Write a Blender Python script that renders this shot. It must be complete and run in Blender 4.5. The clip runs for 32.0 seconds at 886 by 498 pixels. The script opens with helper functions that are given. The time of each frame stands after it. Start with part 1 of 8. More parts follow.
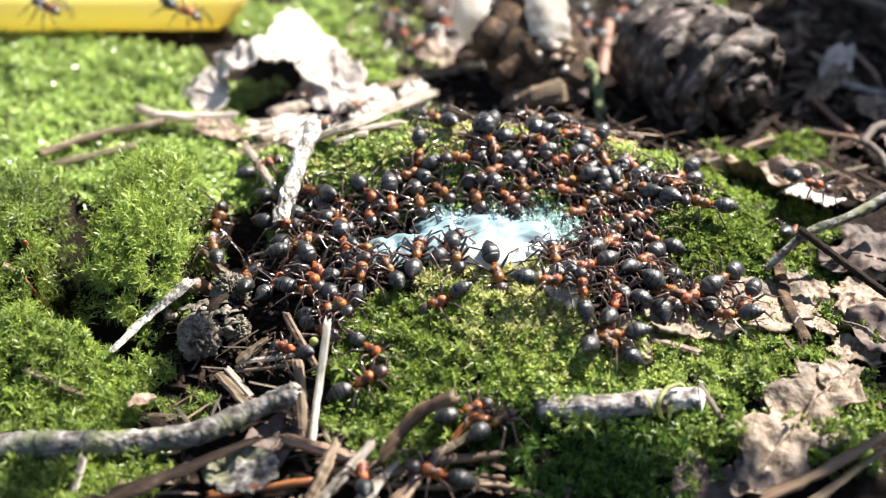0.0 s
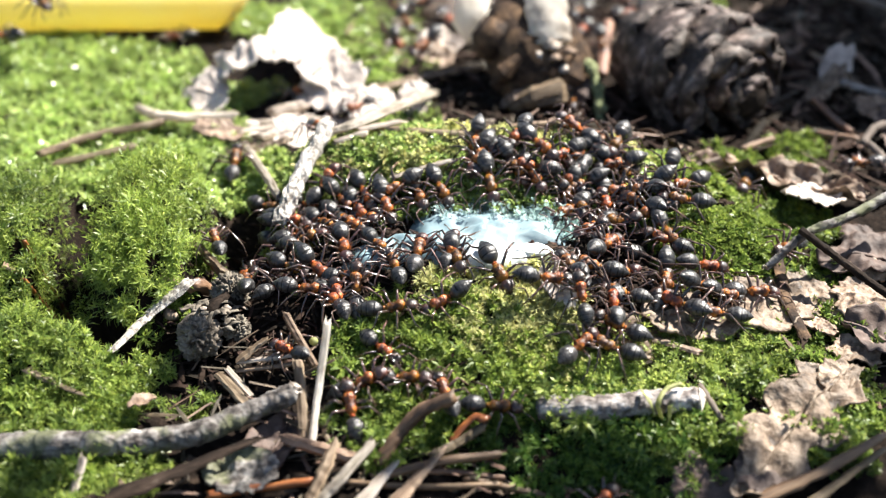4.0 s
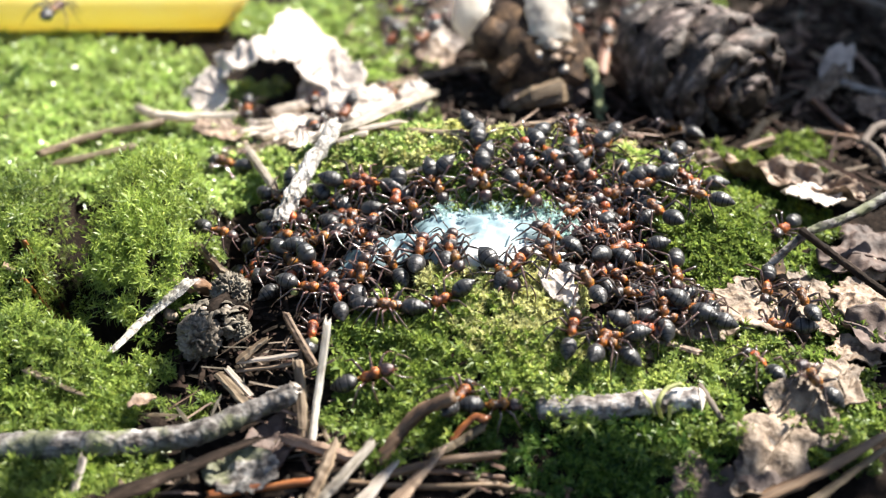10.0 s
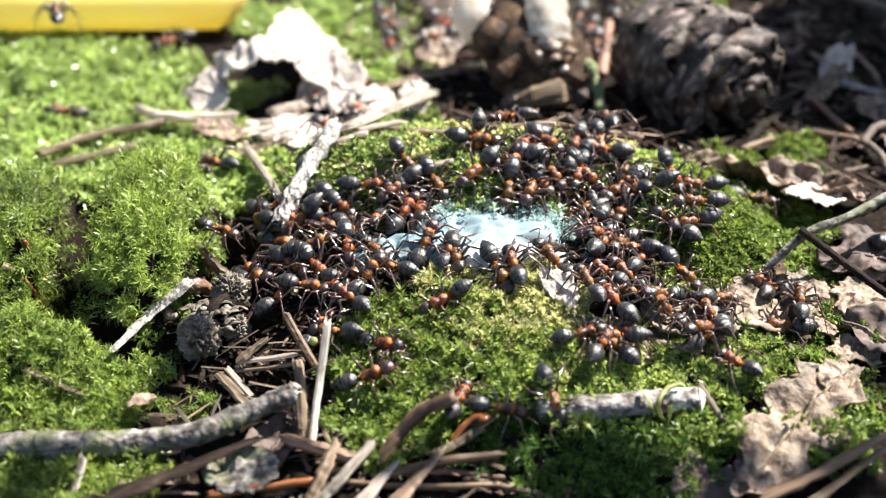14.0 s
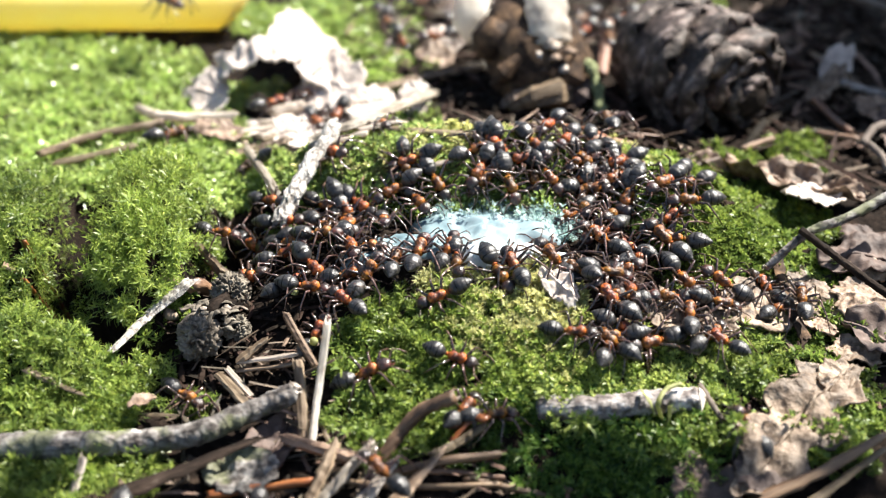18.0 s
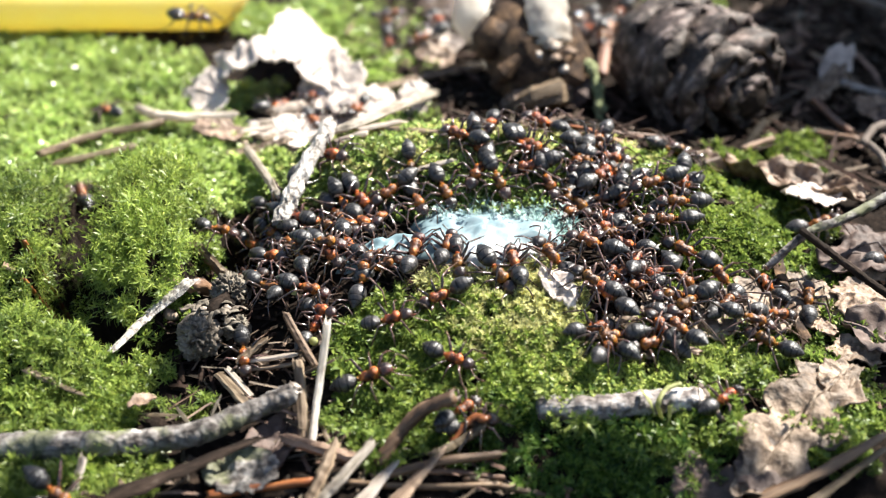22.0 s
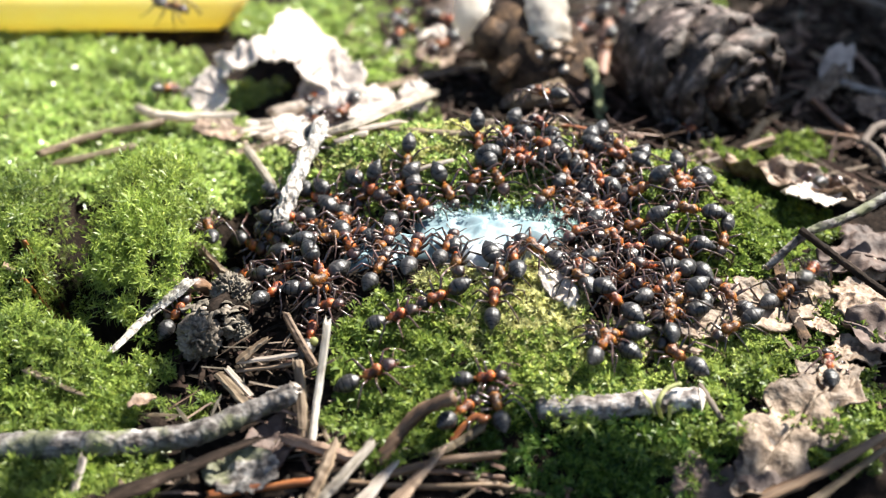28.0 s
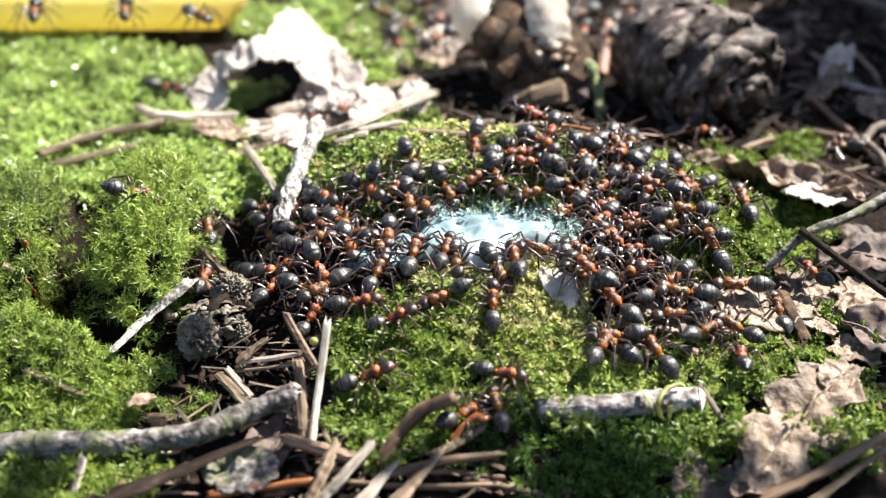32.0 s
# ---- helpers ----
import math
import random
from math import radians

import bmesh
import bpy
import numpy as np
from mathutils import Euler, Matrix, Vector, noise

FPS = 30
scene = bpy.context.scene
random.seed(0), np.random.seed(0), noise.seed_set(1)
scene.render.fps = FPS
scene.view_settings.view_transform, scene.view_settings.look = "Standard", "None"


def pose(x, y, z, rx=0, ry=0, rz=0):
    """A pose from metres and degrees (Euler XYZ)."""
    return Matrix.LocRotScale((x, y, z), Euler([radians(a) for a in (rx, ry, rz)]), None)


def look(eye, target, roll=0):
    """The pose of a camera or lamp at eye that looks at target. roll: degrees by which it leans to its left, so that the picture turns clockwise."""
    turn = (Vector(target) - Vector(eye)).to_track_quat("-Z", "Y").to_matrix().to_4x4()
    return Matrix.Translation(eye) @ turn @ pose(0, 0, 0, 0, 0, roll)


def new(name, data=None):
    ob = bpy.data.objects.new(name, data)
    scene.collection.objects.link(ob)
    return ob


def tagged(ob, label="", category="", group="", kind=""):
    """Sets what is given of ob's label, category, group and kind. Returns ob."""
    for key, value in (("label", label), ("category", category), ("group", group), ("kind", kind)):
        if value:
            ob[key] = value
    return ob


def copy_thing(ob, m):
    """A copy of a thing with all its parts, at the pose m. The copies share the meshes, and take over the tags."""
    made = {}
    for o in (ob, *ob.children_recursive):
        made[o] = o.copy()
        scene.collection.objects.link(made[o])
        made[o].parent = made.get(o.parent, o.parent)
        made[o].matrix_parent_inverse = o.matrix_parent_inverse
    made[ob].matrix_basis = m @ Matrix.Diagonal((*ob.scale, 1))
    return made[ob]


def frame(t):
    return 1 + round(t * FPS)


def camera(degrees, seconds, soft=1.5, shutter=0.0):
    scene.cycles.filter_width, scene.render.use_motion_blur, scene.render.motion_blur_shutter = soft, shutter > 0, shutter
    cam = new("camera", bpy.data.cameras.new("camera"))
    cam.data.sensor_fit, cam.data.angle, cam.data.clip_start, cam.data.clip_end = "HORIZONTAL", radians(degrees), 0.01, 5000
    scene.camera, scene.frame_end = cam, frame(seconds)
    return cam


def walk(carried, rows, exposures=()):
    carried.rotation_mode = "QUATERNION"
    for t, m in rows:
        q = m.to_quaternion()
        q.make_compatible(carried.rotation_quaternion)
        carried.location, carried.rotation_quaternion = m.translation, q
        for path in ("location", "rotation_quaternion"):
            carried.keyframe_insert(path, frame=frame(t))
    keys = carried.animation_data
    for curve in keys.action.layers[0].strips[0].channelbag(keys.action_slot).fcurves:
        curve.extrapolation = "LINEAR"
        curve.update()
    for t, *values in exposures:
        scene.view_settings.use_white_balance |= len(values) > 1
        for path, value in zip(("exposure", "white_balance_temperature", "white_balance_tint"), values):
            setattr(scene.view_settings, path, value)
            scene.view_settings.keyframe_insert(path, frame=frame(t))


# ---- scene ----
MM = 0.001

# a macro camera that stands still, 18 cm from the mound
cam = camera(32, 32.0, soft=1.2, shutter=0.5)
EYE, AIM = (0, -0.1602, 0.0925), (0, 0, 0)
walk(cam, [(0, look(EYE, AIM)), (32, look(EYE, AIM))], exposures=[(0, 1.67), (32, 1.67)])
cam.data.dof.use_dof = True
cam.data.dof.focus_distance = 0.177
cam.data.dof.aperture_fstop = 20.0

# ---- light: clear sky, high sun behind the mound ----
SUN_ELEVATION, SUN_AZIMUTH = 50, 52     # degrees; azimuth from +y towards +x
world = bpy.data.worlds.new("sky")
scene.world = world
world.use_nodes = True
sky = world.node_tree.nodes.new("ShaderNodeTexSky")
sky.sky_type = "NISHITA"
sky.sun_disc = False
sky.sun_elevation = radians(SUN_ELEVATION)
sky.sun_rotation = radians(SUN_AZIMUTH)
background = world.node_tree.nodes["Background"]
background.inputs["Strength"].default_value = 0.05
world.node_tree.links.new(sky.outputs["Color"], background.inputs["Color"])
sun = new("sun", bpy.data.lights.new("sun", "SUN"))
sun.data.energy = 5.0
sun.data.angle = radians(0.53)
sun.data.color = (1.0, 0.95, 0.87)
SUN_WAY = Vector((math.sin(radians(SUN_AZIMUTH)) * math.cos(radians(SUN_ELEVATION)),
                  math.cos(radians(SUN_AZIMUTH)) * math.cos(radians(SUN_ELEVATION)),
                  math.sin(radians(SUN_ELEVATION))))
sun.matrix_world = look(SUN_WAY * 5, (0, 0, 0))


# ---- materials ----
def material(name, stops, scale=300.0, rough=0.7, bump=0.3, bump_scale=None, metal=0.0, through_light=0.0,
             per_piece=0.0, stretch=(1, 1, 1), island=False, spec=0.5, coat=0.0, detail=6.0, wear=0.25,
             cracks=0.0, patch=None):
    """A procedural surface: a colour ramp over two scales of noise, with relief. scale: waves a metre."""
    m = bpy.data.materials.new(name)
    m.use_nodes = True
    nt = m.node_tree
    n, link = nt.nodes, nt.links.new
    bsdf = n["Principled BSDF"]
    coord = n.new("ShaderNodeTexCoord")
    mapping = n.new("ShaderNodeMapping")
    mapping.inputs["Scale"].default_value = stretch
    link(coord.outputs["Object"], mapping.inputs["Vector"])
    fine = n.new("ShaderNodeTexNoise")
    fine.inputs["Scale"].default_value = scale
    fine.inputs["Detail"].default_value = detail
    fine.inputs["Roughness"].default_value = 0.65
    link(mapping.outputs["Vector"], fine.inputs["Vector"])
    ramp = n.new("ShaderNodeValToRGB")
    el = ramp.color_ramp.elements
    while len(el) < len(stops):
        el.new(0.5)
    for e, (p, c) in zip(el, stops):
        e.position, e.color = p, (*c, 1)
    link(fine.outputs["Fac"], ramp.inputs["Fac"])
    coarse = n.new("ShaderNodeTexNoise")
    coarse.inputs["Scale"].default_value = scale * 0.17
    coarse.inputs["Detail"].default_value = 3
    link(mapping.outputs["Vector"], coarse.inputs["Vector"])
    value = n.new("ShaderNodeMapRange")
    value.inputs["From Min"].default_value, value.inputs["From Max"].default_value = 0.3, 0.7
    value.inputs["To Min"].default_value, value.inputs["To Max"].default_value = 1 - wear, 1 + wear
    link(coarse.outputs["Fac"], value.inputs["Value"])
    shade = n.new("ShaderNodeHueSaturation")
    link(ramp.outputs["Color"], shade.inputs["Color"])
    if per_piece:
        if island:
            source = n.new("ShaderNodeNewGeometry").outputs["Random Per Island"]
        else:
            source = n.new("ShaderNodeObjectInfo").outputs["Random"]
        spread = n.new("ShaderNodeMapRange")
        spread.inputs["To Min"].default_value, spread.inputs["To Max"].default_value = 1 - per_piece, 1 + per_piece
        link(source, spread.inputs["Value"])
        both = n.new("ShaderNodeMath")
        both.operation = "MULTIPLY"
        link(spread.outputs["Result"], both.inputs[0])
        link(value.outputs["Result"], both.inputs[1])
        link(both.outputs["Value"], shade.inputs["Value"])
        hue = n.new("ShaderNodeMapRange")
        hue.inputs["To Min"].default_value, hue.inputs["To Max"].default_value = 0.5 + 0.045 * per_piece, 0.5 - 0.045 * per_piece
        link(source, hue.inputs["Value"])
        link(hue.outputs["Result"], shade.inputs["Hue"])
    else:
        link(value.outputs["Result"], shade.inputs["Value"])
    colour = shade.outputs["Color"]
    if patch:
        blot = n.new("ShaderNodeTexNoise")
        blot.inputs["Scale"].default_value = scale * 0.33
        blot.inputs["Detail"].default_value = 4
        link(coord.outputs["Object"], blot.inputs["Vector"])
        cut = n.new("ShaderNodeMapRange")
        cut.inputs["From Min"].default_value, cut.inputs["From Max"].default_value = 0.53, 0.62
        cut.inputs["To Max"].default_value = 0.75
        link(blot.outputs["Fac"], cut.inputs["Value"])
        over = n.new("ShaderNodeMix")
        over.data_type = "RGBA"
        over.inputs[7].default_value = (*patch, 1)
        link(cut.outputs["Result"], over.inputs[0])
        link(colour, over.inputs[6])
        colour = over.outputs[2]
    if cracks:
        cell = n.new("ShaderNodeTexVoronoi")
        cell.feature = "DISTANCE_TO_EDGE"
        cell.inputs["Scale"].default_value = cracks
        bent = n.new("ShaderNodeMixRGB")
        bent.blend_type = "ADD"
        bent.inputs["Fac"].default_value = 0.0018
        link(coord.outputs["Object"], bent.inputs[1])
        link(coarse.outputs["Color"], bent.inputs[2])
        link(bent.outputs["Color"], cell.inputs["Vector"])
        gap = n.new("ShaderNodeMapRange")
        gap.inputs["From Max"].default_value = 0.05
        gap.inputs["To Min"].default_value = 0.35
        link(cell.outputs["Distance"], gap.inputs["Value"])
        dark = n.new("ShaderNodeMixRGB")
        dark.blend_type = "MULTIPLY"
        dark.inputs["Fac"].default_value = 1.0
        link(colour, dark.inputs[1])
        link(gap.outputs["Result"], dark.inputs[2])
        colour = dark.outputs["Color"]
    link(colour, bsdf.inputs["Base Color"])
    bsdf.inputs["Roughness"].default_value = rough
    bsdf.inputs["Metallic"].default_value = metal
    bsdf.inputs["Specular IOR Level"].default_value = spec
    bsdf.inputs["Coat Weight"].default_value = coat
    if bump:
        relief = n.new("ShaderNodeTexNoise")
        relief.inputs["Scale"].default_value = bump_scale or scale * 2
        relief.inputs["Detail"].default_value = 5
        link(mapping.outputs["Vector"], relief.inputs["Vector"])
        bp = n.new("ShaderNodeBump")
        bp.inputs["Strength"].default_value = bump
        bp.inputs["Distance"].default_value = 0.3 * MM
        link(relief.outputs["Fac"], bp.inputs["Height"])
        link(bp.outputs["Normal"], bsdf.inputs["Normal"])
    if through_light:
        out = n["Material Output"]
        tl = n.new("ShaderNodeBsdfTranslucent")
        link(shade.outputs["Color"], tl.inputs["Color"])
        mix = n.new("ShaderNodeMixShader")
        mix.inputs["Fac"].default_value = through_light
        link(bsdf.outputs["BSDF"], mix.inputs[1])
        link(tl.outputs["BSDF"], mix.inputs[2])
        link(mix.outputs["Shader"], out.inputs["Surface"])
    return m


SOIL = material("forest_humus", [(0.3, (0.004, 0.0028, 0.002)), (0.55, (0.015, 0.010, 0.007)), (0.78, (0.05, 0.034, 0.024))],
                scale=700, rough=0.95, bump=1.0, bump_scale=1500, spec=0.12)
MOSS_BRIGHT = material("moss_leaf_bright", [(0.3, (0.15, 0.226, 0.03)), (0.7, (0.335, 0.425, 0.096))], scale=900, rough=0.38,
                       bump=0, through_light=0.42, per_piece=0.45, island=True, spec=0.34)
# paler copy of the moss green; sunlight is put into its colour
MOSS_SUN_TONE = material("moss_leaf_sun_tone", [(0.3, (0.255, 0.37, 0.072)), (0.7, (0.50, 0.625, 0.21))], scale=900, rough=0.3,
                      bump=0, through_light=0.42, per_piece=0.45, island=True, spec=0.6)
MOSS_YELLOW = material("moss_leaf_yellow", [(0.3, (0.36, 0.375, 0.10)), (0.7, (0.66, 0.65, 0.31))], scale=500, rough=0.5,
                       bump=0, through_light=0.4, per_piece=0.5, island=True, spec=0.34)
MOSS_FRESH = material("moss_leaf_fresh", [(0.3, (0.21, 0.30, 0.048)), (0.7, (0.44, 0.52, 0.155))], scale=700, rough=0.38,
                      bump=0, through_light=0.42, per_piece=0.55, island=True, spec=0.34)
# darkest copy of the moss green, with shade put into the colour
MOSS_SHADE_TONE = material("moss_leaf_shade_tone", [(0.3, (0.035, 0.085, 0.012)), (0.7, (0.13, 0.22, 0.04))], scale=500, rough=0.38,
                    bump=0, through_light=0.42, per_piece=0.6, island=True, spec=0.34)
MOSS_MID = material("moss_leaf_mid", [(0.3, (0.10, 0.162, 0.024)), (0.7, (0.25, 0.335, 0.072))], scale=700, rough=0.38,
                    bump=0, through_light=0.42, per_piece=0.5, island=True, spec=0.34)
LEAF_PALE = material("dry_leaf_pale", [(0.30, (0.36, 0.28, 0.23)), (0.46, (0.66, 0.57, 0.50)), (0.62, (0.74, 0.66, 0.59)), (0.82, (0.83, 0.77, 0.71))],
                     scale=550, rough=0.7, bump=0.8, through_light=0.25, wear=0.3)
LEAF_BROWN = material("dry_leaf_brown", [(0.34, (0.06, 0.036, 0.024)), (0.48, (0.19, 0.125, 0.083)), (0.62, (0.33, 0.24, 0.17)), (0.8, (0.50, 0.40, 0.31))],
                      scale=600, rough=0.6, bump=0.8, through_light=0.1, wear=0.5)
LEAF_DARK = material("dry_leaf_dark", [(0.3, (0.035, 0.022, 0.018)), (0.6, (0.10, 0.065, 0.05)), (0.8, (0.22, 0.16, 0.13))],
                     scale=500, rough=0.7, bump=0.7)
STRAW = material("split_straw", [(0.34, (0.075, 0.044, 0.027)), (0.48, (0.22, 0.15, 0.092)), (0.62, (0.37, 0.275, 0.185)), (0.78, (0.55, 0.45, 0.33))],
                 scale=1100, rough=0.65, bump=0.8, stretch=(0.10, 1, 1), per_piece=0.35, wear=0.4, through_light=0.3)
STRAW_WHITE = material("bleached_straw", [(0.34, (0.22, 0.17, 0.13)), (0.5, (0.50, 0.43, 0.35)), (0.65, (0.68, 0.61, 0.53)), (0.8, (0.78, 0.73, 0.66))],
                       scale=1100, rough=0.65, bump=0.8, stretch=(0.10, 1, 1), per_piece=0.2, wear=0.35, through_light=0.42)
NEEDLE = material("brown_needle", [(0.34, (0.05, 0.026, 0.016)), (0.5, (0.16, 0.085, 0.048)), (0.65, (0.27, 0.16, 0.095)), (0.8, (0.40, 0.28, 0.18))],
                  scale=1000, rough=0.55, bump=0.7, stretch=(0.10, 1, 1), per_piece=0.3, wear=0.4)
NEEDLE_RED = material("orange_needle", [(0.35, (0.10, 0.03, 0.012)), (0.5, (0.22, 0.07, 0.02)), (0.7, (0.40, 0.15, 0.045))], scale=900, rough=0.4,
                      bump=0.3, stretch=(0.25, 1, 1))
BARK_GREY = material("lichen_bark", [(0.36, (0.025, 0.019, 0.016)), (0.45, (0.085, 0.071, 0.061)), (0.54, (0.175, 0.16, 0.145)), (0.70, (0.36, 0.345, 0.325))],
                     scale=700, rough=0.85, bump=1.0, bump_scale=1300, stretch=(0.8, 1, 1), wear=0.55, cracks=260, patch=(0.12, 0.13, 0.06))
BARK_PALE = material("bare_grey_bark", [(0.34, (0.03, 0.022, 0.018)), (0.45, (0.14, 0.118, 0.105)), (0.56, (0.30, 0.275, 0.255)), (0.72, (0.58, 0.56, 0.54))],
                     scale=950, rough=0.85, bump=1.0, bump_scale=1500, stretch=(0.6, 1, 1), wear=0.5)
BARK_SPECKLED = material("speckled_pale_bark", [(0.34, (0.06, 0.05, 0.042)), (0.43, (0.22, 0.195, 0.17)), (0.52, (0.42, 0.39, 0.35)), (0.7, (0.58, 0.55, 0.50))],
                         scale=1300, rough=0.85, bump=0.9, wear=0.3)
BARK_DARK = material("twig_bark", [(0.3, (0.06, 0.045, 0.035)), (0.6, (0.19, 0.15, 0.12)), (0.8, (0.33, 0.28, 0.24))],
                     scale=500, rough=0.8, bump=0.8, stretch=(0.4, 1, 1))
WOOD_DARK = material("rotten_wood", [(0.34, (0.010, 0.006, 0.004)), (0.48, (0.045, 0.026, 0.015)), (0.62, (0.13, 0.078, 0.042)), (0.80, (0.30, 0.19, 0.105))],
                     scale=420, rough=0.8, bump=0.9, spec=0.25)
WOOD_PALE = material("bare_wood", [(0.34, (0.10, 0.07, 0.05)), (0.46, (0.42, 0.35, 0.28)), (0.6, (0.68, 0.61, 0.53)), (0.8, (0.80, 0.75, 0.68))],
                     scale=480, rough=0.75, bump=0.7, stretch=(1, 1, 0.3))
CONE = material("cone_scale", [(0.34, (0.02, 0.014, 0.011)), (0.46, (0.048, 0.034, 0.027)), (0.57, (0.135, 0.102, 0.085)), (0.74, (0.42, 0.35, 0.31))],
                scale=520, rough=0.65, bump=0.9, per_piece=0.3, wear=0.5, spec=0.4)
LICHEN = material("grey_dead_scale", [(0.36, (0.03, 0.023, 0.016)), (0.47, (0.125, 0.102, 0.076)), (0.6, (0.245, 0.21, 0.165)), (0.8, (0.44, 0.395, 0.33))],
                  scale=700, rough=0.85, bump=1.0, per_piece=0.3)
WOOD_WHITE = material("sun_bleached_wood", [(0.34, (0.55, 0.48, 0.40)), (0.5, (0.80, 0.74, 0.65)), (0.7, (0.86, 0.82, 0.75))], scale=300, rough=0.7,
                      bump=0.3, stretch=(1, 1, 0.3), through_light=0.5, wear=0.1)
LICHEN_GREEN = material("green_lichen", [(0.34, (0.06, 0.075, 0.03)), (0.5, (0.17, 0.19, 0.085)), (0.7, (0.38, 0.40, 0.22))], scale=700, rough=0.9, bump=1.0,
                        wear=0.4)
LEAF_TAN = material("dry_leaf_tan", [(0.36, (0.055, 0.034, 0.021)), (0.44, (0.17, 0.112, 0.072)), (0.56, (0.275, 0.198, 0.138)), (0.78, (0.40, 0.32, 0.245))],
                    scale=700, rough=0.6, bump=1.0, through_light=0.08, wear=0.5, per_piece=0.2)
BARK_BROWN = material("dark_bark_strip", [(0.36, (0.006, 0.004, 0.003)), (0.5, (0.014, 0.009, 0.006)), (0.64, (0.036, 0.024, 0.017)), (0.80, (0.16, 0.125, 0.10))],
                      scale=800, rough=0.85, bump=0.9, stretch=(0.25, 1, 1), spec=0.15)
YELLOW = material("yellow_plastic", [(0.3, (0.97, 0.82, 0.22)), (0.7, (0.98, 0.88, 0.36))], scale=120, rough=0.5, bump=0.05,
                  through_light=0.45, coat=0.4, wear=0.06, spec=1.0)
ANT_BLACK = material("black_chitin", [(0.38, (0.008, 0.0072, 0.0066)), (0.52, (0.017, 0.015, 0.014)), (0.68, (0.043, 0.039, 0.036))], scale=2600, rough=0.36,
                     bump=0.35, bump_scale=7000, spec=0.72, per_piece=0.5, stretch=(0.35, 1, 1), wear=0.4)
ANT_BLACK.node_tree.nodes["Principled BSDF"].inputs["Sheen Weight"].default_value = 0.05
ANT_SEAM = material("dark_seam", [(0.3, (0.003, 0.003, 0.003)), (0.7, (0.008, 0.0075, 0.007))], scale=4000, rough=0.6, bump=0.3, spec=0.3)
ANT_RED = material("red_chitin", [(0.38, (0.05, 0.018, 0.010)), (0.46, (0.25, 0.075, 0.016)), (0.54, (0.56, 0.19, 0.03)), (0.68, (0.74, 0.33, 0.065))],
                   scale=700, rough=0.38, bump=0.45, bump_scale=5000, spec=0.55, per_piece=0.4, through_light=0.12)
ANT_HEAD = material("brown_black_chitin", [(0.38, (0.011, 0.008, 0.007)), (0.55, (0.035, 0.017, 0.012)), (0.66, (0.10, 0.032, 0.014)), (0.8, (0.26, 0.07, 0.02))],
                    scale=900, rough=0.33, bump=0.35, bump_scale=6000, spec=0.7, per_piece=0.4)
ANT_LEG = material("leg_chitin", [(0.35, (0.018, 0.012, 0.010)), (0.52, (0.06, 0.034, 0.025)), (0.68, (0.22, 0.145, 0.11))], scale=1300, rough=0.2, bump=0,
                   spec=1.0, per_piece=0.4)


# ---- mesh helpers; all shapes are written in millimetres ----
def part(name, bm, mat, parent=None, label="", at=(0, 0, 0), smooth=True):
    """Links a bmesh as one mesh object, under a thing or a part where a parent is given."""
    me = bpy.data.meshes.new(name)
    bm.transform(Matrix.Scale(MM, 4))
    bm.to_mesh(me)
    bm.free()
    me.polygons.foreach_set("use_smooth", [smooth] * len(me.polygons))
    for one in (mat if isinstance(mat, (list, tuple)) else [mat]):
        me.materials.append(one)
    ob = new(name, me)
    ob.parent = parent
    ob.location = Vector(at) * MM
    if label:
        ob["label"] = label
    return ob


def sweep(bm, pts, radii, n=8, flat=(1.0, 1.0), lump=0.0, mat=0, twist=0.0):
    """A closed tube along pts with a radius at each; flat scales it sideways and upright; lump roughens it."""
    pts = [Vector(p) for p in pts]
    rings = []
    for i, p in enumerate(pts):
        way = (pts[min(i + 1, len(pts) - 1)] - pts[max(i - 1, 0)]).normalized()
        side = way.cross(Vector((0, 0, 1)))
        side = side.normalized() if side.length > 1e-3 else Vector((0, 1, 0))
        up = side.cross(way).normalized()
        ring = []
        for k in range(n):
            a = 2 * math.pi * k / n + twist * i
            r = radii[i]
            if lump:
                q = (p + side * (r * math.cos(a)) + up * (r * math.sin(a))) / max(radii)
                r *= 1 + lump * (0.8 * noise.noise(q * 0.7) + 0.8 * noise.noise(q * 2.2) + 0.7 * noise.noise(q * 5.0))
            ring.append(bm.verts.new(p + side * (r * flat[0] * math.cos(a)) + up * (r * flat[1] * math.sin(a))))
        rings.append(ring)
    for a, b in zip(rings, rings[1:]):
        for k in range(n):
            bm.faces.new((a[k], b[k], b[(k + 1) % n], a[(k + 1) % n])).material_index = mat
    bm.faces.new(rings[0]).material_index = mat
    bm.faces.new(rings[-1][::-1]).material_index = mat
    return bm


def ball(bm, c, r, n=8, flat=(1.0, 1.0)):
    """A small closed round body, r along x by flat along y and z."""
    k = 7
    pts = [(c[0] + r * (-math.cos(math.pi * i / k)), c[1], c[2]) for i in range(k + 1)]
    return sweep(bm, pts, [max(0.03 * r, r * math.sin(math.pi * i / k)) for i in range(k + 1)], n, flat)


def smooth_path(pts, steps=5):
    """A Catmull-Rom line through pts."""
    if len(pts) < 3:
        return [tuple(np.array(pts[0]) + (np.array(pts[-1]) - np.array(pts[0])) * i / steps) for i in range(steps + 1)]
    q = [np.array(p, float) for p in pts]
    q = [2 * q[0] - q[1]] + q + [2 * q[-1] - q[-2]]
    out = []
    for a, b, c, d in zip(q, q[1:], q[2:], q[3:]):
        for i in range(steps):
            t = i / steps
            out.append(tuple(0.5 * (2 * b + (c - a) * t + (2 * a - 5 * b + 4 * c - d) * t * t + (3 * b - a - 3 * c + d) * t ** 3)))
    out.append(tuple(q[-2]))
    return out


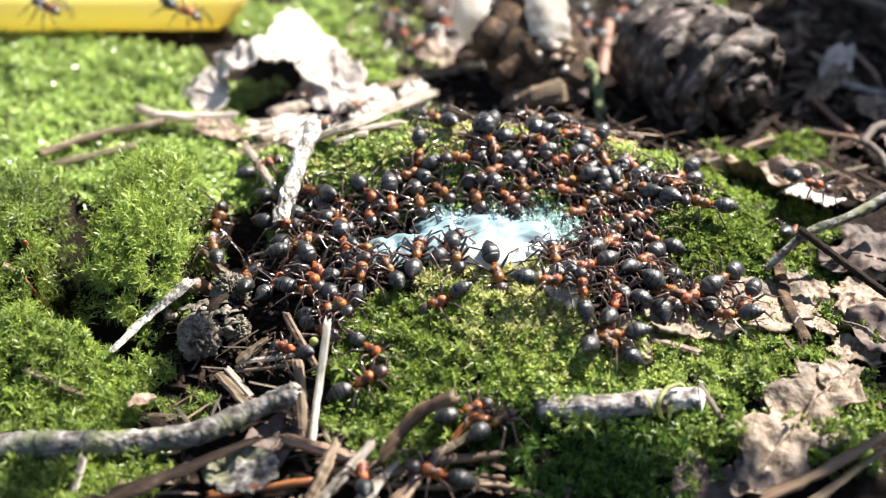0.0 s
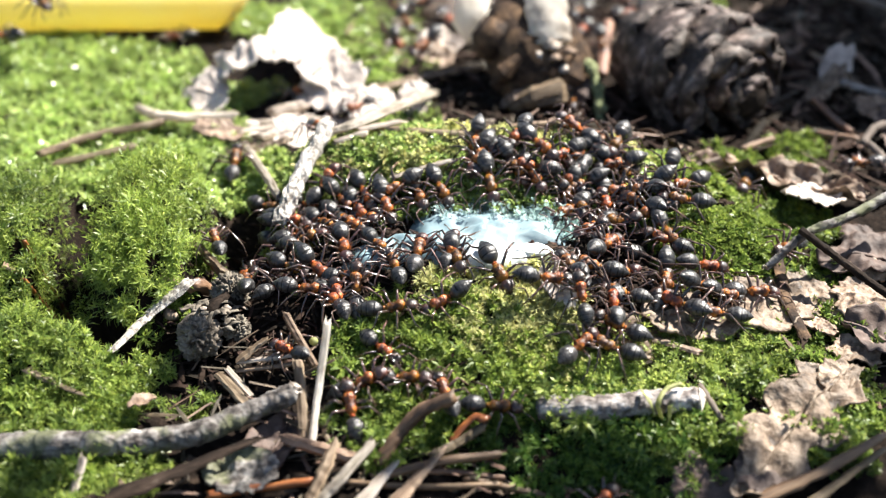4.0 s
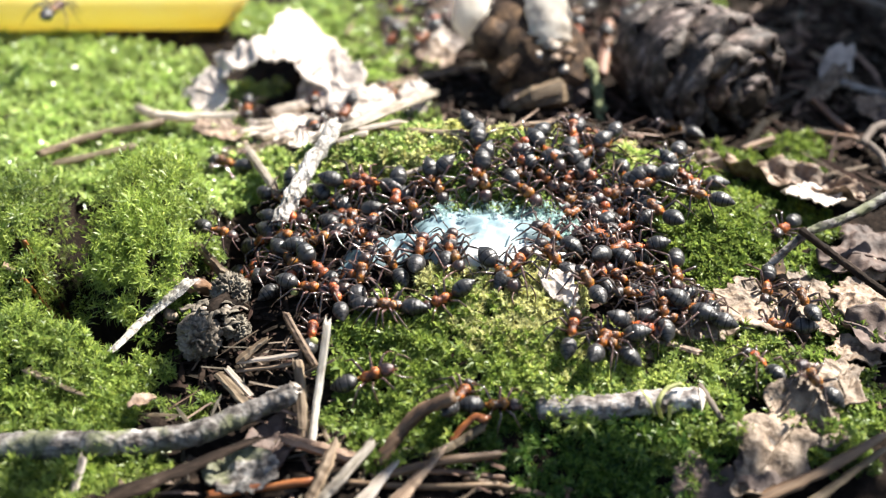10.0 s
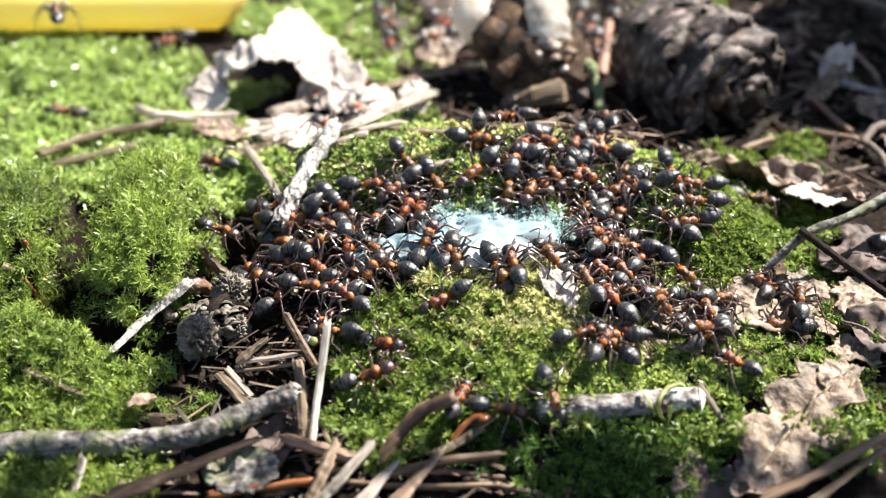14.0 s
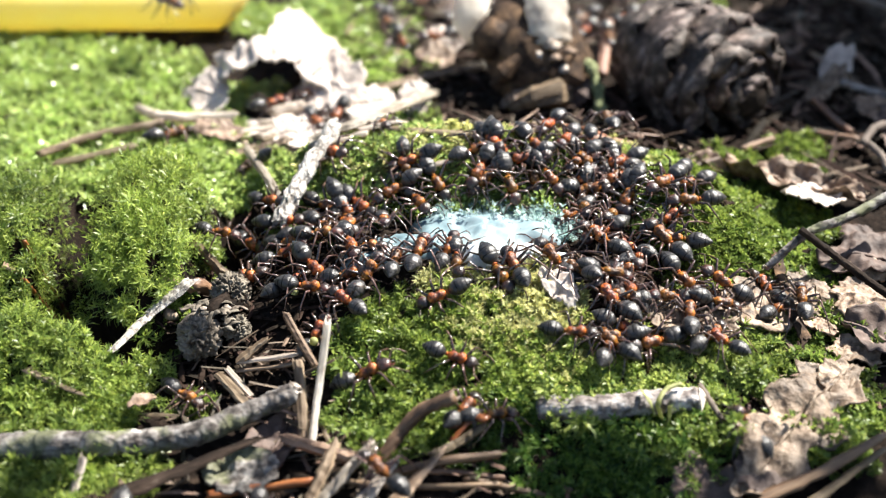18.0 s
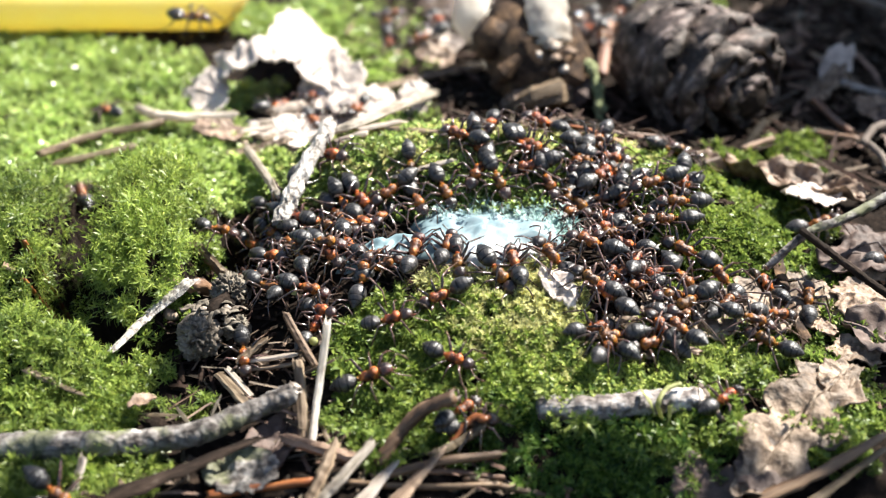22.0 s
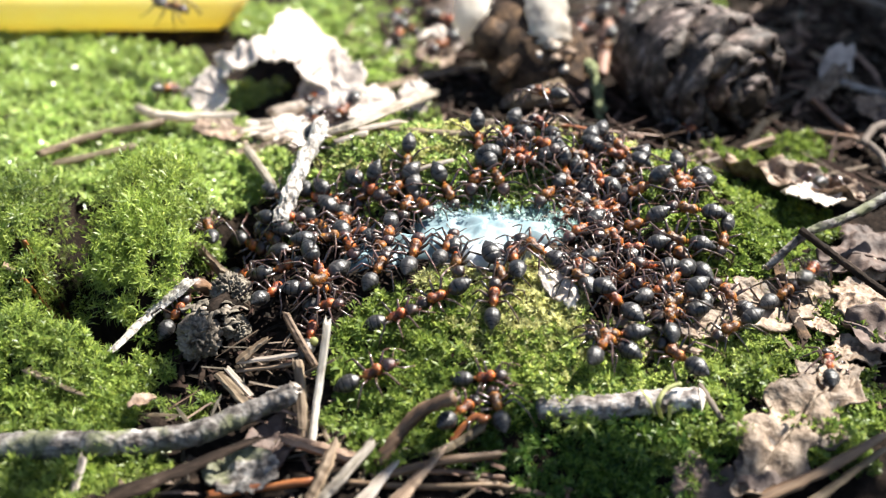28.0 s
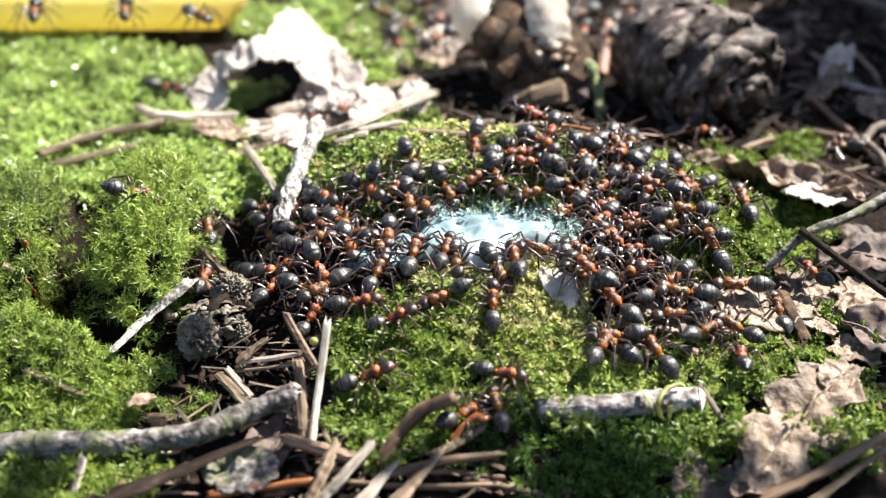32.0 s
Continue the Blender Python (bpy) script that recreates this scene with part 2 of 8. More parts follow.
# ---- the lie of the land, in millimetres ----
def hump(x, y, cx, cy, rx, ry, high, power=2.0):
    return high * np.exp(-(((x - cx) / rx) ** 2 + ((y - cy) / ry) ** 2) ** (power / 2))


def rise(v, a, b):
    t = np.clip((v - a) / (b - a), 0, 1)
    return t * t * (3 - 2 * t)


def ground(x, y):
    """The height of the ground sheet at a plan point."""
    z = -9.0 + 2.5 * rise(y, -44, -26) + 4.5 * rise(y, -32, 16) + 3.0 * rise(y, 35, 110)
    z = z + hump(x, y, 6, -7, 25, 17, 6.5, 3.0)
    z = z + hump(x, y, -35.2, 2.5, 7.6, 12.5, 8.0, 5.0)
    z = z + hump(x, y, -51, 4, 7.2, 9, 6.5, 5.0)
    z = z + hump(x, y, -47.0, -17, 9.5, 5.5, 4.2, 4.0)
    z = z + hump(x, y, 31, 4, 9, 9, 4.0, 4.0)
    z = z + hump(x, y, -26.5, 0.5, 5, 6, -6.0, 3.0)
    z = z + hump(x, y, -24, -20, 7, 6, -1.5, 3.0)
    z = z + hump(x, y, -44.6, 3.0, 3.9, 12.0, -16.0, 4.0)
    z = z + hump(x, y, -36, -14, 7, 2.2, -3.0, 3.0)
    z = z + hump(x, y, -39.3, -13.2, 2.0, 4.0, -3.5, 3.0)
    z = z + hump(x, y, 36, -20, 9, 6, 1.2, 3.0)
    z = z + hump(x, y, 16, -37, 15, 6, -3.0, 3.0)
    z = z + 8.8 * np.exp(-(np.abs(x - 5) / 27) ** 4) * rise(y, 1.0, 15.5) * (1 - rise(y, 17, 36))
    near = 1 / (1 + ((x / 150) ** 2 + (y / 150) ** 2) ** 2)
    fine = (0.45 * np.sin(0.71 * x + 0.33 * y + 1.0) * np.sin(0.52 * y - 0.28 * x) + 0.25 * np.sin(1.37 * x - 0.9 * y) * np.sin(1.6 * y + 0.7 * x + 2.0)
            + 0.12 * np.sin(3.1 * x + 1.1 * y) * np.sin(2.7 * y - 1.9 * x))
    return z + fine * near


def slope(x, y):
    """The upward normal of the ground, smoothed over a millimetre or two."""
    e = 1.2
    return Vector((float(ground(x - e, y) - ground(x + e, y)), float(ground(x, y - e) - ground(x, y + e)), 2 * e)).normalized()


def on(x, y, lift=0.0):
    return (x, y, float(ground(x, y)) + lift)


# ---- ground: one sheet, fine in the middle, out to the horizon ----
def build_ground():
    core = np.arange(-112, 112.1, 0.8)
    out, step, v = [], 1.2, 112.0
    while v < 60000:
        v += step
        step *= 1.35
        out.append(v)
    axis = np.concatenate([-np.array(out[::-1]), core, np.array(out)])
    xs, ys = np.meshgrid(axis, axis + 10)
    zs = ground(xs, ys)
    co = np.stack([xs, ys, zs], -1).reshape(-1, 3) * MM
    k = len(axis)
    i = np.arange(k * (k - 1)).reshape(k - 1, k)[:, :-1].reshape(-1)
    faces = np.stack([i, i + 1, i + k + 1, i + k], -1)
    me = bpy.data.meshes.new("ground")
    me.from_pydata(co.tolist(), [], faces.tolist())
    me.polygons.foreach_set("use_smooth", [True] * len(me.polygons))
    me.materials.append(SOIL)
    tagged(new("ground", me), "dark forest soil with humus and crumbs", "ground", kind="structure")


build_ground()


# ---- moss: shoots with a star of pointed leaves ----
def ragged(x, y):
    return (np.sin(0.9 * x + 0.4 * y) + np.sin(1.3 * y - 0.7 * x + 1.3) + 0.6 * np.sin(2.3 * x + 1.9 * y + 0.5)) / 2.6


def moss(name, label, mat, spots, density, size, seed, tall=1.0, slim=0.17, gaps=0.16):
    """A patch of moss over oval spots (x, y, rx, ry); density in shoots per square millimetre, size of a leaf in mm."""
    rng = np.random.default_rng(seed)
    xs, ys = [], []
    for cx, cy, rx, ry in spots:
        n = int(density * 4 * rx * ry)
        px, py = rng.uniform(-1, 1, n), rng.uniform(-1, 1, n)
        keep = px ** 2 + py ** 2 < 0.92 + 0.30 * ragged(cx + px * rx, cy + py * ry)
        xs.append(cx + px[keep] * rx)
        ys.append(cy + py[keep] * ry)
    x, y = np.concatenate(xs), np.concatenate(ys)
    bare = (((x - 5) / 9) ** 2 + ((y + 4) / 5.5) ** 2 < 1) & (name != "soaked_moss")
    # dark clefts between the cushions
    for cx, cy, rx, ry in ((-44.3, 3.5, 3.7, 13.0), (-39.3, -13.2, 1.8, 3.8), (-36, -12.4, 7, 1.3), (-50, -11, 6, 1.1), (-30, -22, 3, 2.2)):
        bare |= ((x - cx + 0.9 * np.sin(0.9 * y)) / rx) ** 2 + ((y - cy + 0.9 * np.sin(0.7 * x)) / ry) ** 2 < 1
    x, y = x[~bare], y[~bare]
    clumps = 0.5 + 0.25 * (np.sin(1.15 * x + 0.6 * y + seed) + np.sin(1.3 * y - 0.8 * x + 2.0 * seed)) * np.cos(0.45 * x - 0.9 * y + seed) + 0.12 * np.sin(3.3 * x + 2.1 * y)
    held = clumps + rng.normal(0, 0.05, len(x)) > gaps
    x, y = x[held], y[held]
    e = 1.0
    nx, ny = (ground(x - e, y) - ground(x + e, y)) / (2 * e), (ground(x, y - e) - ground(x, y + e)) / (2 * e)
    up = np.stack([0.6 * nx + rng.normal(0, 0.28, len(x)), 0.6 * ny + rng.normal(0, 0.28, len(x)), np.ones(len(x))], -1)
    up /= np.linalg.norm(up, axis=1)[:, None]
    ref = np.stack([np.cos(rng.uniform(0, 6.28, len(x))), np.sin(rng.uniform(0, 6.28, len(x))), np.zeros(len(x))], -1)
    a = np.cross(up, ref)
    a /= np.linalg.norm(a, axis=1)[:, None]
    b = np.cross(up, a)
    root = np.stack([x, y, ground(x, y) - 0.1], -1)
    lumps = np.sin(1.9 * x + 0.8 * y + seed) * np.sin(1.7 * y - 0.9 * x) + 0.6 * np.sin(3.7 * x - 2.2 * y) * np.sin(3.1 * y + 1.7 * x + seed)
    grow = size * rng.uniform(0.6, 1.4, len(x)) * np.clip(1 + 0.5 * lumps, 0.35, 2.0)
    verts = []
    tiers = [(6, 0.95, 62, 0.75), (5, 0.6, 35, 1.0), (4, 0.25, 12, 1.0)]
    for count, base, pitch, long in tiers:
        for k in range(count):
            turn = 2 * math.pi * (k + 0.37 * base) / count + rng.normal(0, 0.3, len(x))
            pit = np.radians(pitch + rng.normal(0, 14, len(x)))
            ln = (grow * long * rng.uniform(0.75, 1.2, len(x)))[:, None]
            out = a * np.cos(turn)[:, None] + b * np.sin(turn)[:, None]
            side = np.cross(up, out)
            w = slim * ln
            way = out * np.cos(pit)[:, None] + up * np.sin(pit)[:, None]
            droop = out * np.cos(pit - 0.6)[:, None] + up * np.sin(pit - 0.6)[:, None]
            p0 = root + up * (base * grow * tall)[:, None]
            mid = p0 + way * ln * 0.5
            tip = mid + droop * ln * 0.5
            verts.append(np.stack([p0, mid + side * w, tip, mid - side * w], 1))
    v = np.concatenate(verts, 1).reshape(-1, 3) * MM
    n = len(v) // 4
    me = bpy.data.meshes.new(name)
    me.vertices.add(len(v))
    me.vertices.foreach_set("co", v.astype(np.float32).ravel())
    me.loops.add(n * 4)
    me.loops.foreach_set("vertex_index", np.arange(n * 4, dtype=np.int32))
    me.polygons.add(n)
    me.polygons.foreach_set("loop_start", np.arange(0, n * 4, 4, dtype=np.int32))
    me.update(calc_edges=True)
    me.validate()
    me.materials.append(mat)
    return tagged(new(name, me), label, "moss", kind="stuff")


# ---- sticks, straws and needles ----
def stick(name, pts, r, mat, label, category, group="", flat=(1.0, 1.0), taper=(1.0, 1.0), n=7, lump=0.13, steps=6, kind="", cracks=0.0, end=None):
    """A bent stick through plan points (x, y, lift above the ground); its own x axis runs along it."""
    p = smooth_path([on(*q) for q in pts], steps)
    a, b = Vector(p[0]), Vector(p[-1])
    m = Matrix.Translation(a) @ (b - a).to_track_quat("X", "Z").to_matrix().to_4x4()
    back = m.inverted()
    k = len(p) - 1
    key = sum(q[0] + q[1] for q in pts)
    p = p if cracks else [(q[0] + 0.22 * r * noise.noise((i * 0.9, key, 1.0)), q[1] + 0.22 * r * noise.noise((i * 0.9, key, 5.0)), q[2] + 0.15 * r * noise.noise((i * 0.9, key, 9.0))) for i, q in enumerate(p)]
    radii = [r * (1 + (0.0 if cracks else 0.14) * noise.noise((i * 0.8, key, 3.0))) * (taper[0] + (taper[1] - taper[0]) * i / k) for i in range(k + 1)]
    if cracks:
        radii = [v * (1 + cracks * noise.noise((i * 0.22, r, 4.0))) for i, v in enumerate(radii)]
    local = [back @ Vector(q) for q in p]
    local = [local[0] + (local[0] - local[1]).normalized() * 0.25 * r] + local + [local[-1] + (local[-1] - local[-2]).normalized() * 0.25 * r]
    rough_end = not cracks and category not in ("pebble", "grass blade", "husk")
    first, last = (random.uniform(0.7, 0.95), random.uniform(0.6, 0.95)) if rough_end else (random.uniform(0.3, 0.8), random.uniform(0.25, 0.8))
    radii = [radii[0] * first] + radii + [radii[-1] * last]
    bm = sweep(bmesh.new(), local, radii, n, flat, lump)
    if rough_end:
        # split, fibrous ends
        bm.verts.ensure_lookup_table()
        total = len(bm.verts)
        for v in range(n):
            bm.verts[v].co.x -= r * random.choice((0.0, 0.4, 1.0, 1.8)) * random.random()
            bm.verts[total - 1 - v].co.x += r * random.choice((0.0, 0.4, 1.2, 2.2)) * random.random()
    ob = part(name, bm, mat, smooth=not rough_end or mat in (NEEDLE_RED, BARK_GREY, BARK_DARK, NEEDLE))
    if end:
        tip, inner = local[-1], local[-3]
        bm = sweep(bmesh.new(), [inner.lerp(tip, 0.5), tip, tip + (tip - inner).normalized() * 0.25 * r, tip + (tip - inner).normalized() * 0.5 * r],
                   [0.6 * r, 0.72 * r, 0.55 * r, 0.3 * r], 15, flat, 0.9)
        part("broken_end", bm, end, ob, "pale splintered end", smooth=False)
    ob.matrix_world = Matrix.Translation(a * MM) @ m.to_3x3().to_4x4()
    return tagged(ob, label, category, group, kind)


# ---- dry leaves ----
def leaf(name, label, x, y, heading, long, wide, mat, lift=0.6, curl=0.0, lobes=0, crumple=0.5, roll=0.0, seed=1, hang=True, rib=True, tip=0.0):
    """A dry leaf blade with thickness and a midrib, laid over the ground; curl lifts its edges, tip lifts its end."""
    rng = random.Random(seed)
    ph = [rng.uniform(0, 6.28) for _ in range(6)]
    nu, nv = 44, 22
    ca, sa = math.cos(radians(heading)), math.sin(radians(heading))
    top, low = [], []
    bm = bmesh.new()
    for i in range(nu + 1):
        u = i / nu
        w = wide / 2 * (math.sin(math.pi * min(1, u * 0.92 + 0.06)) ** 0.7)
        if lobes:
            w *= 0.80 + 0.24 * math.sin(2 * math.pi * lobes * u + ph[0])
        rt, rl = [], []
        for j in range(nv + 1):
            v = 2 * j / nv - 1
            edge = 1 + (0.30 * noise.noise((5 * u, ph[1], 2 if v > 0 else 7)) + 0.22 * noise.noise((14 * u, ph[2], 3 if v > 0 else 9))) * abs(v)
            lx, ly = (u - 0.5) * long, v * w * edge
            rise_ = curl * v * v + crumple * (1.5 * noise.noise((0.16 * lx, 0.16 * ly, ph[3])) + 0.9 * noise.noise((0.45 * lx, 0.45 * ly, ph[4])) + 0.35 * noise.noise((1.3 * lx, 1.3 * ly, ph[5])))
            rise_ += 0.30 * max(0.0, 1 - abs(((u * 7 + 1.6 * abs(v)) % 1.0) - 0.5) * 7) * (1 - abs(v)) * (1.0 if rib else 0.0)
            rise_ += tip * max(0, u - 0.55) ** 2 * 4 - 0.25 * math.exp(-(ly / 0.5) ** 2)
            if roll:
                ang = v * roll
                ly, rise_ = w * math.sin(ang) / max(roll, 0.1), rise_ + w * (1 - math.cos(ang)) / max(roll, 0.1)
            gx, gy = x + lx * ca - ly * sa, y + lx * sa + ly * ca
            gz = float(ground(gx, gy)) if hang else float(ground(x, y))
            z = gz + lift + max(rise_, -lift * 0.8)
            rt.append(bm.verts.new((gx - x, gy - y, z)))
            rl.append(bm.verts.new((gx - x, gy - y, z - 0.16)))
        top.append(rt)
        low.append(rl)
    for i in range(nu):
        for j in range(nv):
            bm.faces.new((top[i][j], top[i + 1][j], top[i + 1][j + 1], top[i][j + 1]))
            bm.faces.new((low[i][j], low[i][j + 1], low[i + 1][j + 1], low[i + 1][j]))
        for j, flip in ((0, False), (nv, True)):
            q = (top[i][j], low[i][j], low[i + 1][j], top[i + 1][j])
            bm.faces.new(q[::-1] if flip else q)
    for j in range(nv):
        bm.faces.new((top[0][j], top[0][j + 1], low[0][j + 1], low[0][j]))
        bm.faces.new((top[nu][j], low[nu][j], low[nu][j + 1], top[nu][j + 1]))
    spine = [top[i][nv // 2].co.copy() for i in range(0, nu + 1, 2)]
    root = tagged(new(name), label, "leaf")
    root.location = (x * MM, y * MM, 0)
    part("blade", bm, mat, root)
    if rib:
        bm = sweep(bmesh.new(), [p + Vector((0, 0, 0.10)) for p in spine], [0.32 - 0.22 * i / len(spine) for i in range(len(spine))], 6)
        part("midrib", bm, mat, root)
    return root



def scrap(name, label, x, y, heading, long, wide, mat, lift=0.8, tilt=0.0, bend=0.5, seed=1, thick=0.22):
    """A torn plate of dead leaf or bark with a jagged outline; tilt lifts its far edge, in degrees."""
    rng = random.Random(seed)
    ph = [rng.uniform(0, 9) for _ in range(4)]
    rings, n = 14, 72
    cut = [rng.uniform(-1, 1) for _ in range(18)]
    ca, sa, st, ct = math.cos(radians(heading)), math.sin(radians(heading)), math.sin(radians(tilt)), math.cos(radians(tilt))
    base = float(ground(x, y))

    def point(u, a):
        tear = 1 + 0.30 * noise.noise((1.2 * math.cos(a), 1.2 * math.sin(a), ph[0])) + 0.09 * cut[int(a / 6.2832 * 18) % 18] + 0.16 * noise.noise((5 * math.cos(a), 5 * math.sin(a), ph[1])) + 0.10 * noise.noise((13 * math.cos(a), 13 * math.sin(a), ph[2]))
        lx, ly = long / 2 * u * tear * math.cos(a), wide / 2 * u * tear * math.sin(a)
        h = bend * (1.4 * noise.noise((0.15 * lx, 0.15 * ly, ph[2])) + 0.6 * noise.noise((0.5 * lx, 0.5 * ly, ph[3])) + 0.25 * noise.noise((1.6 * lx, 1.6 * ly, ph[1])))
        h += 0.22 * max(0.0, 1 - abs(((lx * 0.3 + abs(ly) * 0.25) % 1.0) - 0.5) * 9) + 0.25 * max(0.0, 1 - abs(ly) / 0.35) + 0.14 * noise.noise((2.6 * lx, 2.6 * ly, ph[0]))
        px, py = x + lx * ca - ly * ct * sa, y + lx * sa + ly * ct * ca
        gz = base if abs(tilt) > 8 else float(ground(px, py))
        return Vector((px - x, py - y, gz + lift + h + (ly + wide * 0.4) * st))

    bm = bmesh.new()
    layers = []
    for drop in (0.0, thick):
        mid = bm.verts.new(point(0, 0) - Vector((0, 0, drop)))
        layers.append((mid, [[bm.verts.new(point(i / rings, 6.2832 * k / n) - Vector((0, 0, drop))) for k in range(n)] for i in range(1, rings + 1)]))
    for turn, (mid, rows) in enumerate(layers):
        for k in range(n):
            q = (mid, rows[0][k], rows[0][(k + 1) % n])
            bm.faces.new(q if turn == 0 else q[::-1])
            for a, b in zip(rows, rows[1:]):
                q = (a[k], b[k], b[(k + 1) % n], a[(k + 1) % n])
                bm.faces.new(q if turn == 0 else q[::-1])
    for k in range(n):
        bm.faces.new((layers[0][1][-1][k], layers[1][1][-1][k], layers[1][1][-1][(k + 1) % n], layers[0][1][-1][(k + 1) % n]))
    ob = part(name, bm, mat)
    ob.location = (x * MM, y * MM, 0)
    return tagged(ob, label, "bark" if "bark" in name else "leaf")

moss("moss_carpet", "bright green moss carpet behind the mound, sun put into its colour", MOSS_SUN_TONE,
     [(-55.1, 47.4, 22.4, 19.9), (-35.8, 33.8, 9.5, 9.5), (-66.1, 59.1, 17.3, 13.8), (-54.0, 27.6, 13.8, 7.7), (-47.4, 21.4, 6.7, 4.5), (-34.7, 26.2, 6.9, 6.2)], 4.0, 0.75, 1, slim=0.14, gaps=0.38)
moss("moss_carpet", "bright green moss, hazy sun put into its pale colour", MOSS_SUN_TONE,
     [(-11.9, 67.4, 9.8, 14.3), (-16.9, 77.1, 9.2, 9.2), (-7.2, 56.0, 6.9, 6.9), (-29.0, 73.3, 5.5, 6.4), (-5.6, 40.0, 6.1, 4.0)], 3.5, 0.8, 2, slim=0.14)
moss("moss_cushion", "tall bright green moss cushion with a dark hollow beside it", MOSS_BRIGHT,
     [(-35.7, 2.0, 5.4, 14.5), (-36.0, -6.4, 4.7, 7.4)], 7.0, 0.85, 3, slim=0.075, tall=2.1, gaps=0.30)
moss("moss_cushion", "rounded green moss cushion", MOSS_MID,
     [(-51.6, 3.8, 5.2, 11.6)], 6.5, 0.85, 4, slim=0.075, tall=1.9, gaps=0.30)
moss("moss_cushion", "low yellow-green moss cushion", MOSS_BRIGHT,
     [(-48.1, -6.4, 7.6, 9.3), (-41.8, -21.0, 8.3, 6.1)], 6.5, 0.8, 5, slim=0.085, tall=1.5, gaps=0.32)
moss("moss_carpet", "loose green moss around the fallen twig", MOSS_MID,
     [(-42.6, -23.0, 11.7, 8.6)], 5.0, 0.85, 6, slim=0.085, tall=1.3, gaps=0.3)
moss("moss_tuft", "bright green moss under the pointed splinter", MOSS_BRIGHT,
     [(-33.2, -20.0, 3.6, 4.6), (-36.0, -24.5, 4.0, 3.0)], 6.0, 0.8, 25, slim=0.085, tall=1.4, gaps=0.25)
moss("moss_carpet", "green moss in front of the fallen twig", MOSS_BRIGHT,
     [(-42.0, -34.9, 8.1, 5.2), (-32.9, -33.6, 5.3, 4.7)], 4.5, 0.85, 17, slim=0.085, tall=1.3)
# this slope faces away from the sun, so its lit look is painted
moss("moss_strip", "flat green moss behind the crowd in a painted sunlit tone", MOSS_SUN_TONE,
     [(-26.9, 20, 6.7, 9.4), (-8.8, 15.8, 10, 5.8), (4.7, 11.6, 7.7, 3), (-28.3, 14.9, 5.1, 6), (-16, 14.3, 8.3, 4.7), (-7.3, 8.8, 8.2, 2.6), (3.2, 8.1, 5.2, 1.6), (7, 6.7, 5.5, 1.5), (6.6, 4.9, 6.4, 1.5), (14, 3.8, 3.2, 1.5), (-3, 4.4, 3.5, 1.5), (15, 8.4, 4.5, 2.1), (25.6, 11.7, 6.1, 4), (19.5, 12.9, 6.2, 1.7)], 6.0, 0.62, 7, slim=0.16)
moss("moss_strip", "moss on the slope above the bait, paled to stand for sun", MOSS_SUN_TONE,
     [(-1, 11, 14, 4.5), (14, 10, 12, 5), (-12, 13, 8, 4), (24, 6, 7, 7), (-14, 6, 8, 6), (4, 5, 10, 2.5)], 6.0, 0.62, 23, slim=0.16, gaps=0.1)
# strong sun on the crest is put into this paler leaf colour
moss("moss_strip", "yellow-green moss along the crest of the mound, paled to stand for sun", MOSS_YELLOW,
     [(-8, 14.5, 13, 4.0), (7, 13.5, 12, 3.5), (24, 13, 6, 4), (-2, 10.5, 9, 2.5)], 4.5, 0.68, 24, slim=0.16, gaps=0.2)
moss("moss_mound", "yellow-green moss mound carrying the white bait", MOSS_YELLOW,
     [(4.8, -12.6, 8.2, 7.6), (11.0, -16.0, 5.6, 8.8)], 11.0, 0.66, 8, slim=0.105, tall=1.15, gaps=0.33)
moss("moss_mound", "bright green moss on the front of the mound", MOSS_BRIGHT,
     [(1.4, -21.0, 8.8, 9.6), (-5.3, -16.3, 5.6, 5.6), (7.1, -22.7, 6.1, 5.1)], 8.0, 0.72, 9, slim=0.10, tall=1.2, gaps=0.39)
# the mound's shaded foot is painted with a darker moss green
moss("moss_mound", "green moss at the foot of the mound, darkened for shade", MOSS_MID,
     [(-5.8, -20.5, 7.1, 7.4), (-5.7, -25.7, 7.2, 8.5), (1.0, -26.2, 4.8, 3.6)], 5.5, 0.75, 10, slim=0.10, tall=1.2, gaps=0.36)
# the shadow under the short twig is painted as darker leaves
moss("moss_carpet", "moss below the short twig, shade put into its deep green", MOSS_SHADE_TONE,
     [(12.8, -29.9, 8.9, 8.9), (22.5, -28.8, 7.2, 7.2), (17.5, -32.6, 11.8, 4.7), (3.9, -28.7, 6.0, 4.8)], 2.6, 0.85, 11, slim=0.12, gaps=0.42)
moss("moss_carpet", "bright green moss tips beside the short twig", MOSS_MID,
     [(24.4, -27.5, 4.5, 5.4), (25.3, -30.4, 2.4, 4.2)], 4.0, 0.75, 18, slim=0.13, gaps=0.3)
moss("moss_carpet", "yellow-green moss along the short twig", MOSS_FRESH,
     [(20.8, -20.4, 10.5, 5.6), (28.3, -19.8, 5.0, 6.2), (13.8, -22.4, 5.5, 4.9), (34.7, -15.0, 3.8, 5.1), (31.4, -19.8, 3.1, 4.3)], 7.0, 0.68, 12, slim=0.105, tall=1.15, gaps=0.3)
moss("moss_cushion", "green low moss cushion beside the crowd", MOSS_MID,
     [(39.5, 9.5, 5.5, 4.5), (42.0, 14.0, 5.0, 4.5), (46.0, 9.5, 4.0, 4.0), (33.8, -1.6, 6.8, 7.3), (36.7, -1.7, 4, 6.4), (38.9, 1.8, 4.5, 4.4), (43.4, 7.1, 3.2, 3.4)], 6.5, 0.65, 13, slim=0.15)
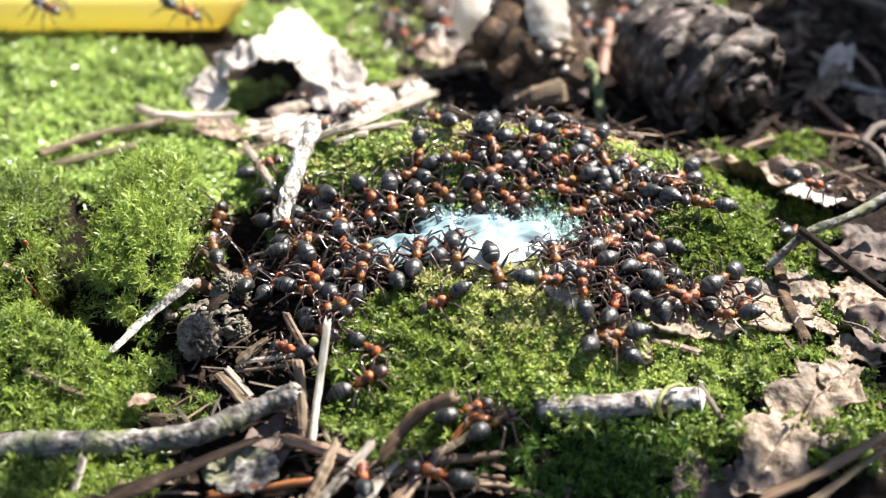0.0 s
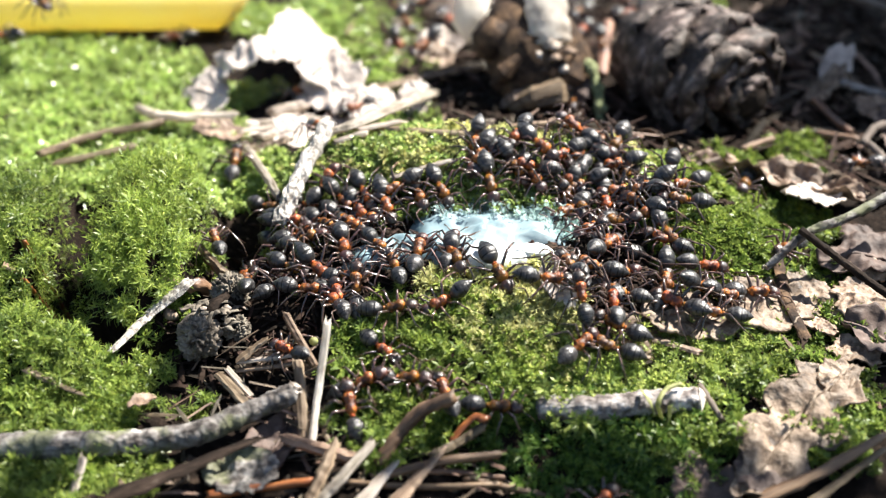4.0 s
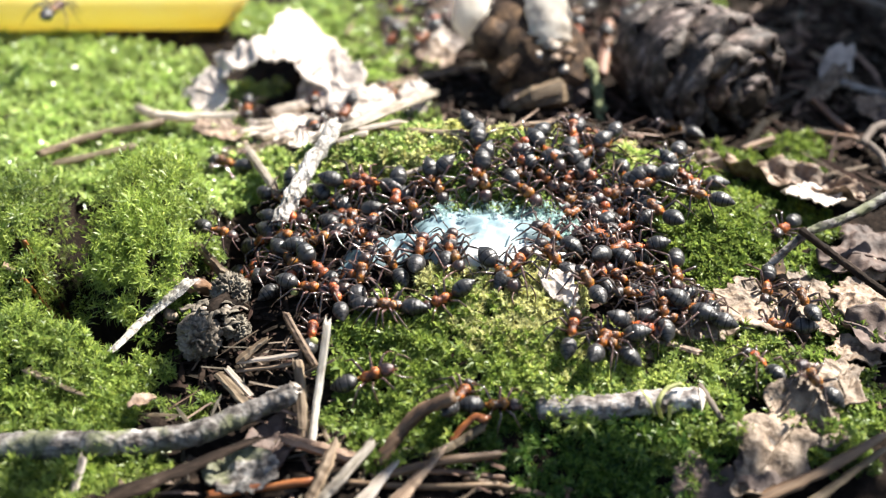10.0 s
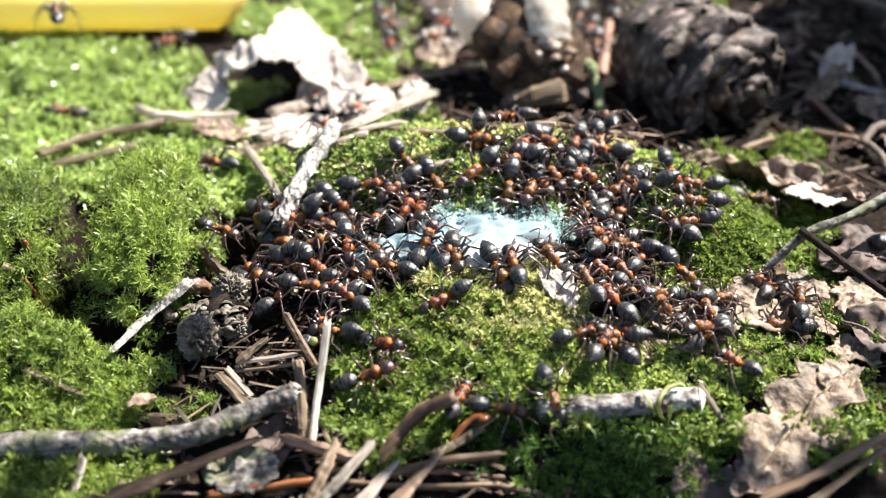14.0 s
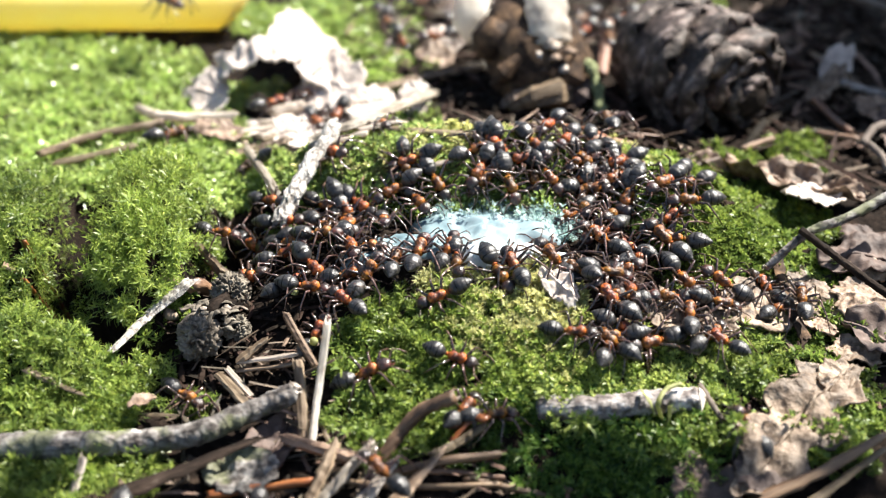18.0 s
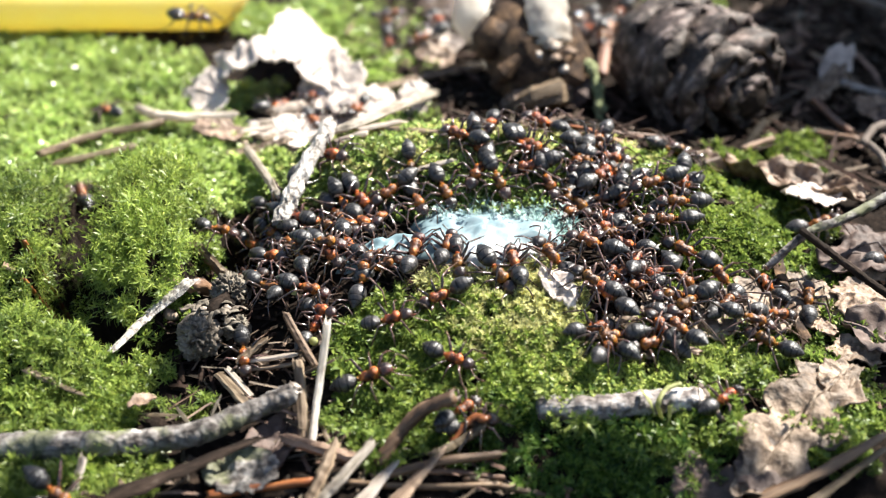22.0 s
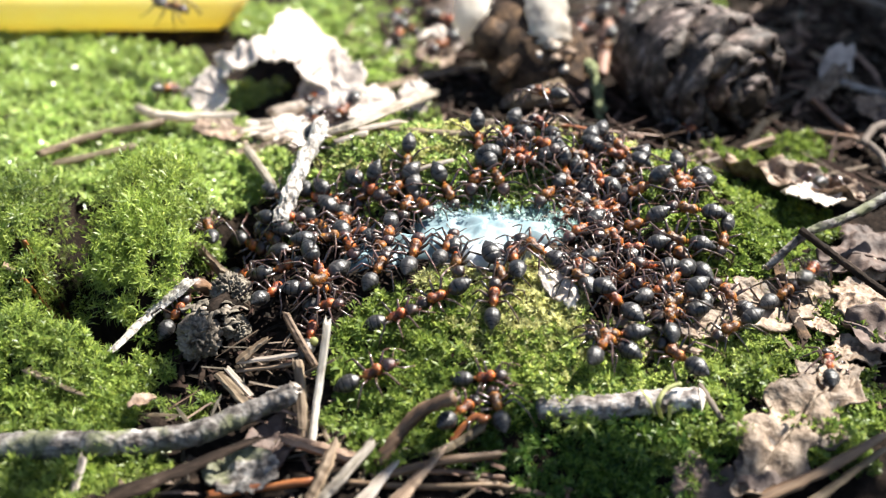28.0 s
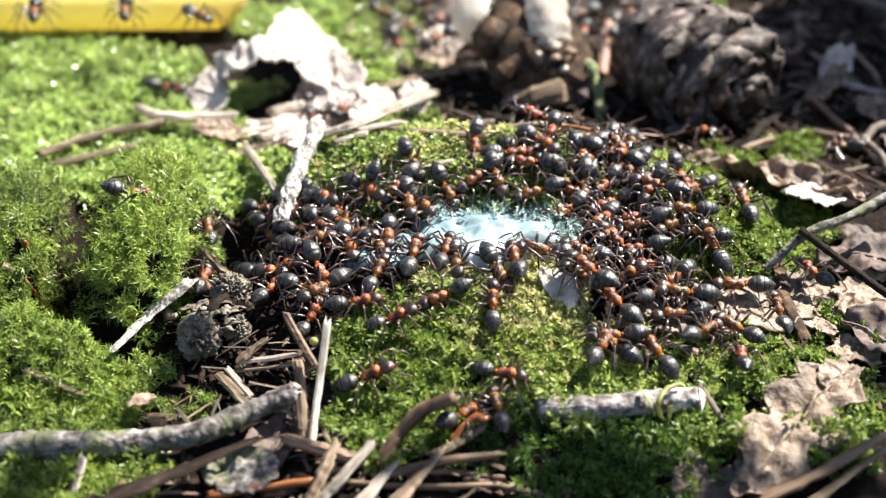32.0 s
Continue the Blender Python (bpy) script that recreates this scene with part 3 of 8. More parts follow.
# brighter green over the cushion's top stands for the sun on it
moss("moss_tuft", "yellow-green moss on top of the cushion, sun put into its colour", MOSS_BRIGHT,
     [(30.6, 11.5, 5.6, 5.5), (34.4, 15.2, 4.9, 7.7), (27.9, 12.2, 4.5, 4.3), (26, 6.4, 4.4, 2.7), (29.8, -4, 5.3, 6), (32.5, 2, 4.8, 4.2)], 6.0, 0.65, 16, slim=0.15)
moss("moss_carpet", "small green moss tufts among dead leaves", MOSS_MID,
     [(37.7, -15.9, 6.0, 7.6), (45.2, 0.3, 4.2, 3.8), (48.6, -10.6, 3.6, 3.9), (45.6, -23.9, 3.1, 4.3), (41.6, -31.6, 3.6, 3.2), (44.9, -9.7, 3.9, 3.9)], 3.6, 0.7, 14)
moss("moss_carpet", "small moss patch behind the cone", MOSS_MID,
     [(48.2, 28.6, 4.6, 5.6), (39.5, 79.5, 7.4, 4.6), (38.4, 26.4, 4.2, 3.2)], 4.0, 0.8, 15)
moss("moss_tuft", "small green moss tufts over torn leaves", MOSS_MID,
     [(30.3, -28.4, 2.3, 2.6), (36.1, -28.1, 1.6, 1.2), (41.7, -30.0, 2.7, 2.4), (33.8, -22.6, 1.3, 2.0)], 5.0, 0.7, 19, tall=2.6)
moss("moss_tuft", "moss grown over the end of the short twig", MOSS_FRESH,
     [(10.4, -24.6, 1.8, 1.9), (23.6, -23.3, 1.6, 1.5), (13.5, -27.5, 2.7, 1.7)], 6.0, 0.7, 22, tall=2.4)
# pale leaf colour imitates light reaching the moss in the hollow
moss("moss_tuft", "green moss under the arched leaf, painted as if lit", MOSS_SUN_TONE,
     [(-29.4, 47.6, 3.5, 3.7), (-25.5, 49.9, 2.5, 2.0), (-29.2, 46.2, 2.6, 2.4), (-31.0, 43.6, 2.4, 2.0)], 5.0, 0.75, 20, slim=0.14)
moss("moss_tuft", "sparse green moss tips over the dark hollow", MOSS_MID,
     [(-30, 3, 2.7, 3.8), (-30.7, -12.0, 1.9, 5.2), (-31.7, -5.7, 1.3, 5.2), (-30.1, 0.6, 1.3, 5.9), (-29.6, 4.8, 1.8, 3.5), (-27.2, -22.4, 2.5, 2.5), (-30.5, -22.4, 1.9, 2.5)], 4.5, 0.75, 21, slim=0.1, gaps=0.25)


# twigs
stick("lichen_twig", [(-47.7, -31.6, 1.6), (-38.9, -31.5, 1.6), (-31.4, -31.1, 1.6), (-25.5, -30.5, 2.0), (-21.1, -27.5, 2.6), (-15.9, -25.7, 3.0)], 1.37, BARK_GREY, "grey lichen-crusted fallen twig with a broken pale end", "twig", n=26, lump=0.15, steps=34, cracks=0.10, end=WOOD_PALE, taper=(1.05, 0.8))
stick("mossy_twig", [(10.2, -26.8, 1.4), (15.9, -27.1, 1.6), (22.1, -25.7, 1.6), (27.0, -25.2, 1.5)], 1.33, BARK_PALE, "short pale grey twig half sunk in moss", "twig", n=26, lump=0.15, steps=34, cracks=0.10, end=WOOD_PALE)
stick("forked_twig", [(56.0, 6.0, 7.5), (48.0, 0.5, 7.0), (42.9, -2.1, 6.5), (38.1, -4.0, 2.4)], 0.56, BARK_GREY, "grey dry twig propped over the litter", "twig", n=26, lump=0.15, steps=34, cracks=0.10, end=WOOD_PALE, taper=(1.1, 0.8))
stick("thin_twig", [(41.9, -2.5, 6.8), (46.0, -6.7, 6.2), (48.7, -9.7, 5.5), (52.0, -12.4, 5.0)], 0.46, BARK_BROWN, "thin dark twig lying across a leaf", "twig", n=26, lump=0.15, steps=34, cracks=0.10, end=WOOD_PALE)
# straws and splinters
PALE_STICK = \
stick("pale_stick", [(-19.7, 3.4, 3.6), (-17.1, 9, 3.6), (-13.9, 16.3, 3.2)], 1.0, BARK_SPECKLED, "pale lichen-grey stick shifted by the ants", "stick", n=14, lump=0.32, steps=8)
stick("pebble", [(-8.3, 16.2, 0.4), (-5.6, 14.9, 0.4)], 0.95, BARK_GREY, "small smooth grey pebble on the moss", "pebble", lump=0.03, flat=(1.0, 0.7))
stick("bleached_straw", [(-16.4, 16.8, 2.2), (-9.7, 19.5, 2.2), (-1.6, 45.5, 2.2)], 1.05, STRAW_WHITE, "broad bleached straw lying behind the mound", "straw", group="straws on the moss", flat=(1.0, 0.55))
stick("curved_twig", [(-43.0, 38.7, 2.2), (-38.2, 35.9, 2.2), (-29.6, 37.6, 2.2)], 0.74, STRAW_WHITE, "pale curved grass stalk with a dark end", "stalk", group="straws on the moss")
stick("needle", [(-54.0, 25.7, 2.0), (-47.7, 31.5, 2.0), (-39.3, 34.9, 2.0)], 0.58, STRAW, "tan dry needle on the moss", "needle", group="fallen needles")
stick("needle", [(-51.2, 23.1, 2.0), (-42.2, 27.9, 2.0)], 0.54, STRAW, "tan dry needle on the moss", "needle", group="fallen needles")
stick("straw", [(-10.6, 45.4, 1.8), (-3.7, 49.9, 1.8), (5.2, 54.9, 1.8)], 0.79, STRAW, "light brown straw leaning on the wood chunk", "straw", group="straws on the moss", flat=(1.0, 0.55))
stick("straw", [(-24.8, 29.9, 1.8), (-20.6, 32.6, 1.8), (-16.5, 35.1, 1.8)], 0.79, STRAW_WHITE, "pale flat straw under the dry leaf", "straw", group="straws on the moss", flat=(1.0, 0.55))
stick("straw", [(-24.1, 29.3, 1.9), (-17.7, 36.1, 1.9)], 0.59, STRAW, "pale straw among crossing straws", "straw", group="straws on the moss", flat=(1.0, 0.55))
stick("straw", [(-13.1, 15.1, 1.6), (-9.7, 15.3, 1.6)], 0.63, STRAW_WHITE, "short broken bleached straw", "straw", group="straws on the moss", flat=(1.0, 0.55))
stick("straw", [(-10.4, 18.6, 1.5), (-3.1, 15.1, 1.5), (5.3, 13, 1.4)], 0.60, STRAW, "thin pale straw behind the feeding crowd", "straw", group="straws on the moss", flat=(1.0, 0.55))
stick("straw", [(-5.8, 7.8, 1.5), (0.7, 8.8, 1.5)], 0.45, STRAW_WHITE, "thin bleached straw on the moss", "straw", group="straws on the moss", flat=(1.0, 0.55))
stick("needle", [(-26, 24.3, 2), (-22.4, 13, 2), (-20.4, 9.2, 1.8)], 0.58, STRAW_WHITE, "tan dry needle on the moss", "needle", group="fallen needles")
stick("needle", [(-12.6, 10.4, 0.8), (-11, 6.2, 1)], 0.38, NEEDLE, "brown dry needle on the moss", "needle", group="fallen needles")
stick("bark_strip", [(-35.8, -39.2, 1.6), (-27.7, -36.3, 2.2), (-20.0, -32.2, 2.6)], 1.14, BARK_BROWN, "dark brown bark strip with a pale worn edge", "bark", flat=(1.0, 0.35), taper=(1.2, 0.5), n=12, lump=0.2)
scrap("bark_scrap", "crumbling pale grey bark piece", -21.2, -35.0, 28, 7.6, 6.0, BARK_GREY, 1.5, 0, 1.0, seed=81)
stick("bud_husk", [(-29.5, -7.7, 2.0), (-28.3, -7.0, 2.6), (-27.1, -4.0, 2.4)], 0.85, NEEDLE, "reddish brown dry bud husk", "husk", lump=0.25, n=12, taper=(0.8, 1.0))
# dark strip laid to imitate a shadow between the leaf plates
stick("bark_strip", [(40.0, -0.5, 1.6), (39.8, -5.1, 1.8), (39.8, -10.3, 1.8), (40.8, -14.3, 1.4)], 0.69, WOOD_DARK, "dark curved strip standing for a shadow between leaf plates", "bark", flat=(1.0, 0.3), lump=0.25, n=12)
stick("broken_stalk", [(-29.4, -0.3, 3.0), (-27.1, 0.5, 3.4), (-24.2, -1.8, 3.6)], 0.66, STRAW, "light brown broken stalk over the dark hollow", "stalk")
stick("needle", [(16.4, 15, 0.8), (19.5, 14, 1), (23.7, 17.4, 0.8)], 0.55, NEEDLE, "brown dry needle beside the cone", "needle", group="fallen needles")
stick("needle", [(22.6, 19.3, 0.8), (27, 21.4, 1), (29.3, 21.5, 0.8)], 0.47, NEEDLE, "brown dry needle beside the cone", "needle", group="fallen needles")
stick("upright_straw", [(-13.7, -30.5, 1.2), (-13.1, -25.5, 4.0), (-12.3, -21.9, 7.5)], 0.42, WOOD_WHITE, "thin bleached straw leaning upright", "straw", group="straws on the moss")
stick("upright_straw", [(-14.6, -29.8, 1.0), (-15.0, -26.0, 3.0), (-15.6, -22.9, 5.0)], 0.60, STRAW, "short pale brown straw standing up", "straw", group="straws on the moss", flat=(1.0, 0.55))
stick("needle", [(-14.0, -20.8, 2.0), (-15.7, -19.0, 4.0), (-17.2, -17.2, 5.5)], 0.46, STRAW, "thick brown needle leaning under the ants", "needle", group="fallen needles")
stick("hooked_stalk", [(-6.5, -33.0, 0.8), (-4.6, -31.1, 2.5), (-2.3, -29.9, 4.5), (0.8, -29.3, 5.0)], 0.73, NEEDLE, "dark brown bent stalk rising from the litter", "stalk", n=12)
stick("orange_needle", [(-23.5, -37.5, 1.0), (-18.6, -36.2, 1.2), (-13.1, -35.7, 1.2)], 0.46, NEEDLE_RED, "glossy orange-brown needle in the litter", "needle", group="fallen needles")
stick("splinter", [(-36.0, -18.2, 2.6), (-33.3, -11.9, 3.2), (-29.6, -9.0, 3.6)], 0.9, BARK_SPECKLED, "weathered pointed wood splinter", "splinter", flat=(1.0, 0.55), taper=(0.5, 1.0))
stick("splinter", [(-32.4, -7.9, 1.0), (-29.3, -6.2, 1.0)], 0.49, STRAW, "short pale wood splinter", "splinter", flat=(1.0, 0.55))
stick("splinter", [(-44.8, -22.3, 2.4), (-42.0, -22.9, 2.4), (-39.0, -24.2, 2.2)], 0.55, STRAW, "weathered brown wood splinter in the moss", "splinter", flat=(1.0, 0.55), taper=(1.0, 0.5))
stick("splinter", [(-49.0, -5.4, 2.4), (-45.8, -0.6, 2.4)], 0.47, NEEDLE_RED, "short reddish wood splinter in the moss", "splinter", flat=(1.0, 0.55))
stick("splinter", [(-37.3, -36.9, 1.5), (-36.8, -34.3, 3.0)], 0.46, STRAW_WHITE, "pale short splinter sticking up", "splinter", flat=(1.0, 0.55))
stick("splinter", [(-24.7, -19.2, 2.0), (-21.4, -24.2, 1.5)], 0.64, STRAW, "split pale orange straw stub", "splinter", flat=(1.0, 0.55))
stick("splinter", [(-23.7, -19.0, 2.2), (-21.0, -22.3, 1.5)], 0.38, STRAW_WHITE, "split pale straw stub", "splinter", flat=(1.0, 0.55))
stick("splinter", [(-52.6, -4.0, 1.0), (-50.1, -4.6, 1.0)], 0.60, STRAW, "brown weathered splinter in the moss", "splinter", flat=(1.0, 0.55))
stick("splinter", [(-22.3, -17.6, 2.0), (-16.4, -19.3, 2.2)], 0.44, STRAW_WHITE, "flat pale splinter under the dead cone", "splinter", flat=(1.0, 0.55))
stick("splinter", [(-22.5, -18.3, 1.6), (-16.6, -20.1, 1.6)], 0.38, STRAW, "flat brown splinter under the dead cone", "splinter", flat=(1.0, 0.55))
stick("splinter", [(-22.1, -17.8, 2.8), (-19.7, -16.7, 3.2)], 0.76, STRAW, "pale wedge-shaped wood chip", "splinter", flat=(1.0, 0.55), taper=(1.0, 0.5))
stick("straw", [(-15.9, -30.6, 1.6), (-12.5, -32.2, 1.8), (-9.3, -33.2, 1.6)], 0.72, STRAW, "thick pale brown straw in the litter", "straw", group="straws on the moss")
stick("straw", [(-13.4, -38.7, 1.6), (-12.2, -35.8, 2.2), (-11.2, -32.0, 2.4)], 0.63, STRAW, "pale brown straw in the litter", "straw", group="straws on the moss")
stick("straw", [(-12.5, -38.2, 1.4), (-9.9, -35.8, 2.2), (-7.5, -32.5, 2.4)], 0.57, STRAW_WHITE, "light straw in the litter", "straw", group="straws on the moss")
stick("straw", [(-8.2, -38.8, 1.2), (-4.9, -33.4, 1.8)], 0.9, STRAW_WHITE, "broad pale torn straw in the litter", "straw", group="straws on the moss", flat=(1.0, 0.55), taper=(1.0, 0.4))
stick("straw", [(-4.8, -38.2, 1.2), (-2.5, -35.7, 2.0), (-0.1, -32.8, 2.2)], 0.92, STRAW, "broad torn straw in the litter", "straw", group="straws on the moss", flat=(1.0, 0.55), taper=(1.0, 0.4))
stick("straw", [(-1.0, -33.2, 1.8), (1.5, -31.3, 2.0), (4.0, -30.2, 2.2)], 0.53, STRAW, "pale brown straw in the litter", "straw", group="straws on the moss")
stick("straw", [(-5.4, -34.6, 1.4), (0.3, -33.3, 1.6), (5.7, -32.2, 1.5)], 0.47, NEEDLE, "thin brown straw bent in the litter", "straw", group="straws on the moss")
stick("straw", [(-2.8, -34.2, 1.0), (1.5, -33.6, 1.2), (6.3, -33.5, 1.0)], 0.35, NEEDLE, "thin brown straw lying in the litter", "straw", group="straws on the moss")
stick("straw", [(-11.2, -35.4, 1.0), (-3.7, -35.7, 1.2), (5.6, -34.5, 1.0)], 0.35, NEEDLE, "thin brown straw in the litter", "straw", group="straws on the moss")
stick("needle", [(2.7, -33.9, 0.8), (6.8, -34.4, 1.0), (11.0, -34.7, 0.8)], 0.38, NEEDLE, "brown dry needle in the litter", "needle", group="fallen needles")
stick("straw", [(0.9, -31.1, 2.0), (3.0, -29.5, 3.0), (4.3, -30.1, 3.0)], 0.48, NEEDLE_RED, "orange translucent torn straw", "straw", group="straws on the moss", flat=(1.0, 0.55))
stick("needle", [(27.8, -23.4, 1.6), (28.6, -25.7, 1.8), (29.5, -27.4, 1.4)], 0.34, BARK_DARK, "thin dark needle leaning on the twig", "needle", group="fallen needles")
stick("splinter", [(31.2, -37.7, 1.2), (38.3, -35.4, 2.4), (44.6, -32.4, 3.2)], 0.98, NEEDLE, "long brown torn wood splinter", "splinter", flat=(1.0, 0.55), taper=(1.0, 0.6))
stick("splinter", [(36.0, -39.3, 1.2), (40.5, -36.1, 2.2), (44.9, -33.5, 2.6)], 0.63, STRAW, "long light brown wood splinter", "splinter", flat=(1.0, 0.55), taper=(1.0, 0.6))
stick("grass_blade", [(21.0, -26.1, 3.6), (21.7, -27.7, 3.6), (22.5, -27.0, 1.5)], 0.28, MOSS_YELLOW, "yellow-green grass blade bent over the twig", "grass blade", group="grass blades", flat=(1.0, 0.3))
stick("grass_blade", [(25.3, -25.3, 3.4), (23.7, -25.9, 3.8), (22.6, -27.7, 3.4), (23.3, -27.4, 1.2)], 0.28, MOSS_YELLOW, "yellow-green grass blade bent over the twig", "grass blade", group="grass blades", flat=(1.0, 0.3))
stick("grass_blade", [(23.5, -28.0, 1.0), (23.9, -27.8, 2.2), (23.9, -27.5, 3.0)], 0.24, MOSS_YELLOW, "short yellow-green grass blade beside the twig", "grass blade", group="grass blades", flat=(1.0, 0.3))
stick("needle", [(23.9, 53.9, 1.2), (25.0, 61.2, 2.0), (26.0, 68.3, 2.4)], 0.85, NEEDLE, "brown straw upright beside the cone", "straw", group="straws on the moss", flat=(1.0, 0.55))
stick("splinter", [(23.5, -17.3, 0.9), (28.0, -18.9, 0.9)], 0.57, LEAF_BROWN, "small tan leaf fragment", "splinter", flat=(1.0, 0.55))
stick("straw", [(5.5, 15.2, 1.0), (14, 16.6, 1.4), (24, 15.4, 1.2)], 0.48, STRAW, "tan straw lying along the crest of the mound", "straw", group="straws on the moss", flat=(1.0, 0.55))
stick("straw", [(9, 17.2, 1.0), (17, 16.0, 1.6), (21, 14.0, 1.4)], 0.36, NEEDLE_RED, "thin orange-brown straw on the crest", "straw", group="straws on the moss", flat=(1.0, 0.55))
stick("twig", [(49, 88, 3.0), (58, 80, 4.5), (68, 72, 4.0), (76, 64, 3.0)], 0.85, BARK_DARK, "brown twig lying across the shaded litter", "twig")
stick("needle", [(56, 57, 2.5), (59, 50, 3.0), (61, 44, 2.5)], 0.5, STRAW, "tan straw leaning in the shaded litter", "straw", group="straws on the moss", flat=(1.0, 0.55))
stick("pebble", [(-31.6, -10.8, 1.2), (-30.6, -10.4, 1.2)], 0.85, LEAF_TAN, "small pale yellowish bud scale beside the splinter", "husk", lump=0.1, flat=(1.0, 0.8))
stick("twig", [(56.4, 48.6, 2.6), (59.5, 44.9, 2.8), (64.5, 42.0, 2.4)], 0.6, BARK_PALE, "pale grey twig in the shaded litter", "twig", n=10)
stick("needle", [(53.1, 41.7, 2.2), (54.8, 38.1, 1.8), (56.2, 32.6, 1.4)], 0.5, NEEDLE, "brown dry needle in the shaded litter", "needle", group="fallen needles")
stick("needle", [(52.1, 33.0, 1.6), (56.4, 30.6, 1.8)], 0.5, NEEDLE, "brown dry needle in the shaded litter", "needle", group="fallen needles")
stick("twig", [(57.0, 28.6, 2.4), (59.4, 31.8, 2.8), (63.0, 34.4, 2.6)], 0.55, BARK_DARK, "short forked twig among dark crumbs", "twig", n=10)
stick("twig", [(57.6, 29.2, 2.2), (58.6, 25.6, 1.8), (58.9, 22.4, 1.4)], 0.5, BARK_DARK, "short dark twig among crumbs beyond the curled leaf", "twig", n=10)
stick("needle", [(40.6, 26.8, 2.0), (45.0, 29.9, 2.2)], 0.42, STRAW, "tan needle lying over the moss by the cone", "needle", group="fallen needles")
stick("straw", [(-25.0, 36.2, 1.6), (-17.6, 37.3, 1.8)], 0.62, STRAW_WHITE, "bleached straw before the arched leaf", "straw", group="straws on the moss", flat=(1.0, 0.55))
stick("straw", [(-10.3, 16.4, 1.6), (-5.6, 17.4, 1.7)], 0.55, STRAW_WHITE, "short bleached straw on the crest moss", "straw", group="straws on the moss", flat=(1.0, 0.55))
stick("splinter", [(-49.2, -2.6, 2.6), (-46.2, 1.4, 2.0)], 0.45, NEEDLE_RED, "short reddish wood splinter in the cleft", "splinter", flat=(1.0, 0.55))
# torn leaf plates
scrap("leaf_scrap", "pale brown leaf scrap standing in the shaded litter", 58.0, 52, -50, 5.0, 7.4, LEAF_PALE, 1.4, 36, 0.8, seed=133)
scrap("leaf_scrap", "brown leaf scrap in the shaded litter", 62, 39, 20, 8, 6, LEAF_BROWN, 1.4, 20, 0.7, seed=134)
# the dark colour of the next two pieces stands for shade in front
scrap("leaf_scrap", "decayed leaf piece on the moss, darkened for shade", 32.7, -33.4, 0, 6.0, 7.0, LEAF_DARK, 1.6, 0, 0.3, seed=103)
scrap("leaf_scrap", "flat brown leaf piece half under moss, darkened for shade", 26.8, -34.9, 0, 7.6, 6.7, LEAF_DARK, 1.0, 0, 0.4, seed=105)
scrap("leaf_scrap", "pinkish brown leaf piece tilted on the moss", 43.1, -22.3, 20, 5.0, 5.0, LEAF_TAN, 2, 14, 0.4, seed=107)
scrap("leaf_scrap", "grey flat leaf piece among moss tufts", 46.1, -15.9, 0, 6.1, 5.1, LEAF_TAN, 1.4, 0, 0.4, seed=108)
scrap("leaf_scrap", "flat tan leaf plate under the thin twig", 43.0, -6.8, 10, 6.1, 10.3, LEAF_TAN, 0.9, 0, 0.35, seed=109)
scrap("leaf_scrap", "broad tan leaf plate beneath the twigs", 49.2, -6.9, -6, 7.9, 6.6, LEAF_TAN, 1.4, 0, 0.4, seed=110)
scrap("leaf_scrap", "pale grey leaf plate beyond the thin twig", 51.6, -0.9, 0, 6.5, 4.9, LEAF_TAN, 1.2, 0, 0.4, seed=111)
scrap("leaf_scrap", "small pinkish leaf scrap under the ants", 34.0, -11.7, 20, 4.2, 6.4, LEAF_PALE, 1, 0, 0.4, seed=112)
scrap("leaf_scrap", "flat pinkish leaf plate under the crowd", 27.0, -14.0, -5, 11, 6.4, LEAF_TAN, 1.7, 0, 0.4, seed=124)
scrap("leaf_scrap", "broad pinkish leaf plate under the wandering ants", 37.0, -9.6, 18, 12.5, 8.5, LEAF_TAN, 1.7, 0, 0.45, seed=132)
scrap("leaf_scrap", "bleached torn foot of the arched leaf", -33.4, 43.2, -20, 5.5, 8.5, LEAF_PALE, 1.0, 36, 0.6, seed=131)
scrap("leaf_scrap", "pale flat leaf plate under feeding ants", 29.5, -9.9, 10, 5.8, 5.2, LEAF_TAN, 0.8, 0, 0.4, seed=125)
scrap("leaf_scrap", "white folded leaf scrap at the rim of the bait", 13.1, -13.1, -48, 5.8, 3.0, LEAF_PALE, 2, 0, 0.7, seed=126)
scrap("leaf_scrap", "small pale leaf scrap by a crack", 42.8, -12.0, 60, 2.6, 4.9, LEAF_BROWN, 1.2, 10, 0.3, seed=113)
scrap("leaf_scrap", "sun-bleached end of the curled leaf", 46.7, 11.4, -24, 7.1, 7.1, LEAF_PALE, 3.8, -8, 0.5, seed=114)
scrap("leaf_scrap", "dark brown leaf under the crossing twigs", 52.3, 5.2, 0, 7.7, 7.0, LEAF_DARK, 0.8, 0, 0.6, seed=115)
scrap("leaf_scrap", "bleached leaf flank beside the hollow", -16.2, 45.0, -35, 9.5, 13, LEAF_PALE, 1.2, 34, 0.6, seed=116)
scrap("leaf_scrap", "bleached leaf scrap under the broad straw", -10.4, 41.5, 10, 8.5, 6.9, LEAF_PALE, 1.6, 14, 0.6, seed=117)
scrap("leaf_scrap", "pale pinkish scrap at the end of the straw", -4.0, 42.8, 0, 5.0, 6.1, LEAF_PALE, 1.4, 25, 0.5, seed=118)
scrap("leaf_scrap", "pale crumpled scrap under crossing straws", -19.7, 31.1, 10, 8.6, 6.3, LEAF_PALE, 1.4, 12, 0.6, seed=119)
scrap("leaf_scrap", "greyish beige scrap below the hollow", -31.2, 33.2, 0, 7.4, 4.9, LEAF_TAN, 1.3, 10, 0.5, seed=120)
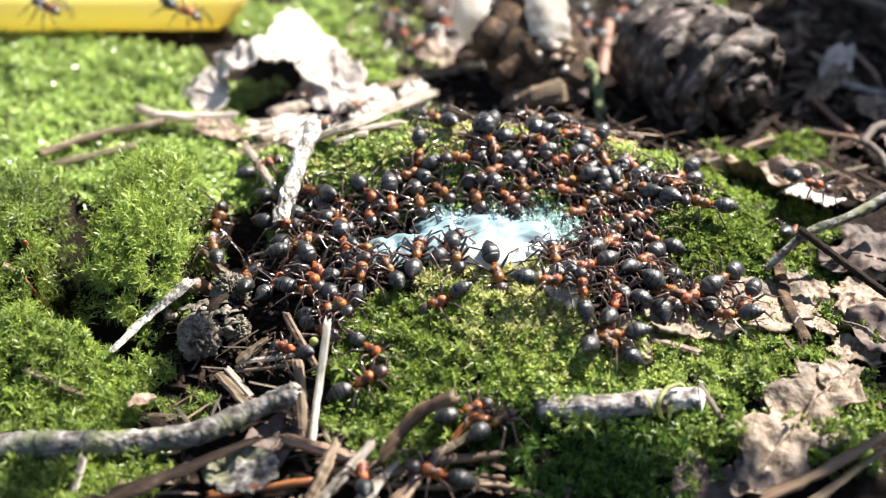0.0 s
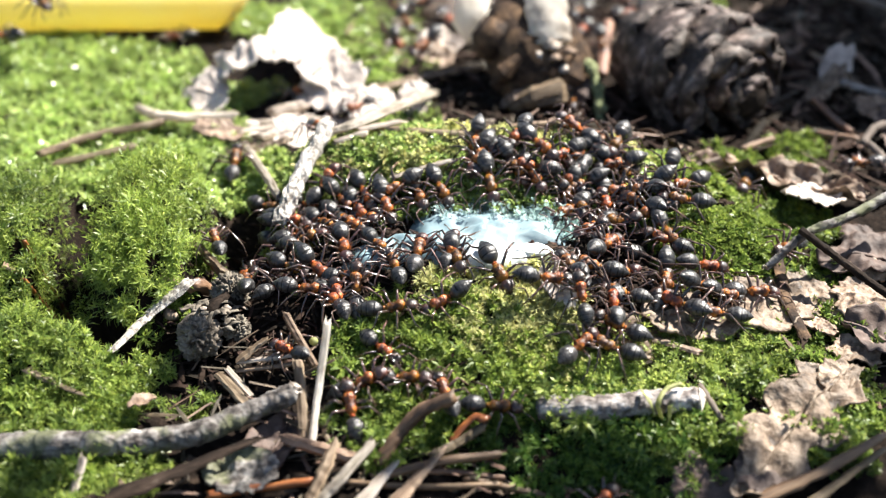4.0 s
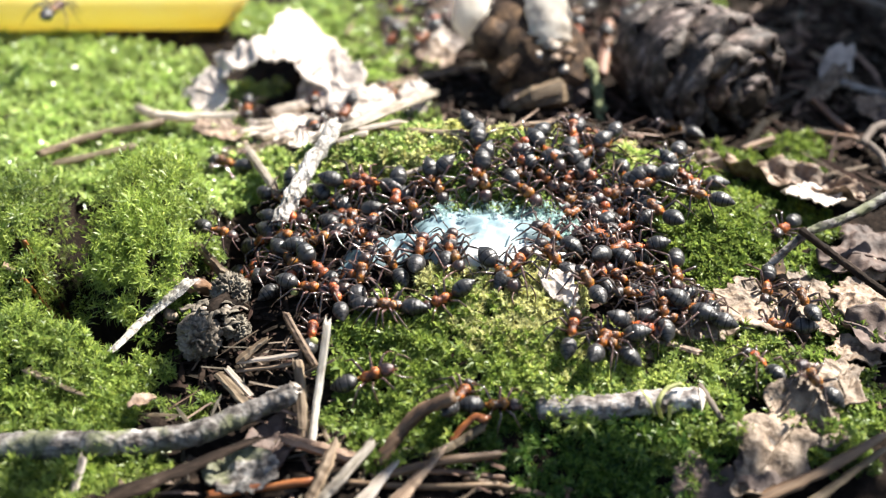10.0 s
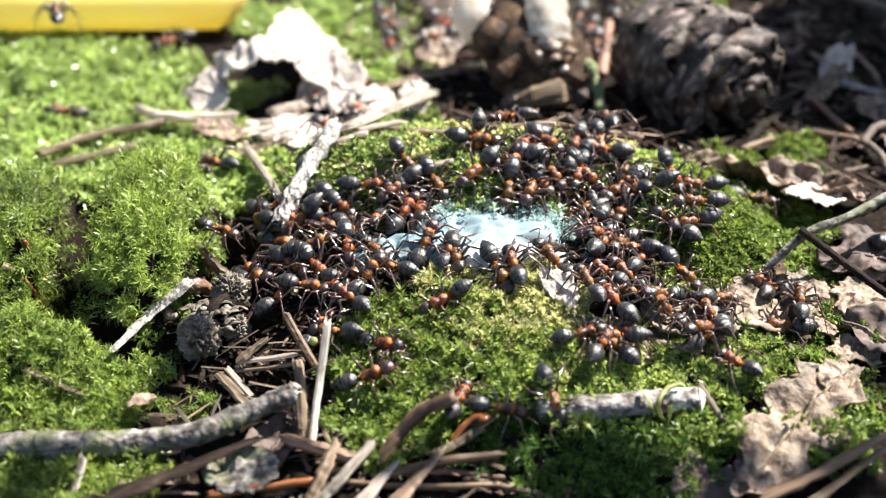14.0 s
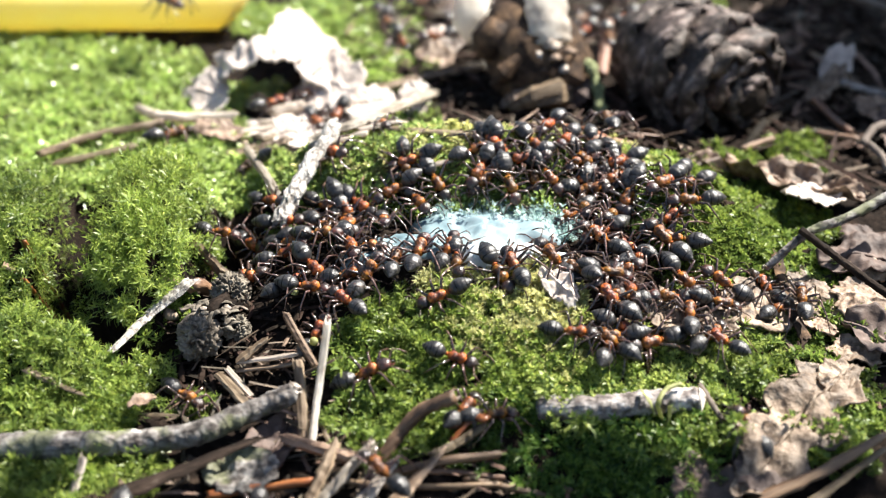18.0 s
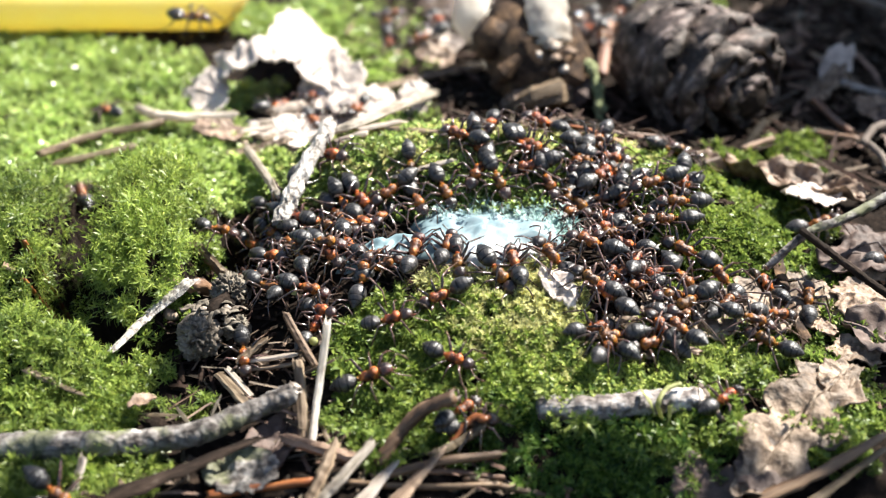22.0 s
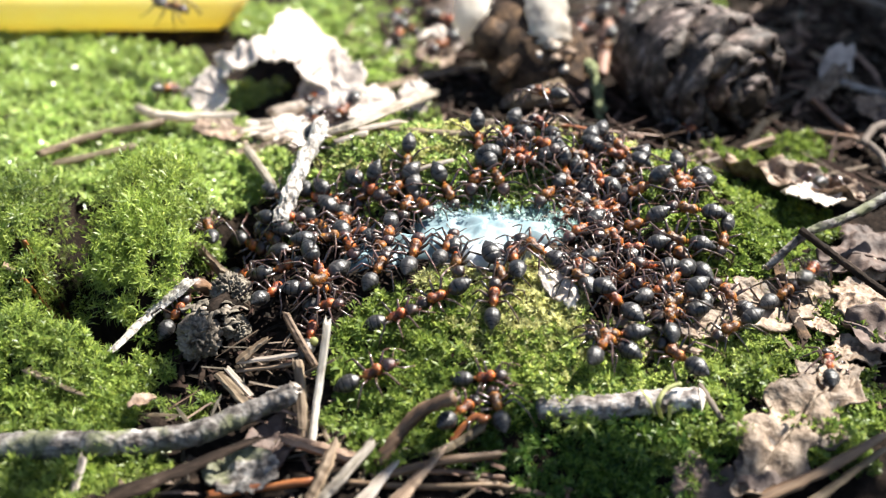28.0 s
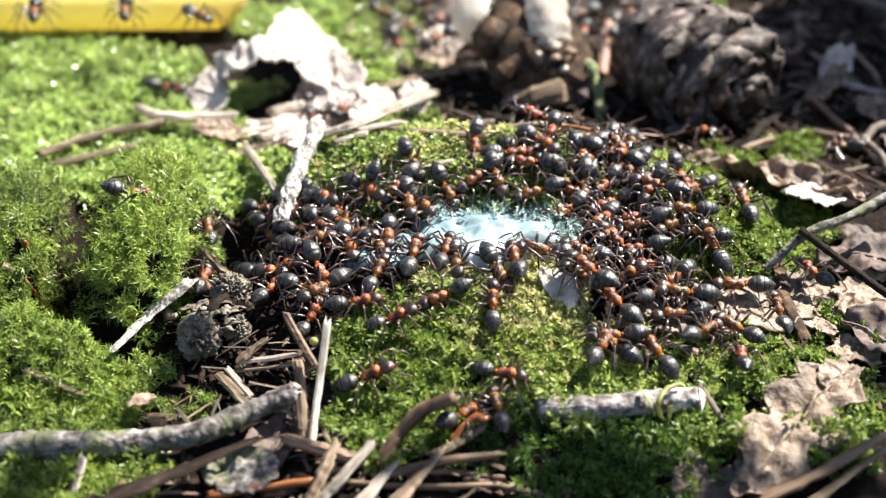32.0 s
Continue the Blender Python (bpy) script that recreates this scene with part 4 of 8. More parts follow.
scrap("leaf_scrap", "pale scrap among needles on the moss", -24, 27.6, 4, 8.5, 4.6, LEAF_TAN, 1.2, 0, 0.5, seed=121)
scrap("leaf_scrap", "pale leaf scrap in hazy sun behind the mound", -1.6, 58.3, 20, 5.7, 6.1, LEAF_TAN, 1.2, 8, 0.7, seed=122)
scrap("leaf_scrap", "brown leaf scrap beside the cone tip", 55.6, 45.8, -50, 3.6, 7.9, LEAF_TAN, 1.6, 30, 0.7, seed=123)
stick("straw", [(-23.7, 38.0, 2.2), (-20.2, 39.9, 2.6)], 0.81, STRAW_WHITE, "short blunt bleached straw before the hollow", "straw", group="straws on the moss")
stick("straw", [(-27.5, 31.7, 1.9), (-22.4, 34.7, 2.1)], 0.52, STRAW_WHITE, "thin bleached straw below the hollow", "straw", group="straws on the moss", flat=(1.0, 0.55))


# ---- loose litter that nobody could count ----
def litter(name, label, spots, count, seed, mat, long=(2, 6), thick=(0.18, 0.45), lift=0.3, tilt=0.25):
    """Crumbs and needle bits over oval spots (x, y, rx, ry)."""
    rng = random.Random(seed)
    bm = bmesh.new()
    total = sum(s[2] * s[3] for s in spots)
    for cx, cy, rx, ry in spots:
        for _ in range(int(count * rx * ry / total)):
            a, d = rng.uniform(0, 6.283), math.sqrt(rng.random())
            x, y = cx + d * rx * math.cos(a), cy + d * ry * math.sin(a)
            h, ln, r = rng.uniform(0, 6.283), rng.uniform(*long) / 2, rng.uniform(*thick)
            dx, dy, dz = ln * math.cos(h), ln * math.sin(h), ln * rng.uniform(-tilt, tilt)
            z = float(ground(x, y)) + lift * rng.random() + abs(dz) * 0.7
            sag = rng.uniform(-0.15, 0.25) * ln
            pts = [(x - dx, y - dy, z - dz), (x - sag * dy / ln * 0.5, y + sag * dx / ln * 0.5, z + 0.1), (x + dx, y + dy, z + dz)]
            sweep(bm, pts, [r * 0.7, r, r * 0.35], 4, (1.0, rng.uniform(0.25, 0.7)), twist=rng.uniform(-0.5, 0.5))
    return tagged(part(name, bm, mat, smooth=False), label, "litter", kind="stuff")


STRAW_BITS = material("litter_bits", [(0.3, (0.04, 0.026, 0.016)), (0.6, (0.125, 0.085, 0.052)), (0.8, (0.30, 0.225, 0.15))], scale=500, rough=0.7,
                      bump=0.5, per_piece=0.6, island=True)
DARK_BITS = material("humus_bits", [(0.3, (0.009, 0.0055, 0.0035)), (0.6, (0.032, 0.02, 0.0125)), (0.8, (0.10, 0.066, 0.044))], scale=600, rough=0.8,
                     bump=0.6, per_piece=0.6, island=True, spec=0.15)
litter("needle_litter", "brown needles and bark crumbs behind the mound", [(62, 45, 22, 30), (48, 75, 35, 20), (5, 75, 22, 12), (0, 60, 12, 10)], 900, 3, DARK_BITS, (3, 11), (0.3, 0.8), 0.8)
litter("needle_litter", "dark bark crumbs and needles before the wood chunk", [(12, 42, 20, 5), (27.9, 27.6, 12, 10.4), (-2, 49.6, 8, 8.4)], 420, 9, DARK_BITS, (2, 7), (0.2, 0.5), 0.8, 0.4)
litter("needle_litter", "thin pale straws strewn before the cone", [(14.4, 27.4, 18, 13.6), (28.9, 24.2, 8, 7.6)], 42, 10, STRAW_BITS, (5, 13), (0.2, 0.4), 0.9, 0.12)
litter("needle_litter", "pale needle scraps among darker crumbs", [(62, 45, 22, 30), (0, 68, 16, 12), (30, 75, 40, 18)], 260, 4, STRAW_BITS, (3, 12), (0.3, 0.7), 1.0)
litter("soil_crumbs", "dark crumbs of humus around the crowd", [(7.8, -1.1, 36, 18.9), (-22, -8.8, 9, 15.2), (20, -14, 24, 12)], 1500, 5, DARK_BITS, (0.8, 3.5), (0.15, 0.4))
litter("soil_crumbs", "brown bark chips and straw bits under the dead cone", [(-19, -19, 7, 9), (-25, -26, 6, 4), (-14, -28, 5, 5), (-26, -20, 5, 6)], 45, 7, STRAW_BITS, (1.5, 7.0), (0.12, 0.38), 1.2, 0.5)
litter("soil_crumbs", "dark crumbs and splinters in the hollow beside the cushion", [(-27, -12, 6, 9)], 140, 8, DARK_BITS, (0.8, 3.0), (0.2, 0.5), 0.8, 0.6)
litter("soil_crumbs", "brown crumbs and straw bits in front", [(-12, -36, 26, 7), (12, -38, 20, 5), (44, -12, 14, 12)], 420, 6, STRAW_BITS, (0.8, 5), (0.15, 0.4))


# ---- larch cone ----
def cone_scale_mesh(wide, long, thick):
    bm = bmesh.new()
    n, k = 7, 6
    grid = []
    for layer in (0, 1):
        rows = []
        for i in range(k + 1):
            u = i / k
            w = wide / 2 * (0.45 + 0.55 * math.sin(math.pi * min(1.0, 0.15 + 0.62 * u))) * (1.0 if u < 0.8 else math.sqrt(max(0.05, 1 - ((u - 0.8) / 0.21) ** 2)))
            rows.append([bm.verts.new((u * long, w * (2 * j / n - 1),
                                       0.28 * wide * (1 - (2 * j / n - 1) ** 2) * (1 - 0.4 * u) + 0.5 * u * u * long * 0.35 - layer * thick)) for j in range(n + 1)])
        grid.append(rows)
    for layer, rows in enumerate(grid):
        for i in range(k):
            for j in range(n):
                q = (rows[i][j], rows[i + 1][j], rows[i + 1][j + 1], rows[i][j + 1])
                bm.faces.new(q if layer == 0 else q[::-1])
    t, b = grid
    for i in range(k):
        bm.faces.new((t[i][0], b[i][0], b[i + 1][0], t[i + 1][0]))
        bm.faces.new((t[i][n], t[i + 1][n], b[i + 1][n], b[i][n]))
    for j in range(n):
        bm.faces.new((t[k][j], b[k][j], b[k][j + 1], t[k][j + 1]))
    return bm


def larch_cone(start, end, radius):
    a, b = Vector(start), Vector(end)
    m = Matrix.Translation(a * MM) @ (b - a).to_track_quat("X", "Z").to_matrix().to_4x4()
    root = tagged(new("larch_cone"), "weathered grey-brown larch cone lying on its side", "cone")
    root.matrix_world = m
    long = (b - a).length
    prof = lambda u: radius * (0.62 + 0.38 * math.sin(math.pi * (0.15 + 0.6 * u))) * (1 if u < 0.6 else math.sqrt(max(0.05, 1 - ((u - 0.6) / 0.43) ** 2)))
    core = [(long * i / 10, 0, 0) for i in range(11)]
    part("core", sweep(bmesh.new(), core, [0.75 * prof(i / 10) for i in range(11)], 12), BARK_BROWN, root)
    first = part("cone_scale", cone_scale_mesh(10.4, 8.0, 0.8), CONE, root)
    rng = random.Random(11)
    rings = 8
    k = 0
    for ring in range(rings):
        u = ring / (rings - 1)
        each = 8 if u < 0.75 else 6
        for n in range(each):
            size = (0.50 + 0.50 * prof(u) / radius) * (0.85 if u > 0.8 else 1.0) * rng.uniform(0.86, 1.12)
            ang = 2 * math.pi * (n + 0.5 * (ring % 2)) / each + rng.uniform(-0.12, 0.12)
            s = first if k == 0 else first.copy()
            if k:
                scene.collection.objects.link(s)
            k += 1
            place = Matrix.Rotation(ang, 4, "X") @ Matrix.Translation(Vector((u * long * 0.86 - 2.5 + rng.uniform(-0.5, 0.5), 0, 0.74 * prof(u))) * MM)
            tilt = Euler((rng.uniform(-0.16, 0.16), -0.42 + 0.36 * u + rng.uniform(-0.16, 0.16), rng.uniform(-0.18, 0.18)))
            s.matrix_basis = place @ tilt.to_matrix().to_4x4() @ Matrix.Scale(size, 4)


larch_cone((31.5, 52.0, 4.2), (43.8, 36.0, 2.4), 7.5)


# ---- rotten wood chunk ----
def wood_chunk():
    root = tagged(new("wood_chunk"), "broken rotten wood chunk with pale bare faces", "wood")
    x, y, z = on(13, 47)
    root.location = Vector((x, y, z)) * MM
    random.seed(21)
    bm = bmesh.new()
    sweep(bm, [(3, 2, -1), (2, 3, 3), (0.5, 5, 6.5), (-1, 8, 10), (-1.5, 11, 12.5)], [8.0, 8.4, 7.4, 6.0, 3.0], 28, (1.0, 0.8), 0.24)
    part("dark_core", bm, WOOD_DARK, root)
    bm = bmesh.new()
    line = smooth_path([(3.0, 0.2, 8.6), (2.4, 2.0, 10.4), (1.9, 5.0, 13.0), (1.4, 10, 16.5), (1.0, 15, 19)], 5)
    wide = [1.9, 2.7, 2.5, 2.9] + [3.0 + 0.02 * i for i in range(len(line) - 4)]
    sweep(bm, line, wide, 24, (1.0, 0.5), 0.32)
    part("pale_slab", bm, WOOD_WHITE, root, "pale bare sunlit wood")
    for i, (px, py, pz, s) in enumerate(((0.9, -1.4, 7.4, 0.9), (5.2, -1.2, 7.8, 1.0), (3.0, -1.8, 7.0, 1.2), (4.6, -2.6, 5.8, 0.9), (6.4, -3.0, 5.0, 0.6), (1.6, -2.8, 5.6, 0.7), (2.8, -0.6, 8.6, 1.3), (5.0, -4.2, 3.4, 0.8))):
        chip = sweep(bmesh.new(), [(px - s, py, pz), (px - 0.2 * s, py - 0.3, pz + 0.5 * s), (px + s, py + 0.2, pz + 0.2)], [0.5 * s, 1.1 * s, 0.2 * s], 12, (1.0, 0.5), 0.6)
        part("wood_chip", chip, WOOD_PALE if i % 3 == 0 else LEAF_BROWN, root, "crumbling wood chip")
    bm = bmesh.new()
    sweep(bm, [(-8.2, 5, 7.5), (-8.6, 6.5, 9.5), (-8.3, 9.5, 11.6), (-7.4, 12, 12.6)], [1.6, 3.0, 2.9, 1.2], 16, (1.0, 0.7), 0.15)
    part("pale_knob", bm, WOOD_WHITE, root, "pale rounded broken end")
    bm = bmesh.new()
    sweep(bm, [(-6.8, 1.5, 5.5), (-6.2, 2.5, 8.0), (-4.8, 4, 10.5)], [1.4, 2.7, 2.2], 16, (1.0, 0.9), 0.22)
    part("brown_knob", bm, WOOD_DARK, root)
    for pts, radii, n, mat in (([(-4.5, -3.6, 0.6), (-2.5, -4.0, 2.2), (0.0, -3.6, 3.0)], [1.0, 2.0, 0.9], 6, LEAF_BROWN),
                               ([(-3.5, -4.4, 1.0), (0.0, -5.0, 2.8), (3.5, -4.6, 3.2), (5.5, -4.0, 2.0)], [1.2, 2.6, 2.7, 0.9], 9, STRAW),
                               ([(3.5, -3.4, 2.5), (5.5, -2.8, 5.0), (6.5, -1.0, 7.5)], [1.2, 2.2, 0.8], 6, WOOD_DARK),
                               ([(5.0, -4.2, 0.5), (7.0, -3.8, 2.5), (8.0, -2.4, 4.5)], [1.2, 1.9, 0.7], 5, LEAF_DARK),
                               ([(-5.5, -1.5, 3.0), (-4.0, -2.4, 5.5), (-2.0, -1.5, 7.5)], [1.1, 2.1, 0.9], 6, WOOD_DARK)):
        part("bark_flake", sweep(bmesh.new(), pts, radii, n, (1.0, 0.7), 0.3, twist=0.3), mat, root, "brown flaking bark", smooth=False)
    bm = bmesh.new()
    sweep(bm, smooth_path([(9.2, -8, -0.8), (9.4, -6.5, 1.6), (9.0, -4, 4.2), (7.8, -1, 6.8)], 6), [0.75 + 0.25 * math.sin(1.3 * i) for i in range(18)] + [0.3], 14, (1.0, 0.8), 0.6)
    part("mossy_edge", bm, LICHEN_GREEN, root, "greenish lichen edge")


wood_chunk()


# ---- yellow plastic tube ----
def plastic_tube():
    root = tagged(new("plastic_tube"), "yellow translucent plastic tube lying on the moss", "tube")
    a, b = Vector((-112, 68.6, 3.6)), Vector((-33.0, 71.1, 3.2))
    root.matrix_world = Matrix.Translation(b * MM) @ (a - b).to_track_quat("X", "Z").to_matrix().to_4x4()

    def slanted(stations, radii):
        bm = sweep(bmesh.new(), [(x, 0, 0) for x in stations], radii, 32)
        for v in bm.verts:
            v.co.x -= 0.75 * v.co.z * max(0.0, 1 - v.co.x / 20)
        return bm

    part("barrel", slanted([0.4, 1, 30, 79], [3.5, 3.5, 3.5, 3.5]), YELLOW, root)
    part("end_cap", slanted([-1.0, -0.8, -0.2, 0.5, 0.6], [1.9, 2.7, 3.3, 3.58, 3.0]), YELLOW, root, "rounded slanted end")


plastic_tube()


# ---- arched pale leaf with a hollow under it ----
def arched_leaf():
    root = tagged(new("arched_dry_leaf"), "crumpled pale dry leaf arched over a dark hollow", "leaf")
    x, y, z = on(-25.2, 45.5)
    root.location = Vector((x, y, z)) * MM
    rng = random.Random(31)
    nu, nv = 46, 56
    bm = bmesh.new()
    top, low = [], []
    for i in range(nu + 1):
        u = i / nu
        wide = 6.7 + 2.3 * rise(u, 0.0, 0.22) - 4.6 * rise(u, 0.3, 1.0)
        high = 7.1 + 1.2 * rise(u, 0.0, 0.2) - 3.6 * rise(u, 0.5, 1.0)
        rt, rl = [], []
        for j in range(nv + 1):
            a = math.pi * j / nv
            rag = 1.8 * noise.noise((a * 2.1, 3.3, 0.0)) + 1.1 * noise.noise((a * 6.0, 8.1, 0.0)) + 0.4 * noise.noise((a * 15.0, 1.1, 0.0))
            wob = 1 + 0.15 * noise.noise((a * 2.2, u * 4.0, 5.0)) + 0.08 * noise.noise((a * 6.0, u * 11.0, 2.0)) + 0.05 * noise.noise((a * 15, u * 24, 7.0))
            foot = (1 - abs(math.sin(a))) ** 2
            px = -wide * math.cos(a) * wob * (1 + (0.55 - 0.3 * u) * foot)
            pz = high * abs(math.sin(a)) ** 0.8 * wob + 0.3
            py = 25 * u + rag * (1 - u) - 1.5 * math.sin(a) * (1 - u) - 3.0 * foot * (1 - u) + 3.0 * u * noise.noise((a * 2.5, 9.0, 1.0))
            rt.append(bm.verts.new((px, py, pz)))
            rl.append(bm.verts.new((px * 0.97, py, pz - 0.28)))
        top.append(rt)
        low.append(rl)
    for i in range(nu):
        for j in range(nv):
            if i > 8 + 4 * noise.noise((j * 0.3, 0.0, 2.0)) and j < 25 + 0.1 * i:
                continue    # torn away at the back
            bm.faces.new((top[i][j], top[i + 1][j], top[i + 1][j + 1], top[i][j + 1])[::-1])
            bm.faces.new((low[i][j], low[i][j + 1], low[i + 1][j + 1], low[i + 1][j])[::-1])
    for j in range(nv):
        bm.faces.new((top[0][j], top[0][j + 1], low[0][j + 1], low[0][j])[::-1])
    veins = []
    for j in (40, 46, 51):
        veins.append([top[i][min(nv, max(0, j + round((j - 28) * 0.2 * i / nu)))].co + Vector((0, 0, 0.12)) for i in range(2, nu - 4, 3)])
    part("blade", bm, LEAF_PALE, root)
    for k, line in enumerate(veins):
        part("midrib" if k == 0 else "vein", sweep(bmesh.new(), line, [0.3 if k == 0 else 0.17] * len(line), 6), LEAF_PALE, root)


arched_leaf()

# ---- other leaves ----
leaf("curled_leaf", "curled light brown dead leaf with a shadowed fold", 45.5, 17.5, -24, 19, 8.5, LEAF_TAN, 1.2, 0.6, 0, 1.5, roll=0.8, seed=44)
leaf("oak_leaf", "large tan lobed oak leaf lying crumpled on the moss", 37.4, -28.6, 229, 23, 10.2, LEAF_TAN, 2.2, 0.3, 3.8, 1.0, seed=64)
leaf("dead_leaf", "dark curled dead leaf under the twig", 53, 1, 10, 16, 8, LEAF_DARK, 1.4, 0.7, 0, 0.6, seed=45)
leaf("dead_leaf", "dark crumpled dead leaf at the edge of the litter", 51, -14, -30, 12, 7, LEAF_DARK, 1.2, 1.0, 0, 0.7, seed=46)
leaf("leaf_scrap", "small brown leaf scrap by the cone", 30.9, 22.5, -28, 14, 6, LEAF_BROWN, 1.0, 1.0, 0, 0.8, seed=47, rib=False)
leaf("dead_leaf", "brown hollow dead leaf under the end of the twig", -17.8, -30.4, 70, 9, 6, LEAF_DARK, 0.5, 0.3, 0, 0.4, roll=0.5, seed=48)
leaf("leaf_scrap", "small beige leaf chip on the moss", -32, -26, 30, 3.2, 2.2, LEAF_BROWN, 2.6, 0.1, 0, 0.15, seed=50, rib=False)
leaf("leaf_scrap", "pale leaf scraps in the sun behind the mound", -2, 63, 15, 15, 8, LEAF_PALE, 0.8, 0.8, 2.0, 0.8, seed=52, rib=False)
leaf("dead_leaf", "dark dead leaf behind the mound", 2, 76, -10, 22, 9, LEAF_DARK, 1.0, 1.2, 0, 0.9, seed=53)
leaf("leaf_scrap", "pale brown scrap under crossing straws", -22, 37, 10, 20, 7, LEAF_PALE, 0.5, 0.3, 2.4, 0.5, seed=54, rib=False)
leaf("leaf_scrap", "tan leaf scrap at the foot of the crowd", 22, -17, 5, 9, 5, LEAF_BROWN, 0.6, 0.2, 0, 0.3, seed=55, rib=False)
leaf("dead_leaf", "dark leaf among the shaded litter", 66, 36, 60, 18, 9, LEAF_DARK, 1.2, 1.2, 0, 0.9, seed=56)


# ---- tree stump added out of view behind the litter to shade the far corner ----
random.seed(58)
stump = bmesh.new()
sweep(stump, [(149, 120, -8), (148, 120, 15), (147, 120, 60), (147, 121, 104), (148, 121, 122)], [36, 30, 27, 26, 26], 28, (1.0, 1.0), 0.06)
tagged(part("tree_stump", stump, BARK_DARK), "rough brown stump added out of view to shade the litter", "stump")


# ---- small dead cone with curled scales ----
def crinkled_clump(core, axis, r, key):
    """A rounded clump of thin scales rolled round an axis: deep wavy grooves between narrow crests."""
    a1 = axis.cross(Vector((1, 0, 0))).normalized()
    a2 = axis.cross(a1)
    bm = bmesh.new()
    n, k = 96, 60
    rows = []
    for i in range(1, k):
        th = math.pi * i / k
        row = []
        for j in range(n):
            ph = 2 * math.pi * j / n
            d = axis * math.cos(th) + (a1 * math.cos(ph) + a2 * math.sin(ph)) * math.sin(th)
            warp = 1.5 * noise.noise(d * 1.6 + Vector((key, 0, 0))) + 0.6 * noise.noise(d * 4.5 + Vector((0, key, 0)))
            crest = abs(math.sin(6.4 * th + 3.4 * warp + 0.5 * ph)) ** 0.5
            torn = noise.noise(d * 7 + Vector((0, 0, key)))
            f = 0.58 + 0.42 * crest + 0.10 * warp + 0.16 * torn
            row.append(bm.verts.new(core + d * r * f))
        rows.append(row)
    for p, q in zip(rows, rows[1:]):
        for j in range(n):
            bm.faces.new((p[j], q[j], q[(j + 1) % n], p[(j + 1) % n]))
    bm.faces.new(rows[0][::-1])
    bm.faces.new(rows[-1])
    return bm


def dead_cone():
    root = tagged(new("dead_cone"), "small grey decayed cone with curled scales", "cone")
    x, y, z = on(-25.0, -11.8)
    root.location = Vector((x, y, z)) * MM
    random.seed(61)
    rng = random.Random(61)
    part("core", sweep(bmesh.new(), smooth_path([(-2.4, -2.0, 0.4), (-1.5, -0.5, 2.2), (0.5, 2.5, 3.0), (2.2, 6, 2.6)], 4), [0.8 + 0.5 * math.sin(0.26 * i) for i in range(13)], 16, lump=0.6),
         BARK_BROWN, root)
    for k, (cx, cy, cz, r, lean) in enumerate(((-2.5, -3.0, 1.5, 2.6, (-0.1, -0.75, 0.62)), (0.4, 4.0, 3.2, 2.3, (0.35, -0.60, 0.70)),
                                               (-2.4, 1.4, 1.6, 1.6, (-0.5, -0.5, 0.7)), (1.6, -1.2, 1.4, 1.7, (0.5, -0.7, 0.5)))):
        part("rolled_scale", crinkled_clump(Vector((cx, cy, cz)), Vector(lean).normalized(), r, 3.7 * k + 1), LICHEN, root)
    for _ in range(26):
        a, d = rng.uniform(0, 6.28), rng.uniform(0.4, 1.0)
        p = Vector((-1.0 + 3.2 * d * math.cos(a), 0.0 + 3.8 * d * math.sin(a), 2.6 + 1.6 * (1 - d)))
        h = rng.uniform(0, 6.28)
        way = Vector((math.cos(h), math.sin(h), rng.uniform(-0.2, 0.6))) * rng.uniform(0.6, 1.2)
        pts = smooth_path([p - way, p + Vector((0, 0, 0.4)), p + way], 3)
        part("curled_scale", sweep(bmesh.new(), pts, [rng.uniform(0.2, 0.5) for _ in pts], 6, (1.0, 0.25), 0.4, twist=0.2), LICHEN, root)


dead_cone()
for px, py, lift, r, tone in ((-16.9, -10.4, 1.6, 0.5, "yellow-green"), (-14.2, -18.2, 2.6, 0.5, "yellow")):
    seed_ball = ball(bmesh.new(), (0, 0, 0), r)
    ob = tagged(part("seed", seed_ball, MOSS_YELLOW), "tiny round " + tone + " plant seed", "seed")
    ob.location = Vector(on(px, py, lift)) * MM

# ---- bait: pale bluish jelly soaking into the moss ----
BAIT = material("sugar_jelly", [(0.34, (0.19, 0.30, 0.335)), (0.5, (0.27, 0.385, 0.42)), (0.66, (0.40, 0.50, 0.525))], scale=130, rough=0.42, bump=0.06,
                bump_scale=1100, through_light=0.25, spec=0.6, wear=0.12)
MOSS_TEAL = material("soaked_moss", [(0.3, (0.32, 0.48, 0.44)), (0.7, (0.55, 0.68, 0.66))], scale=500, rough=0.15, bump=0, through_light=0.4,
                     per_piece=0.3, island=True, spec=0.8)


PASTE = material("white_sugar", [(0.3, (0.58, 0.62, 0.62)), (0.6, (0.74, 0.78, 0.79)), (0.8, (0.82, 0.85, 0.86))], scale=500, rough=0.45, bump=0.25, through_light=0.15, wear=0.12)
GLASSY = bpy.data.materials.new("clear_syrup")
GLASSY.use_nodes = True
GLASSY.node_tree.nodes["Principled BSDF"].inputs["Base Color"].default_value = (0.85, 0.95, 0.97, 1)
GLASSY.node_tree.nodes["Principled BSDF"].inputs["Transmission Weight"].default_value = 0.85
GLASSY.node_tree.nodes["Principled BSDF"].inputs["Roughness"].default_value = 0.05


